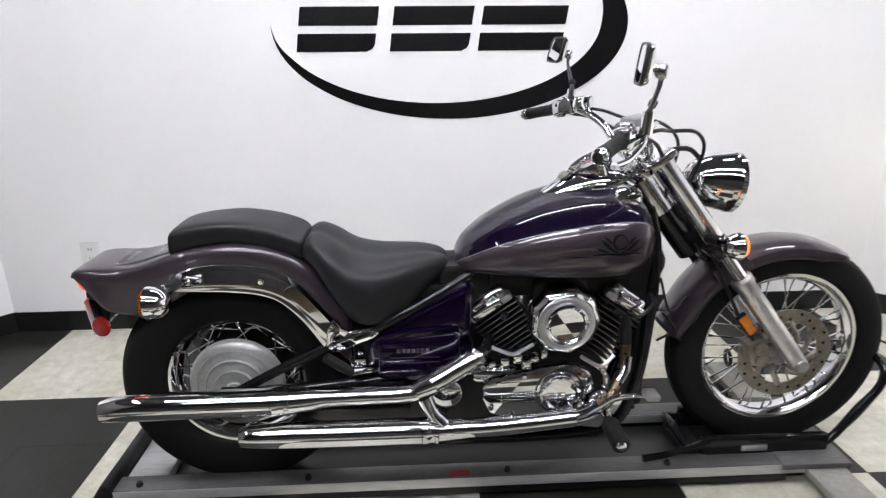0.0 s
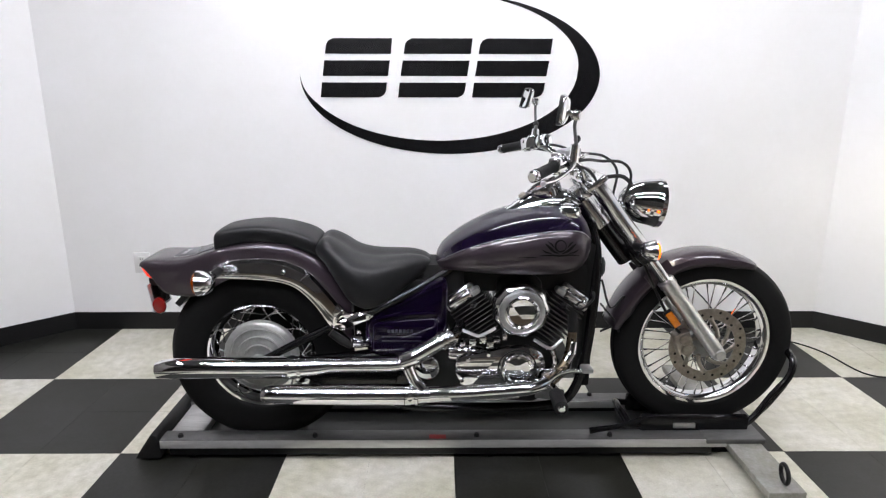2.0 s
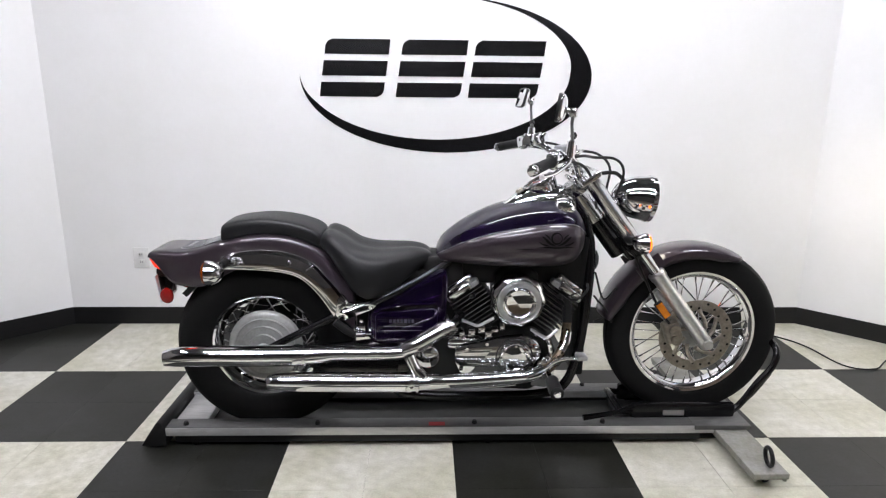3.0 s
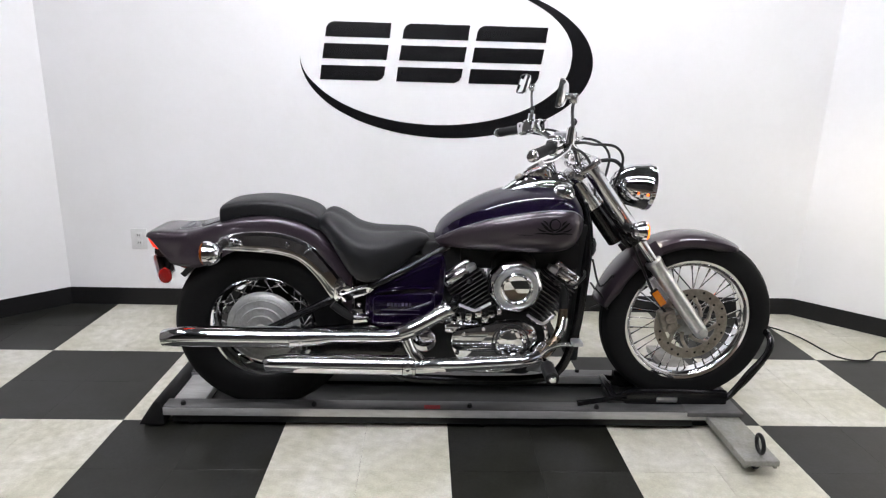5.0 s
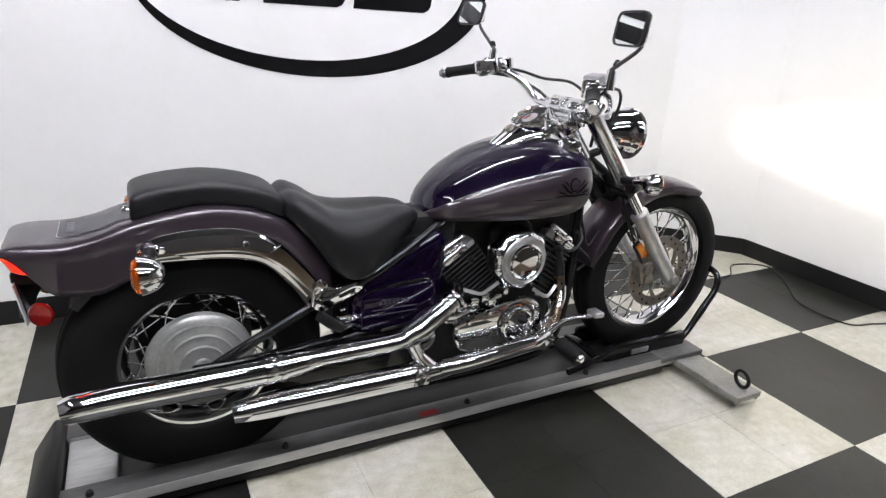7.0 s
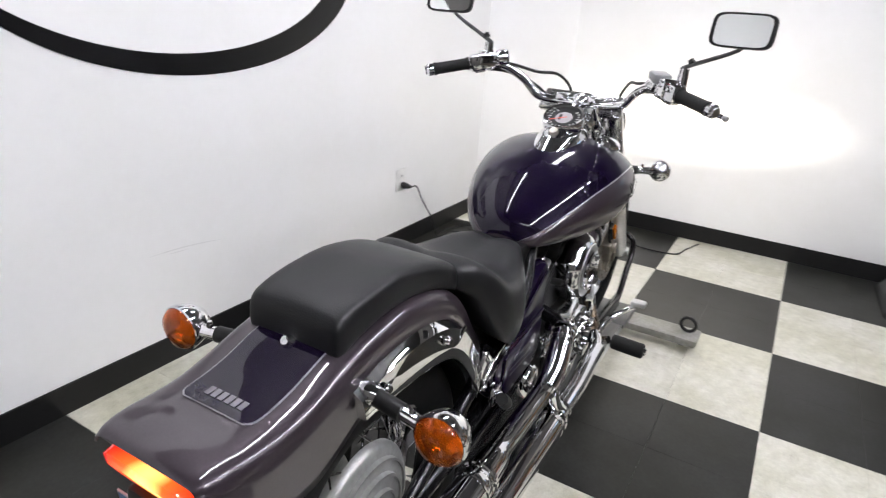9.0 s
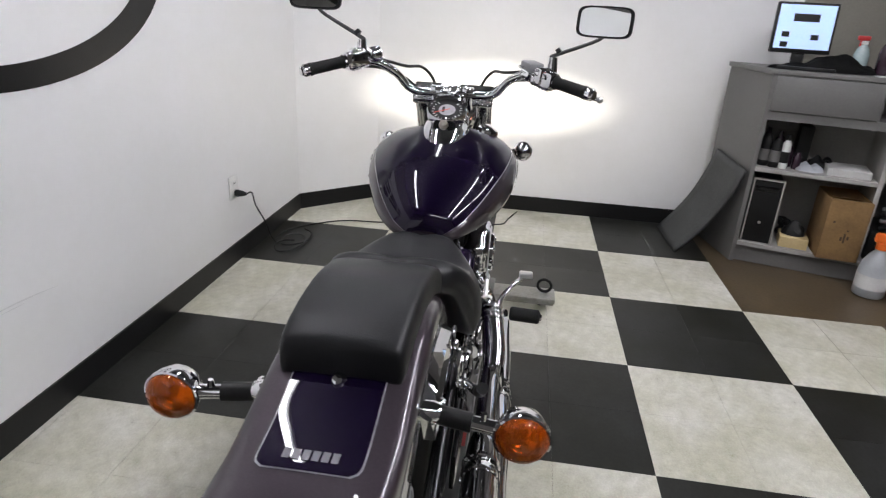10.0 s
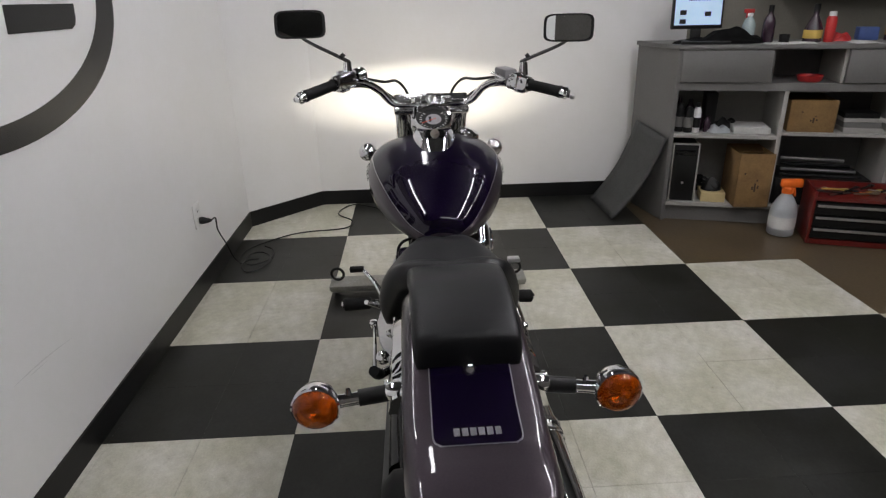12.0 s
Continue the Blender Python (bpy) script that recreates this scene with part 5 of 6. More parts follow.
# frame and rear structure
M_EMBL2 = surface("faint_grey_print", (0.022, 0.020, 0.030), rough=0.4)
for side in (-1, 1):
    part("down_tube", tube([U(1.69, 0.03 * side, 0.86), U(1.712, 0.05 * side, 0.74), U(1.704, 0.07 * side, 0.55), U(1.683, 0.08 * side, 0.36), U(1.640, 0.085 * side, 0.235), U(1.55, 0.09 * side, 0.195), U(1.3, 0.10 * side, 0.19), U(1.05, 0.10 * side, 0.20), U(0.98, 0.10 * side, 0.26), U(0.97, 0.10 * side, 0.40)], 0.0175, 12, 5), M_FRAME, bike, "black steel frame tube")
    part("seat_tube", tube([U(1.20, 0.07 * side, 0.70), U(1.10, 0.105 * side, 0.650), U(1.0, 0.125 * side, 0.600), U(0.92, 0.13 * side, 0.560), U(0.86, 0.125 * side, 0.53)], 0.0135, 12, 5), M_FRAME, bike, "black steel seat rail")
    part("swing_arm", tube([U(1.0, 0.10 * side, 0.40), U(0.80, 0.115 * side, 0.385), U(0.60, 0.115 * side, 0.370), U(0.52, 0.115 * side, 0.366)], [0.026, 0.022, 0.02, 0.022], 12, 4), M_FRAME, bike, "black swing arm")
    part("upper_stay", tube([U(0.535, 0.118 * side, 0.375), U(0.66, 0.12 * side, 0.442), U(0.80, 0.12 * side, 0.512), U(0.90, 0.10 * side, 0.555)], [0.013, 0.014, 0.015, 0.015], 12, 4), M_FRAME, bike, "black swing arm stay")
    part("axle_nut", lathe([(0, 0.018), (0.010, 0.018), (0.016, 0.013), (0.018, 0), (0, 0)], 6, axis_to(U(RX, 0.125 * side, RZ), (0, side, 0))), M_CHROME, bike)
    part("axle_plate", side_plate([(0.47, 0.345), (0.56, 0.34), (0.60, 0.36), (0.58, 0.392), (0.50, 0.395)], min(0.108 * side, 0.122 * side), max(0.108 * side, 0.122 * side), 0.004), M_FRAME, bike)
    cov = part("side_cover", side_plate([(0.905, 0.50), (0.915, 0.548), (0.96, 0.575), (1.04, 0.612), (1.12, 0.658), (1.178, 0.69), (1.192, 0.66), (1.188, 0.52), (1.17, 0.44), (1.12, 0.405), (0.96, 0.392), (0.905, 0.425)], min(0.080 * side, 0.130 * side), max(0.080 * side, 0.130 * side), 0.02), M_PURPLE, bike, "deep purple side cover")
    part("cover_step", side_plate([(0.935, 0.425), (0.935, 0.520), (0.955, 0.532), (1.14, 0.548), (1.155, 0.535), (1.155, 0.455), (1.12, 0.425), (0.96, 0.412)], min(0.126 * side, 0.139 * side), max(0.126 * side, 0.139 * side), 0.006), M_PURPLE, cov)
    for zz in (0.478, 0.463):
        part("cover_groove", box(0.965, 1.10, C + 0.1385 * side - 0.0006, C + 0.1385 * side + 0.0006, zz - 0.012, zz - 0.0085), M_EMBL2, cov, smooth=0)
    part("cover_badge", join(*[box(0.985 + 0.013 * k, 0.994 + 0.013 * k, C + 0.1385 * side - 0.0006, C + 0.1385 * side + 0.0006, 0.482, 0.494) for k in range(7)]), M_EMBL2, cov, "grey badge bars", 0)
    part("cover_crease", tube([U(0.95, 0.129 * side, 0.548), U(1.05, 0.131 * side, 0.602), U(1.165, 0.130 * side, 0.660)], 0.004, 8, 4), M_PURPLE, cov)
    part("cover_ridge", tube([U(0.945, 0.136 * side, 0.542), U(1.04, 0.140 * side, 0.560), U(1.15, 0.136 * side, 0.563)], 0.005, 8, 4), M_PURPLE, cov)
    part("lower_cover", side_plate([(0.93, 0.385), (1.16, 0.405), (1.18, 0.34), (1.12, 0.27), (0.98, 0.25), (0.92, 0.30)], min(0.05 * side, 0.125 * side), max(0.05 * side, 0.125 * side), 0.012), M_FRAME, bike)
    for px, pz in ((0.885, 0.49), (0.915, 0.46), (0.935, 0.435), (0.955, 0.42)):
        part("frame_bolt", lathe([(0, 0.010), (0.007, 0.010), (0.010, 0.004), (0.010, 0), (0, 0)], 10, axis_to(U(px, 0.118 * side, pz), (0, side, 0))), M_CHROME, bike)
    # passenger peg, folded, on its bracket
    pb = part("passenger_peg_bracket", tube([U(0.93, 0.11 * side, 0.44), U(0.90, 0.15 * side, 0.455), U(0.865, 0.175 * side, 0.465)], [0.012, 0.010, 0.012], 10, 4), M_CHROME, bike, "chrome passenger peg bracket")
    part("passenger_peg", tube([U(0.865, 0.178 * side, 0.462), U(0.835, 0.185 * side, 0.485), U(0.80, 0.190 * side, 0.515)], [0.012, 0.015, 0.013], 12, 3), M_GRIP, pb, "folded black rubber passenger peg")
    if side < 0:
        part("peg_plate", box(0.86, 0.90, C - 0.150, C - 0.135, 0.43, 0.475, 0.004), M_CHROME, pb)
    else:
        plate = [(0.90, 0.135), (0.935, 0.160), (1.03, 0.188), (1.14, 0.198), (1.22, 0.190), (1.235, 0.165), (1.22, 0.145), (1.05, 0.138)]
        part("peg_plate", extrude_poly(plate, 0.014, 0.004, Matrix.Translation((0, C, 0.440))), M_ALU, pb, "grey alloy bracket plate")
        part("plate_rib", tube([U(0.92, 0.142, 0.462), U(1.06, 0.146, 0.466), U(1.20, 0.152, 0.464)], 0.008, 10, 4), M_ALU, pb)
        part("shift_rod", tube([U(0.96, 0.202, 0.405), U(1.10, 0.208, 0.402), U(1.25, 0.214, 0.398)], 0.0055, 8, 3), M_CHROME, pb, "chrome shift linkage rod")
        part("rod_joint", lathe([(0, -0.014), (0.011, -0.012), (0.015, 0), (0.011, 0.012), (0, 0.014)], 14, axis_to(U(1.225, 0.216, 0.410), (0, 0, 1))), M_CHROME, pb)
        part("peg_cap", lathe([(0, 0.012), (0.012, 0.010), (0.019, 0.002), (0.019, -0.05), (0, -0.05)], 18, axis_to(U(0.945, 0.176, 0.462), (-0.85, 0.1, 0.45))), M_CHROME, pb, "round chrome peg cap")
    # forward controls
    part("peg_mount_plate", side_plate([(1.49, 0.27), (1.545, 0.262), (1.575, 0.30), (1.57, 0.365), (1.545, 0.385), (1.515, 0.36), (1.50, 0.32)], min(0.168 * side, 0.182 * side), max(0.168 * side, 0.182 * side), 0.004), M_CHROME, bike, "chrome control mount plate")
    ct = part("foot_peg_bracket", tube([U(1.60, 0.09 * side, 0.25), U(1.575, 0.16 * side, 0.29), U(1.55, 0.235 * side, 0.322)], [0.016, 0.013, 0.013], 10, 4), M_CHROME, bike, "chrome foot peg bracket")
    part("foot_peg", lathe([(0, 0), (0.018, 0), (0.0235, 0.006), (0.0235, 0.095), (0.019, 0.10), (0, 0.10)], 18, axis_to(U(1.55, 0.245 * side, 0.322), (0.0, side, -0.04))), M_GRIP, ct, "black rubber foot peg")
    part("peg_tip", lathe([(0, 0.008), (0.010, 0.007), (0.014, 0), (0, 0)], 14, axis_to(U(1.55, 0.345 * side, 0.318), (0, side, -0.04))), M_CHROME, ct)
    pd = part("pedal_arm", tube([U(1.52, 0.19 * side, 0.31), U(1.56, 0.215 * side, 0.372), U(1.60, 0.25 * side, 0.405), U(1.635, 0.275 * side, 0.416)], [0.012, 0.009, 0.008, 0.008], 10, 4), M_CHROME, bike, "chrome foot pedal arm")
    if side < 0:
        part("pedal_pad", box(1.618, 1.654, C - 0.312, C - 0.266, 0.409, 0.426, 0.006), M_ALU, pd, "ribbed brake pedal pad")
    else:
        part("shift_pad", lathe([(0, 0), (0.011, 0.0), (0.012, 0.004), (0.012, 0.05), (0, 0.054)], 14, axis_to(U(1.635, 0.27, 0.42), (0, 1, 0))), M_GRIP, pd, "rubber shift peg")
        part("heel_lever", tube([U(1.52, 0.19, 0.31), U(1.45, 0.22, 0.36), U(1.40, 0.25, 0.40)], 0.008, 10, 4), M_CHROME, pd)
part("inner_fender", loft([[U(RX + r * math.cos(a), u, RZ + r * math.sin(a)) for u, r in ((-0.10, 0.33), (-0.10, 0.35), (0.10, 0.35), (0.10, 0.33))] for a in [radians(20 + 120 * k / 16) for k in range(17)]]), M_DARK, bike, "black inner fender")
part("down_tube_plate", box(1.672, 1.714, C - 0.062, C + 0.062, 0.24, 0.78, 0.012), M_FIN, bike, "black plate between the down tubes")
part("horn", lathe([(0, 0), (0.035, 0), (0.038, 0.008), (0.034, 0.022), (0.015, 0.03), (0, 0.03)], 24, axis_to(U(1.722, -0.02, 0.70), (1, -0.3, 0))), M_DARK, bike, "black horn")
part("air_box", box(1.10, 1.25, C - 0.075, C + 0.075, 0.42, 0.71, 0.02), M_FIN, bike)
part("gearbox", box(0.98, 1.20, C - 0.09, C + 0.09, 0.26, 0.50, 0.02), M_FIN, bike)
part("battery_box", box(0.86, 1.16, C - 0.085, C + 0.085, 0.40, 0.66, 0.02), M_FIN, bike)
part("coil_cover", box(1.18, 1.70, C - 0.06, C + 0.06, 0.60, 0.71, 0.02), M_FIN, bike)
part("drain_hose", tube([U(1.735, -0.05, 0.66), U(1.77, -0.06, 0.56), U(1.82, -0.05, 0.60), U(1.80, -0.045, 0.50), U(1.74, -0.06, 0.47)], 0.004, 8, 5), M_DARK, bike)
part("brake_hose", tube([U(1.74, -0.07, 0.95), U(1.83, -0.085, 0.80), U(1.90, -0.09, 0.66), U(1.98, -0.085, 0.52), U(2.02, -0.085, 0.47)], 0.005, 8, 6), M_DARK, bike)
part("shaft_tube", tube([U(1.0, 0.13, 0.37), U(0.80, 0.135, 0.366), U(0.62, 0.13, 0.366)], [0.028, 0.026, 0.03], 14, 4), M_FRAME, bike, "black drive shaft tube")
part("final_drive_guard", lathe([(0, -0.006), (0.150, -0.006), (0.155, 0.0), (0.150, 0.006), (0, 0.006)], 40, axis_to(U(RX, 0.098, RZ), (0, 1, 0))), M_FIN, bike, "black final drive guard")
part("final_drive", lathe([(0.0, 0.05), (0.05, 0.045), (0.075, 0.02), (0.08, -0.02), (0.06, -0.05), (0, -0.05)], 28, axis_to(U(RX, 0.125, RZ), (0, 1, 0))), M_FIN, bike, "black final drive housing")

# handlebar and its fittings
BAR = [(1.640, 0.0, 1.014), (1.640, 0.075, 1.014), (1.630, 0.130, 1.022), (1.605, 0.172, 1.068), (1.560, 0.225, 1.102), (1.512, 0.275, 1.104), (1.463, 0.341, 1.092), (1.412, 0.406, 1.073)]
DROP = {4: 0.008, 5: 0.016, 6: 0.018, 7: 0.010}
bar_pts = [U(x, -u, z - DROP.get(i, 0)) for i, (x, u, z) in list(enumerate(BAR))[::-1]] + [U(x, u, z) for x, u, z in BAR[1:]]
bars = part("handlebar", tube(bar_pts, 0.0125, 14, 5), M_CHROME, bike, "wide chrome pullback handlebar")
for side in (-1, 1):
    W = lambda i, dx=0, du=0, dz=0: Vector(U(BAR[i][0] + dx, (BAR[i][1] + du) * side, BAR[i][2] + dz - (DROP.get(i, 0) if side < 0 else 0)))
    ga, gb = W(6, 0.03, -0.036, 0.009), W(7)
    gd = (gb - ga).normalized()
    part("grip", lathe([(0.0125, 0), (0.019, 0.0), (0.020, 0.003), (0.0165, 0.008), (0.0168, 0.095), (0.0185, 0.10), (0.0185, 0.106), (0.0125, 0.107)], 20, axis_to(ga, gd)), M_GRIP, bars, "black rubber grip")
    part("bar_end", lathe([(0.0165, 0), (0.018, 0.003), (0.018, 0.016), (0.012, 0.022), (0, 0.022)], 20, axis_to(ga + gd * 0.107, gd)), M_CHROME, bars)
    sw = ga - gd * 0.025
    part("switch_housing", join(box(-0.022, 0.022, -0.026, 0.024, -0.052, 0.022, 0.009, axis_to(sw, gd)), box(-0.030, 0.014, -0.018, 0.030, -0.034, -0.010, 0.006, axis_to(sw, gd)), box(-0.014, 0.016, -0.030, -0.014, -0.022, 0.012, 0.004, axis_to(sw, gd))), M_CHROME, bars, "chrome switch housing")
    pc = sw - gd * 0.075
    part("lever_clamp", join(lathe([(0.0125, -0.016), (0.022, -0.016), (0.024, -0.012), (0.024, 0.012), (0.022, 0.016), (0.0125, 0.016)], 18, axis_to(pc, gd)), box(-0.012, 0.012, -0.018, 0.018, -0.012, 0.012, 0.004, axis_to(pc + Vector((0.022, 0, 0.004)), gd))), M_CHROME, bars, "chrome lever clamp")
    if side < 0:
        part("cable_adjuster", lathe([(0, 0), (0.007, 0), (0.008, 0.004), (0.008, 0.020), (0.005, 0.024), (0.004, 0.045), (0, 0.045)], 12, axis_to(pc + Vector((0.030, 0, 0.004)), -gd + Vector((0.25, 0, 0.1)))), M_CHROME, bars)
    part("switch_button", box(-0.006, 0.006, -0.005, 0.005, 0, 0.006, 0.0015, Matrix.Translation(sw - gd * 0.01 + Vector((-0.022, 0, 0.006))) @ pose(0, 0, 0, 0, -80, 0)), M_DARK, bars)
    part("switch_gap", lathe([(0.0205, -0.031), (0.0225, -0.031), (0.0225, -0.028), (0.0205, -0.028)], 18, axis_to(sw, gd)), M_DARK, bars)
    lv0 = sw + Vector((0.045, 0, -0.004))
    part("lever_perch", tube([sw - gd * 0.03, sw - gd * 0.03 + Vector((0.028, 0, 0)), lv0], [0.012, 0.011, 0.009], 10, 3), M_CHROME, bars)
    part("lever", tube([lv0, lv0 + gd * 0.05 + Vector((0.012, 0, 0)), lv0 + gd * (0.13 if side < 0 else 0.11) + Vector((0.012, 0, -0.008 if side < 0 else 0.0)), lv0 + gd * (0.178 if side < 0 else 0.165) + Vector((0.002, 0, -0.006 if side < 0 else 0.0))], [0.008, 0.0075, 0.0065, 0.006], 10, 4), M_CHROME, bars, "polished lever")
    part("lever_ball", lathe([(0, -0.009), (0.006, -0.007), (0.009, 0), (0.006, 0.007), (0, 0.009)], 12, axis_to(lv0 + gd * (0.182 if side < 0 else 0.169) + Vector((0.001, 0, -0.006 if side < 0 else 0.0)), gd)), M_ALU, bars)
    part("riser", tube([fork_at(0.735, 0.05 * side) + Vector((-0.03, 0, -0.01)), Vector(U(1.641, 0.05 * side, 1.013))], [0.019, 0.017], 14, 2), M_CHROME, bars)
    part("riser_cap", box(-0.022, 0.022, -0.018, 0.018, 0.0, 0.022, 0.006, pose(1.640, C + 0.05 * side, 1.002)), M_CHROME, bars)
    # cables run from the switches to the steering head
    part("control_cable", tube([W(5, 0.02, 0.0, -0.014), W(4, 0.02, -0.012, -0.018), W(3, 0.03, -0.016, -0.012), Vector(U(1.672, 0.118 * side, 1.02)), Vector(U(1.70, 0.095 * side, 0.97)), Vector(U(1.715, 0.07 * side, 0.90))], 0.0052, 8, 6), M_DARK, bars)
    part("control_cable", tube([W(5, 0.03, 0.0, 0.004), W(4, 0.055, -0.005, 0.002), Vector(U(1.67, 0.155 * side, 1.086)), Vector(U(1.755, 0.115 * side, 1.078)), Vector(U(1.799, 0.08 * side, 1.03)), Vector(U(1.785, 0.06 * side, 0.94))], 0.0048, 8, 6), M_DARK, bars)
    # mirror
    ctr = Vector((1.487, -0.311, 1.235)) if side < 0 else Vector((1.512, 0.495, 1.264))
    mm = Matrix.Translation(ctr) @ pose(0, 0, 0, 0, 15.5 if side > 0 else 7, 2 if side > 0 else -16)
    st0 = W(5, 0.016, -0.014, 0.010) if side > 0 else W(5, 0.040, 0.018, 0.008)
    ms = part("mirror_stem", tube([st0, st0 + Vector((0.004, 0, 0.045)), st0 + Vector((0.005, 0.004 * side, 0.056)), ctr + Vector((0.036, -0.004 * side, -0.045)), ctr + Vector((0.038, 0.0, -0.020))], [0.009, 0.0085, 0.006, 0.005, 0.005], 10, 5), M_STEM, bars, "thin dark steel mirror stem")
    part("mirror_joint", join(lathe([(0, -0.014), (0.010, -0.013), (0.014, -0.006), (0.014, 0.008), (0.009, 0.014), (0, 0.015)], 16, axis_to(ctr + Vector((0.037, 0, -0.014)), (0, 0, 1))), rod(ctr + Vector((0.008, 0, -0.006)), ctr + Vector((0.034, 0, -0.010)), 0.008)), M_CHROME, ms, "chrome mirror ball joint")
    part("stem_boot", tube([st0 + Vector((0, 0, 0.0)), st0 + Vector((0.004, 0, 0.05))], [0.016, 0.013], 12, 2), M_CHROME, bars)
    part("stem_nut", lathe([(0, 0), (0.010, 0), (0.010, 0.012), (0, 0.012)], 6, axis_to(st0 + Vector((0.006, 0.010 * side, 0.064)), ctr + Vector((0.036, -0.004 * side, -0.045)) - st0)), M_DARK, bars)
    shape = []
    for k in range(28):
        a = 2 * math.pi * k / 28
        shape.append((0.073 * math.copysign(abs(math.cos(a)) ** 0.38, math.cos(a)), 0.0395 * math.copysign(abs(math.sin(a)) ** 0.38, math.sin(a))))
    rings = [[mm @ Vector((x, y * f, z * f)) for y, z in shape] for x, f in ((-0.004, 0.985), (-0.005, 1.0), (0.003, 1.0), (0.009, 0.93), (0.014, 0.72), (0.017, 0.35))]
    part("mirror_shell", loft(rings), M_CHROME, bars, "chrome rectangular mirror shell", 60)
    part("mirror_rim", loft([[mm @ Vector((x, y * f, z * f)) for y, z in shape] for x, f in ((0.0, 1.03), (-0.0075, 1.02), (-0.0078, 0.91), (-0.0052, 0.91))], True, False), M_DARK, bars, "black mirror rim")
    M_MIRROR = bpy.data.materials.get("mirror_glass") or surface("mirror_glass", (0.86, 0.88, 0.87), (0.84, 0.86, 0.85), 5, 0.01, 0.015, metal=1.0)
    part("mirror_glass", loft([[mm @ Vector((x, y * 0.94, z * 0.94)) for y, z in shape] for x in (-0.0062, -0.0055)]), M_MIRROR, bars, "rectangular mirror glass")
M_GREYLID = surface("grey_lid", (0.30, 0.30, 0.31), rough=0.35, metal=0.5)
part("brake_reservoir", box(-0.030, 0.030, -0.024, 0.024, -0.012, 0.014, 0.006, pose(1.552, C - 0.236, 1.104, 0, -6, 28)), M_GREYLID, bars, "grey brake fluid reservoir")
part("kill_switch", box(-0.006, 0.006, -0.006, 0.006, 0, 0.004, 0.001, pose(1.500, C - 0.275, 1.092, 0, 0, 28)), M_NEEDLE, bars, "red kill switch")
part("meter_cowl", lathe([(0.0, 0.0), (0.055, 0.0), (0.058, 0.02), (0.05, 0.035), (0.0, 0.04)], 28, axis_to(U(1.675, 0, 0.955), UP)), M_CHROME, bike)


# the motorcycle stands a little turned on its dolly, its nose to the wall
bike.matrix_basis = Matrix.Translation((1.2, C, 0)) @ pose(0, 0, 0, 0, 0.3, 0.72) @ Matrix.Translation((-1.2, -C, 0)) @ bike.matrix_basis

# ---- shop counter beside the showroom floor ----
M_GREYLAM = surface("grey_laminate", (0.15, 0.147, 0.14), (0.125, 0.122, 0.117), 3, 0.45, 0.6, bump=0.02, bump_scale=90)
M_PALELAM = surface("pale_laminate", (0.38, 0.37, 0.345), (0.31, 0.30, 0.28), 3, 0.45, 0.6)
M_CARD = surface("cardboard", (0.25, 0.150, 0.058), (0.17, 0.098, 0.038), 9, 0.8, bump=0.08, bump_scale=120)
M_PAPER = surface("paper", (0.55, 0.55, 0.53), (0.47, 0.47, 0.45), 6, 0.7)
M_MAT = surface("grey_rubber_mat", (0.062, 0.064, 0.062), (0.034, 0.035, 0.034), 7, 0.55, 0.8, bump=0.25, bump_scale=90)
M_REDBOX = surface("red_toolbox_enamel", (0.15, 0.010, 0.007), (0.09, 0.006, 0.004), 7, 0.35, 0.5, coat=0.2)
M_CLOTH = surface("black_cloth", (0.006, 0.006, 0.006), (0.004, 0.004, 0.004), 40, 0.9, bump=0.4, bump_scale=90, spec=0.1)
M_BROWNGLASS = surface("dark_bottle_plastic", (0.035, 0.018, 0.03), (0.025, 0.012, 0.02), 20, 0.2, coat=0.3)
M_ORANGE = surface("orange_plastic", (0.80, 0.16, 0.02), (0.70, 0.13, 0.015), 10, 0.35)
M_MILK = surface("milky_plastic", (0.55, 0.58, 0.60), (0.48, 0.50, 0.52), 8, 0.3, transmission=0.35)
M_REDP = surface("red_plastic", (0.5, 0.03, 0.03), (0.4, 0.02, 0.02), 10, 0.35)
M_SCREEN = surface("lit_screen", (0.45, 0.62, 0.85), (0.38, 0.55, 0.80), 12, 0.3, emit=0.5, emit_col=(0.60, 0.80, 1.0))
M_TEALP = surface("pale_teal_liquid_bottle", (0.45, 0.55, 0.55), rough=0.2, transmission=0.3)
CAB = Matrix(((-0.276, 0.961, 0, 3.118), (-0.961, -0.276, 0, -1.345), (0, 0, 1, 0), (0, 0, 0, 1)))


def cbox(s0, s1, d0, d1, z0, z1, bevel=0.0):
    """A box in the counter's own directions: along it, back from its front, up."""
    return box(s0, s1, d0, d1, z0, z1, bevel, CAB)


def cm(s, d, z, turn=0.0):
    return CAB @ pose(s, d, z, 0, 0, turn)


counter = tagged(empty("shop_counter", CAB @ Vector((0.6, 0.2, 0))), "grey laminate shop counter with open shelves and drawers", "counter")
D = 0.40
part("end_panel", extrude_poly([(0, 0), (0.021, 0), (-0.179, D), (-0.20, D)], 1.020, 0, CAB), M_GREYLAM, counter, "slanting grey end panel", 0)
part("end_panel", cbox(1.68, 1.70, 0.0, D, 0.0, 1.020), M_GREYLAM, counter, smooth=0)
part("back_panel", cbox(-0.17, 0.596, D - 0.015, D - 0.003, 0.0, 1.019), M_PALELAM, counter, "pale back panel", 0)
# right part of the back panel is greyer, its shade put into the colour
part("back_panel", cbox(0.5965, 1.679, D - 0.015, D - 0.003, 0.0, 1.019), M_GREYLAM, counter, smooth=0)
part("worktop", extrude_poly([(-0.010, -0.012), (1.71, -0.012), (1.71, D), (-0.215, D)], 0.024, 0.003, CAB @ pose(0, 0, 1.021)), M_GREYLAM, counter, "grey laminate worktop")
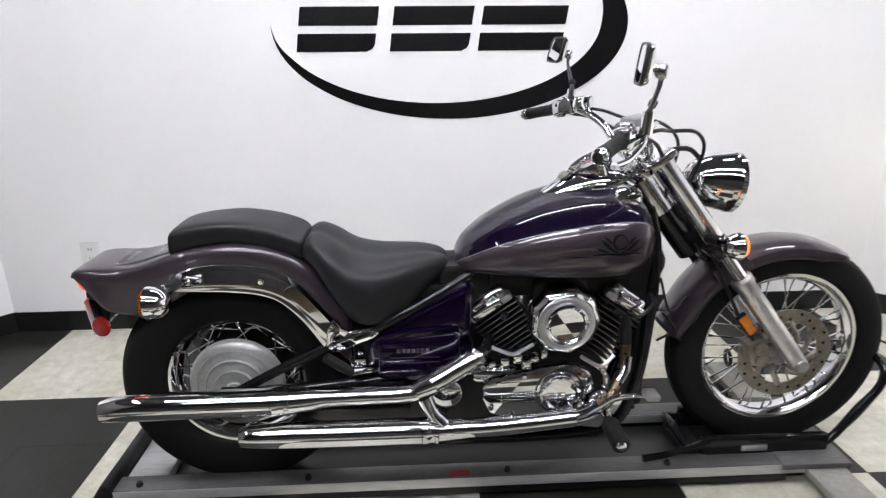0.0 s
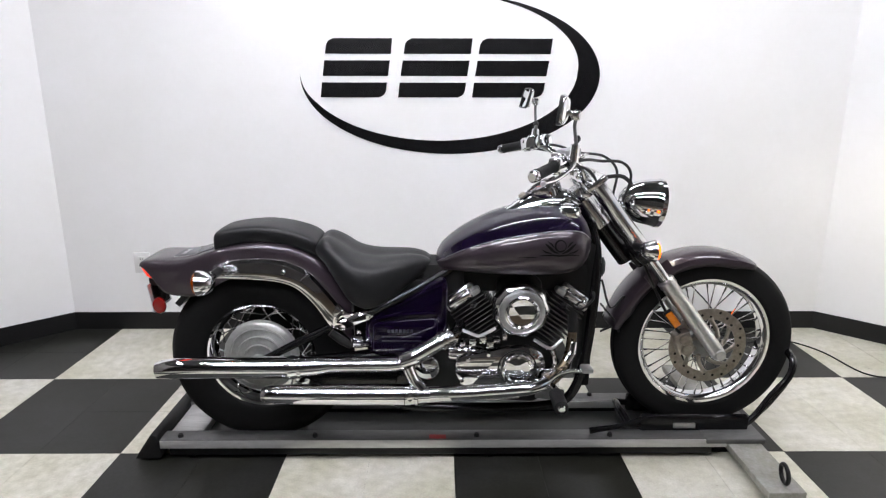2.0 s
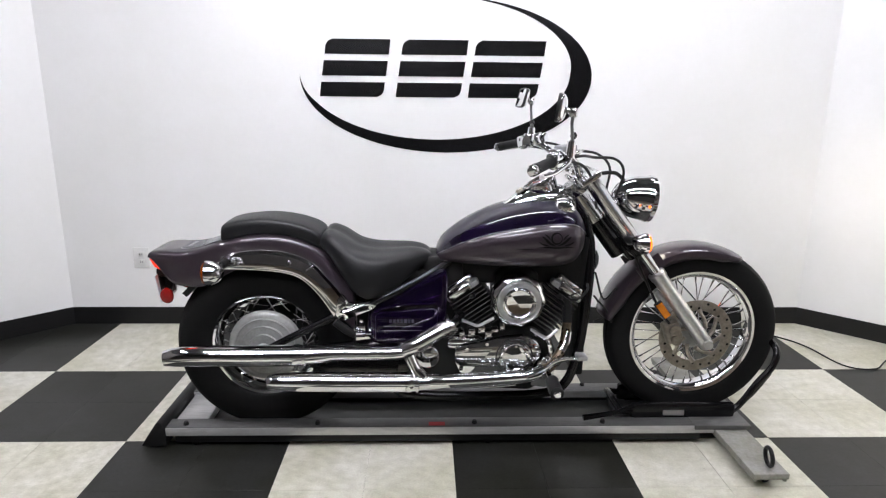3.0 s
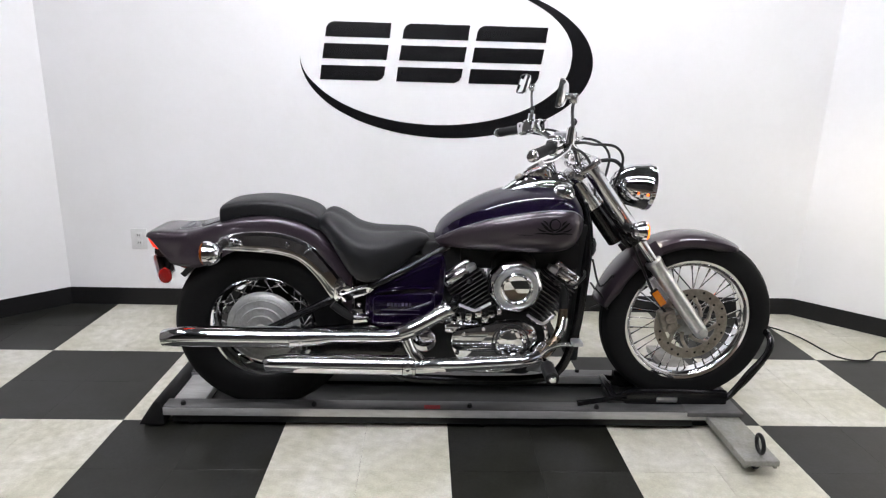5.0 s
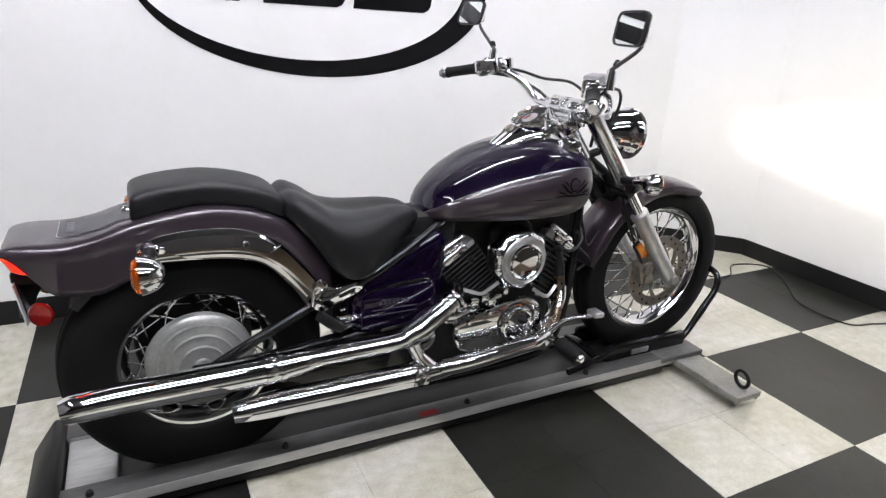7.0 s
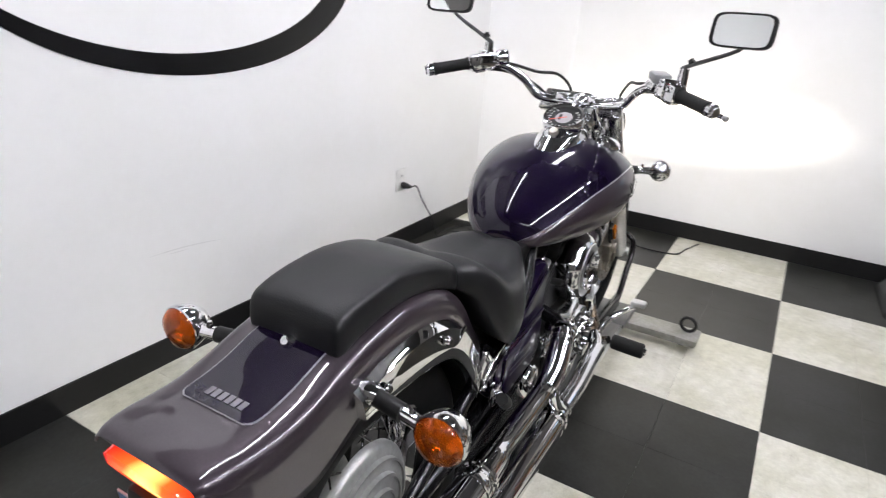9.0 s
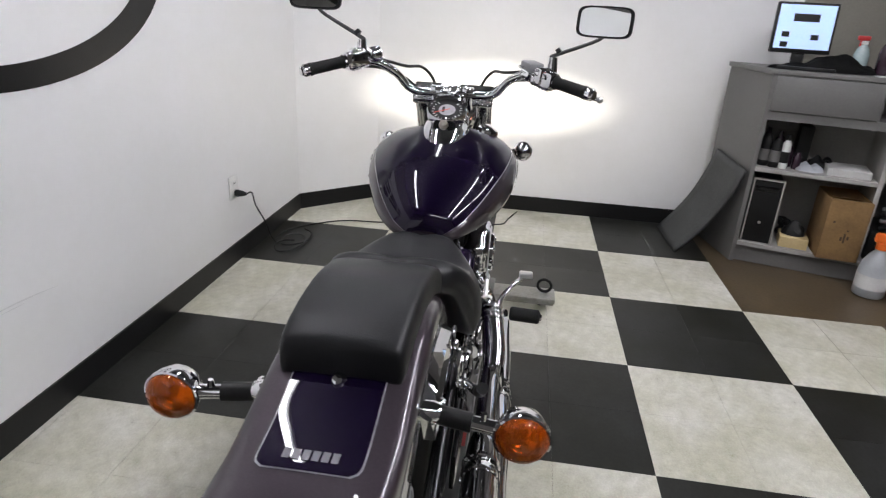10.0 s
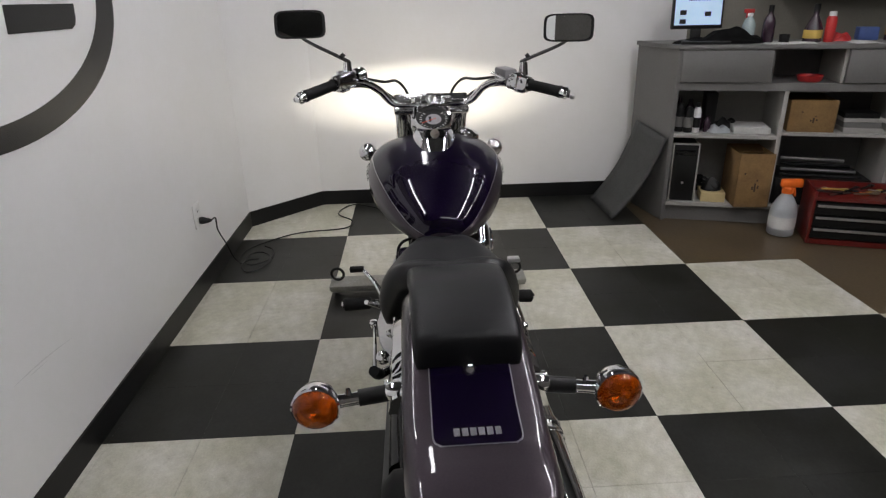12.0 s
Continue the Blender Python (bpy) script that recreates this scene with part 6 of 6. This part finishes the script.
part("toe_kick", cbox(0.021, 1.679, 0.03, 0.045, 0.0, 0.098), M_GREYLAM, counter, smooth=0)
part("shelf", cbox(0.021, 1.679, 0.004, D - 0.016, 0.098, 0.120), M_PALELAM, counter, "pale edged bottom shelf", 0)
part("rail", cbox(0.021, 1.679, 0.002, 0.022, 0.795, 0.838), M_GREYLAM, counter, smooth=0)
part("shelf", cbox(0.021, 1.679, 0.023, D - 0.016, 0.822, 0.838), M_GREYLAM, counter, smooth=0)
part("divider", cbox(0.585, 0.607, 0.004, D - 0.016, 0.121, 0.794), M_PALELAM, counter, "pale shelf divider", 0)
part("divider", cbox(1.17, 1.192, 0.004, D - 0.016, 0.121, 0.794), M_PALELAM, counter, smooth=0)
part("shelf", cbox(0.021, 0.584, 0.006, D - 0.016, 0.520, 0.540), M_PALELAM, counter, "pale shelf", 0)
part("shelf", cbox(0.608, 1.169, 0.006, D - 0.016, 0.545, 0.563), M_PALELAM, counter, "pale shelf", 0)
part("drawer_front", cbox(0.021, 0.492, -0.010, 0.010, 0.842, 1.017, 0.003), M_GREYLAM, counter, "plain grey drawer front")
part("drawer_front", cbox(0.868, 1.40, -0.010, 0.010, 0.842, 1.017, 0.003), M_GREYLAM, counter, "plain grey drawer front")
part("divider", cbox(0.494, 0.508, 0.012, D - 0.016, 0.839, 1.019), M_GREYLAM, counter, smooth=0)
part("divider", cbox(0.852, 0.866, 0.012, D - 0.016, 0.839, 1.019), M_PALELAM, counter, smooth=0)


def thing(name, bm, material, label, category, smooth=40, group=""):
    return tagged(part(name, bm, material, None, "", smooth), label, category, group)


def rest(name, at, label, category, group=""):
    return tagged(empty(name, at), label, category, group)


# monitor with the page on its screen
mon = rest("monitor", cm(0.12, 0.26, 1.045).translation, "black flat monitor with a lit pale page on screen", "monitor")
mt = cm(0.105, 0.24, 1.245, 8) @ pose(0, 0, 0, -6, 0, 0)
part("monitor_case", box(-0.145, 0.145, 0.0, 0.035, -0.125, 0.125, 0.006, mt), M_DARK, mon)
part("screen", box(-0.132, 0.132, -0.0025, -0.0002, -0.105, 0.112, 0.0, mt), M_SCREEN, mon, "lit pale blue screen", 0)
part("screen_picture", box(-0.060, 0.062, -0.0045, -0.003, 0.030, 0.068, 0.0, mt), M_DARK, mon, "dark picture on the page", 0)
for a, b in ((-0.085, -0.035), (0.055, -0.045), (-0.085, -0.085)):
    part("screen_block", box(a - 0.018, a + 0.018, -0.0045, -0.003, b - 0.013, b + 0.013, 0.0, mt), M_DARK, mon, smooth=0)
part("monitor_stand", join(box(-0.03, 0.03, 0.012, 0.03, -0.19, -0.12, 0.004, mt), lathe([(0, 0), (0.10, 0), (0.10, 0.008), (0.03, 0.016), (0, 0.016)], 28, cm(0.12, 0.27, 1.0455))), M_DARK, mon)


def heap(m, sx, sy, h, seed):
    """A low crumpled heap of cloth."""
    n = 22
    rows = []
    for i in range(n + 1):
        row = []
        for j in range(n + 1):
            x, y = -1 + 2 * i / n, -1 + 2 * j / n
            r = math.hypot(x, y)
            z = max(0, 1 - r * r) ** 0.6 * (0.75 + 0.5 * noise.noise((x * 2.2 + seed, y * 2.2, 0)))
            row.append(m @ Vector((x * sx * min(1, 1 / max(r, 0.01) if r > 1 else 1), y * sy * min(1, 1 / max(r, 0.01) if r > 1 else 1), 0.002 + z * h)))
        rows.append(row)
    return loft(rows, closed=False)


thing("cloth_jacket", heap(cm(0.27, 0.12, 1.045), 0.19, 0.10, 0.085, 3.1), M_CLOTH, "crumpled black cloth jacket on the counter top", "jacket", 70)
thing("dark_cloth", heap(cm(0.10, 0.10, 1.045), 0.135, 0.085, 0.032, 5.6), M_CLOTH, "flat black cloth spread on the counter end", "cloth", 70)
thing("keyboard", box(-0.16, 0.10, -0.06, 0.06, 0.0, 0.018, 0.005, cm(0.17, 0.075, 1.0455, -3)), M_DARK, "black keyboard under the monitor", "keyboard")


def bottle(name, s, d, z, profile, mat, label, cap_profile=None, cap_mat=None, label_band=None, group=""):
    m = cm(s, d, z)
    e = rest(name, m.translation, label, "bottle", group)
    part("bottle_body", lathe(profile, 22, m), mat, e)
    if cap_profile:
        part("bottle_cap", lathe(cap_profile, 16, m), cap_mat, e)
    if label_band:
        r, a, b, lm = label_band
        part("bottle_label", lathe([(r, a), (r + 0.0006, a), (r + 0.0006, b), (r, b)], 22, m), lm, e)
    return e


M_YELLOW = surface("yellow_label", (0.6, 0.42, 0.10), rough=0.5)
M_BLUEP = surface("blue_label", (0.05, 0.09, 0.25), rough=0.5)
tall = [(0, 0), (0.030, 0), (0.033, 0.004), (0.033, 0.10), (0.028, 0.125), (0.012, 0.155), (0.012, 0.175), (0, 0.175)]
bottle("dark_bottle", 0.478, 0.15, 1.0455, tall, M_BROWNGLASS, "dark purple polish bottle on the counter", [(0.013, 0.165), (0.014, 0.166), (0.014, 0.198), (0, 0.20)], M_DARK)
bottle("dark_bottle", 0.715, 0.17, 1.0455, [(0, 0), (0.045, 0), (0.048, 0.005), (0.046, 0.07), (0.030, 0.11), (0.014, 0.14), (0.014, 0.17), (0, 0.17)], M_BROWNGLASS, "squat dark bottle with a yellow label", [(0.015, 0.16), (0.016, 0.16), (0.016, 0.20), (0, 0.20)], M_DARK, (0.0475, 0.02, 0.065, M_YELLOW))
bottle("red_can", 0.80, 0.17, 1.0455, [(0, 0), (0.026, 0), (0.027, 0.003), (0.027, 0.12), (0.020, 0.135), (0, 0.136)], M_REDP, "red spray can on the counter", [(0.018, 0.13), (0.019, 0.131), (0.019, 0.158), (0, 0.16)], M_PLATE)
bottle("clear_sprayer", 0.385, 0.21, 1.0455, [(0, 0), (0.034, 0), (0.036, 0.005), (0.036, 0.09), (0.026, 0.12), (0.013, 0.14), (0, 0.14)], M_TEALP, "clear spray bottle with red trigger head", [(0.014, 0.138), (0.016, 0.14), (0.016, 0.155), (0, 0.156)], M_PLATE)
thing("spray_trigger", join(box(-0.035, 0.02, -0.009, 0.009, 0.0, 0.022, 0.004, cm(0.385, 0.21, 1.203)), box(-0.022, -0.014, -0.006, 0.006, -0.03, 0.002, 0.002, cm(0.385, 0.21, 1.203))), M_REDP, "red spray trigger on the clear bottle", "trigger")
thing("black_cup", lathe([(0, 0), (0.024, 0), (0.026, 0.003), (0.028, 0.045), (0.025, 0.045), (0.023, 0.006), (0, 0.006)], 20, cm(0.56, 0.12, 1.0455)), M_DARK, "small black cup on the counter", "cup")
thing("paper_sheet", join(box(-0.11, 0.11, -0.08, 0.08, 0.0, 0.002, 0.0, cm(0.55, 0.085, 1.0452, 5)), box(-0.10, 0.11, -0.07, 0.075, 0.0, 0.0015, 0.0, cm(0.60, 0.08, 1.0476, -9))), M_PAPER, "loose white papers on the counter edge", "paper", 0)
thing("open_folder", join(box(-0.14, 0.0, -0.10, 0.10, 0.0, 0.003, 0.0, cm(0.98, 0.12, 1.048) @ pose(0, 0, 0, 0, -4, 0)), box(0.0, 0.14, -0.10, 0.10, 0.0, 0.003, 0.0, cm(0.98, 0.12, 1.048) @ pose(0, 0, 0, 0, 6, 0))), M_PAPER, "open white folder on the counter", "folder", 0)
thing("red_rag", heap(cm(0.87, 0.22, 1.045), 0.06, 0.05, 0.05, 7.7), M_REDP, "crumpled red shop rag", "rag", 70)
thing("small_box", cbox(0.98, 1.08, 0.26, 0.33, 1.0455, 1.115, 0.003), M_BLUEP, "small blue carton on the counter", "box")

bottle("brown_bottle", 1.13, 0.24, 1.0455, [(0, 0), (0.028, 0), (0.030, 0.004), (0.030, 0.13), (0.014, 0.18), (0.012, 0.24), (0, 0.24)], M_BROWNGLASS, "tall brown bottle on the counter", None, None, (0.0305, 0.03, 0.10, M_CARD))
speaker = rest("desk_speaker", cm(1.29, 0.22, 1.0455).translation, "black desk loudspeaker on the counter", "loudspeaker")
part("speaker_box", cbox(1.23, 1.35, 0.16, 0.28, 1.0455, 1.29, 0.006), M_DARK, speaker)
part("speaker_cone", lathe([(0.045, 0.0), (0.047, 0.004), (0.040, 0.004), (0.012, -0.003), (0, -0.002)], 24, cm(1.29, 0.159, 1.13) @ pose(0, 0, 0, 90, 0, 0)), M_CLOTH, speaker, "round black cone")

# in the cubby and on the shelves
thing("parts_pouch", heap(cm(0.34, 0.22, 0.5405), 0.075, 0.06, 0.07, 4.2), M_DARK, "dark crumpled pouch on the shelf", "pouch", 70)
thing("tangled_cables", join(*[tube([cm(0.255 + 0.035 * math.cos(2.1 * k + q), 0.22 + 0.05 * math.sin(1.7 * k + q), 0.135 + 0.03 * (k % 4)).translation for k in range(9)], 0.006, 6, 4) for q in (0.0, 1.3, 2.6)]), M_DARK, "tangle of black cables on the bottom shelf", "cables")
thing("storage_box", cbox(1.20, 1.40, 0.06, 0.30, 0.1205, 0.40, 0.006), M_GREYLAM, "dull grey storage box on the shelf", "box")
thing("red_tray", lathe([(0, 0), (0.052, 0), (0.060, 0.006), (0.068, 0.035), (0.066, 0.036), (0.056, 0.010), (0, 0.008)], 26, cm(0.72, 0.09, 0.8382)), M_REDP, "shallow red plastic tray", "tray")
for s, d, h, lab in ((0.055, 0.10, 0.17, "dark spray can on the shelf"), (0.105, 0.08, 0.15, "black oil can on the shelf")):
    bottle("shop_can", s, d, 0.5405, [(0, 0), (0.026, 0), (0.027, 0.003), (0.027, h - 0.03), (0.019, h - 0.01), (0.010, h), (0, h)], M_DARK, lab, None, None, (0.0275, 0.03, 0.09, M_GREYLAM), "shelf cans")
bottle("shop_can", 0.150, 0.075, 0.5405, [(0, 0), (0.021, 0), (0.022, 0.003), (0.022, 0.13), (0.012, 0.15), (0, 0.15)], M_PLATE, "white cleaner bottle on the shelf", [(0.011, 0.148), (0.012, 0.148), (0.012, 0.175), (0, 0.176)], M_DARK, (0.0225, 0.03, 0.09, M_DARK), "shelf cans")
for s, d, h, r in ((0.060, 0.20, 0.19, 0.024), (0.120, 0.18, 0.18, 0.026), (0.175, 0.15, 0.12, 0.022), (0.215, 0.10, 0.09, 0.020)):
    bottle("shop_can", s, d, 0.5405, [(0, 0), (r, 0), (r + 0.001, 0.003), (r + 0.001, h * 0.72), (0.012, h * 0.86), (0.010, h), (0, h)], M_BROWNGLASS, "dark workshop bottle at the back of the shelf", None, None, None, "shelf cans")
thing("black_case", cbox(0.205, 0.27, 0.16, 0.30, 0.5405, 0.76, 0.006), M_DARK, "black plastic case standing on the shelf", "case")
thing("clear_bag", heap(cm(0.28, 0.10, 0.5405), 0.07, 0.06, 0.05, 1.3), M_MILK, "crumpled clear bag of small parts", "bag", 70)
thing("paper_stack", cbox(0.36, 0.56, 0.05, 0.25, 0.5405, 0.578, 0.003), M_PAPER, "stack of white papers on the shelf", "paper stack")
pc_case = rest("computer_case", cm(0.11, 0.18, 0.1205).translation, "black computer case with a pale edge on the bottom shelf", "computer")
part("case_body", cbox(0.038, 0.180, 0.036, 0.34, 0.1205, 0.470, 0.004), M_DARK, pc_case)
part("case_trim", join(cbox(0.032, 0.040, 0.026, 0.06, 0.1205, 0.478, 0.002), cbox(0.178, 0.186, 0.026, 0.06, 0.1205, 0.478, 0.002), cbox(0.0405, 0.1775, 0.026, 0.06, 0.471, 0.478, 0.002)), M_PALELAM, pc_case, "pale plastic edge trim")
part("case_button", lathe([(0, 0.004), (0.007, 0.003), (0.008, 0), (0, 0)], 12, cm(0.108, 0.036, 0.235) @ pose(0, 0, 0, 90, 0, 0)), M_ALU, pc_case)
part("disc_drive", cbox(0.050, 0.166, 0.033, 0.0355, 0.405, 0.440, 0.001), M_FRAME, pc_case)

thing("yellow_carton", cbox(0.225, 0.365, 0.03, 0.18, 0.1205, 0.180, 0.003), surface("manila_card", (0.55, 0.43, 0.22), rough=0.7), "low yellowish carton on the bottom shelf", "box")
thing("black_parts", heap(cm(0.29, 0.11, 0.180), 0.06, 0.055, 0.075, 9.4), M_DARK, "black parts lying on the carton", "parts", 70)


M_INK = surface("faded_brown_ink", (0.07, 0.042, 0.02), rough=0.8)


def carton(s0, s1, d0, d1, z0, z1, turn, label):
    m = cm((s0 + s1) / 2, (d0 + d1) / 2, z0, turn)
    w, d, h = (s1 - s0) / 2, (d1 - d0) / 2, z1 - z0
    e = rest("cardboard_box", m.translation, label, "cardboard box", "cardboard boxes")
    part("carton_body", join(box(-w, w, -d, -d + 0.005, 0, h, 0.001, m), box(-w, w, d - 0.005, d, 0, h, 0.001, m), box(-w, -w + 0.005, -d, d, 0.001, h - 0.001, 0.001, m), box(w - 0.005, w, -d, d, 0.001, h - 0.001, 0.001, m), box(-w + 0.004, w - 0.004, -d + 0.004, d - 0.004, 0.002, 0.006, 0, m)), M_CARD, e)
    part("flap", box(-w + 0.002, w - 0.002, 0, d * 0.9, 0, 0.004, 0, m @ pose(0, -d, h, -12, 0, 0)), M_CARD, e, smooth=0)
    part("flap", box(-w + 0.002, w - 0.002, -d * 0.8, 0, 0, 0.004, 0, m @ pose(0, d, h, 14, 0, 0)), M_CARD, e, smooth=0)
    part("printed_mark", join(*[box(-0.012 + dx, -0.002 + dx, -d - 0.0012, -d - 0.0004, h * a, h * b, 0, m) for dx, a, b in ((0.0, 0.34, 0.40), (0.014, 0.30, 0.46), (0.030, 0.36, 0.42), (-0.050, 0.62, 0.66), (0.022, 0.50, 0.53))]), M_INK, e, "faded brown printed marks", 0)
    return e


carton(0.385, 0.578, -0.04, 0.24, 0.1205, 0.440, 6, "brown cardboard box jutting out of the bottom shelf")
carton(0.635, 0.88, 0.03, 0.30, 0.5635, 0.740, 0, "brown cardboard box on the upper shelf")
# binder covers are toned down to carry the shade of this bay
for k, (w, h) in enumerate(((0.20, 0.025), (0.19, 0.03), (0.21, 0.02), (0.18, 0.028))):
    z0 = 0.5635 + sum(((0.025, 0.03, 0.02, 0.028)[:k])) + 0.0006 * k
    thing("binder", cbox(0.93, 0.93 + w, 0.04 + 0.008 * k, 0.26, z0, z0 + h, 0.002), (M_PALELAM, M_GREYLAM, M_PALELAM, M_DARK)[k], "flat binder in a stack on the shelf", "binder", group="stacked binders")

# jug, tool chest and parts in front of the counter
jm = cm(0.655, -0.13, 0.0)
jug = rest("spray_jug", jm.translation, "milky plastic jug with orange sprayer on the floor", "jug")
part("jug_body", lathe([(0, 0), (0.066, 0), (0.072, 0.008), (0.072, 0.13), (0.066, 0.17), (0.046, 0.21), (0.028, 0.235), (0.026, 0.26), (0, 0.26)], 28, jm), M_MILK, jug)
part("jug_label", lathe([(0.0725, 0.045), (0.0732, 0.045), (0.0732, 0.115), (0.0725, 0.115)], 28, jm), M_PLATE, jug, "white paper label")
part("sprayer_head", join(lathe([(0.027, 0.245), (0.030, 0.247), (0.030, 0.275), (0.018, 0.285), (0, 0.285)], 18, jm), box(-0.075, 0.045, -0.017, 0.017, 0.280, 0.330, 0.012, jm @ pose(0.03, 0, 0, 0, 0, 8)), box(0.035, 0.050, -0.010, 0.010, 0.225, 0.290, 0.005, jm @ pose(0.045, 0, 0, 0, -12, 8))), M_ORANGE, jug, "bright orange trigger sprayer")

tm = cm(1.01, -0.16, 0.0, -4)
chest = rest("tool_chest", tm.translation, "red metal tool chest with steel-edged drawers on the floor", "tool chest")
part("chest_body", join(box(-0.25, -0.235, -0.13, 0.13, 0.0, 0.30, 0.003, tm), box(0.235, 0.25, -0.13, 0.13, 0.0, 0.30, 0.003, tm), box(-0.234, 0.234, 0.115, 0.13, 0.0, 0.299, 0.0, tm), box(-0.234, 0.234, -0.13, 0.114, 0.0, 0.03, 0.0, tm), box(-0.234, 0.234, -0.11, 0.114, 0.245, 0.262, 0.0, tm)), M_REDBOX, chest)
for k in range(3):
    z0 = 0.036 + 0.068 * k
    part("drawer", box(-0.232, 0.232, -0.133, 0.10, z0, z0 + 0.060, 0.003, tm), M_DARK, chest, "dark drawer front")
    part("drawer_pull", box(-0.225, 0.225, -0.142, -0.1335, z0 + 0.044, z0 + 0.058, 0.002, tm), M_ALU, chest, "steel drawer pull strip")
for k in range(14):
    a = random.uniform(-60, 60)
    mt2 = tm @ pose(-0.20 + 0.030 * k, random.uniform(-0.07, 0.06), 0.263 + 0.011 * (k % 3), 0, 0, a)
    thing("hand_tool", join(box(-0.055, 0.055, -0.006, 0.006, 0, 0.009, 0.002, mt2), box(0.045, 0.075, -0.013, 0.013, 0, 0.010, 0.003, mt2)), (M_STEEL, M_DARK, M_YELLOW, M_STEEL, M_DARK, M_DARK, M_ORANGE)[k % 7], "hand tool lying in the open tool chest", "tool", group="hand tools")
for k in range(4):
    a = cm(0.66 + 0.01 * k, 0.08 + 0.05 * k, 0.30 + 0.022 * k)
    thing("metal_tube", rod(a.translation, cm(1.10 - 0.02 * k, 0.10 + 0.045 * k, 0.285 + 0.022 * k).translation, 0.010, 12), M_ALU if k % 2 else M_DARK, "long metal tube lying on the lower shelf", "tube", group="metal tubes")
thing("parts_bin", cbox(0.63, 1.14, 0.05, 0.36, 0.1205, 0.285, 0.006), M_DARK, "black open parts bin on the bottom shelf", "bin")
thing("wall_cabinet", box(FRONT_X - 0.30, FRONT_X - 0.002, -3.4, -2.15, 1.35, 2.1, 0.004), M_GREYLAM, "grey wall cabinet above the counter", "cabinet")

# bent rubber mat leaning on the counter's end
P0, P1 = Vector((3.16, -1.045, 0.004)), Vector((3.60, -1.03, 0.004))
Q0, Q1 = Vector((3.118, -1.318, 0.515)), Vector((3.46, -1.255, 0.560))
rows = []
for k in range(15):
    f = k / 14
    sag = math.sin(math.pi * f) * 0.035
    a, b = P0.lerp(Q0, f), P1.lerp(Q1, f)
    rows.append([a.lerp(b, j / 8) + Vector((0, -0.9 * sag, -0.6 * sag)) for j in range(9)])
mat = thing("rubber_mat", loft(rows, closed=False), M_MAT, "bent dark grey rubber mat leaning on the counter", "mat", 60)
thicken(mat, 0.016, 1.0)

# ---- floor tiles, each a foot square ----
T = S / 2
for material, parity in ((M_WTILE, 0), (M_DTILE, 1)):
    g = 0.0004 if parity == 0 else 0.0001
    proto = finish(box(-T / 2 + g, T / 2 - g, -T / 2 + g, T / 2 - g, -0.004, 0.0, 0.0003 + g, segments=1), 0)
    tile_mesh = mesh_of("floor_tile", proto, material)
    for i in range(-5, 13):
        for j in range(-10, 5):
            x, y = (i + 0.5) * T, (j + 0.5) * T
            if (min(i, 11) // 2 + min(j, 3) // 2) % 2 != parity:
                continue
            if y < (-1.22 if x > 2.44 else -1.83 if x > 1.83 else -2.44 if x > 1.22 else -3.05):
                continue
            if x - y < -2.3 or x + y > 4.75 or x < -1.5:
                continue
            tile = new("floor_tile", tile_mesh)
            tile.location = (x, y, random.uniform(-0.0001, 0.0001))
            if i == 12:
                tile.scale.x, tile.location.x = 0.105, 3.6576 + 0.016
            if j == 4:
                tile.scale.y, tile.location.y = 0.08, 1.2192 + 0.0122
            tile.parent = slab
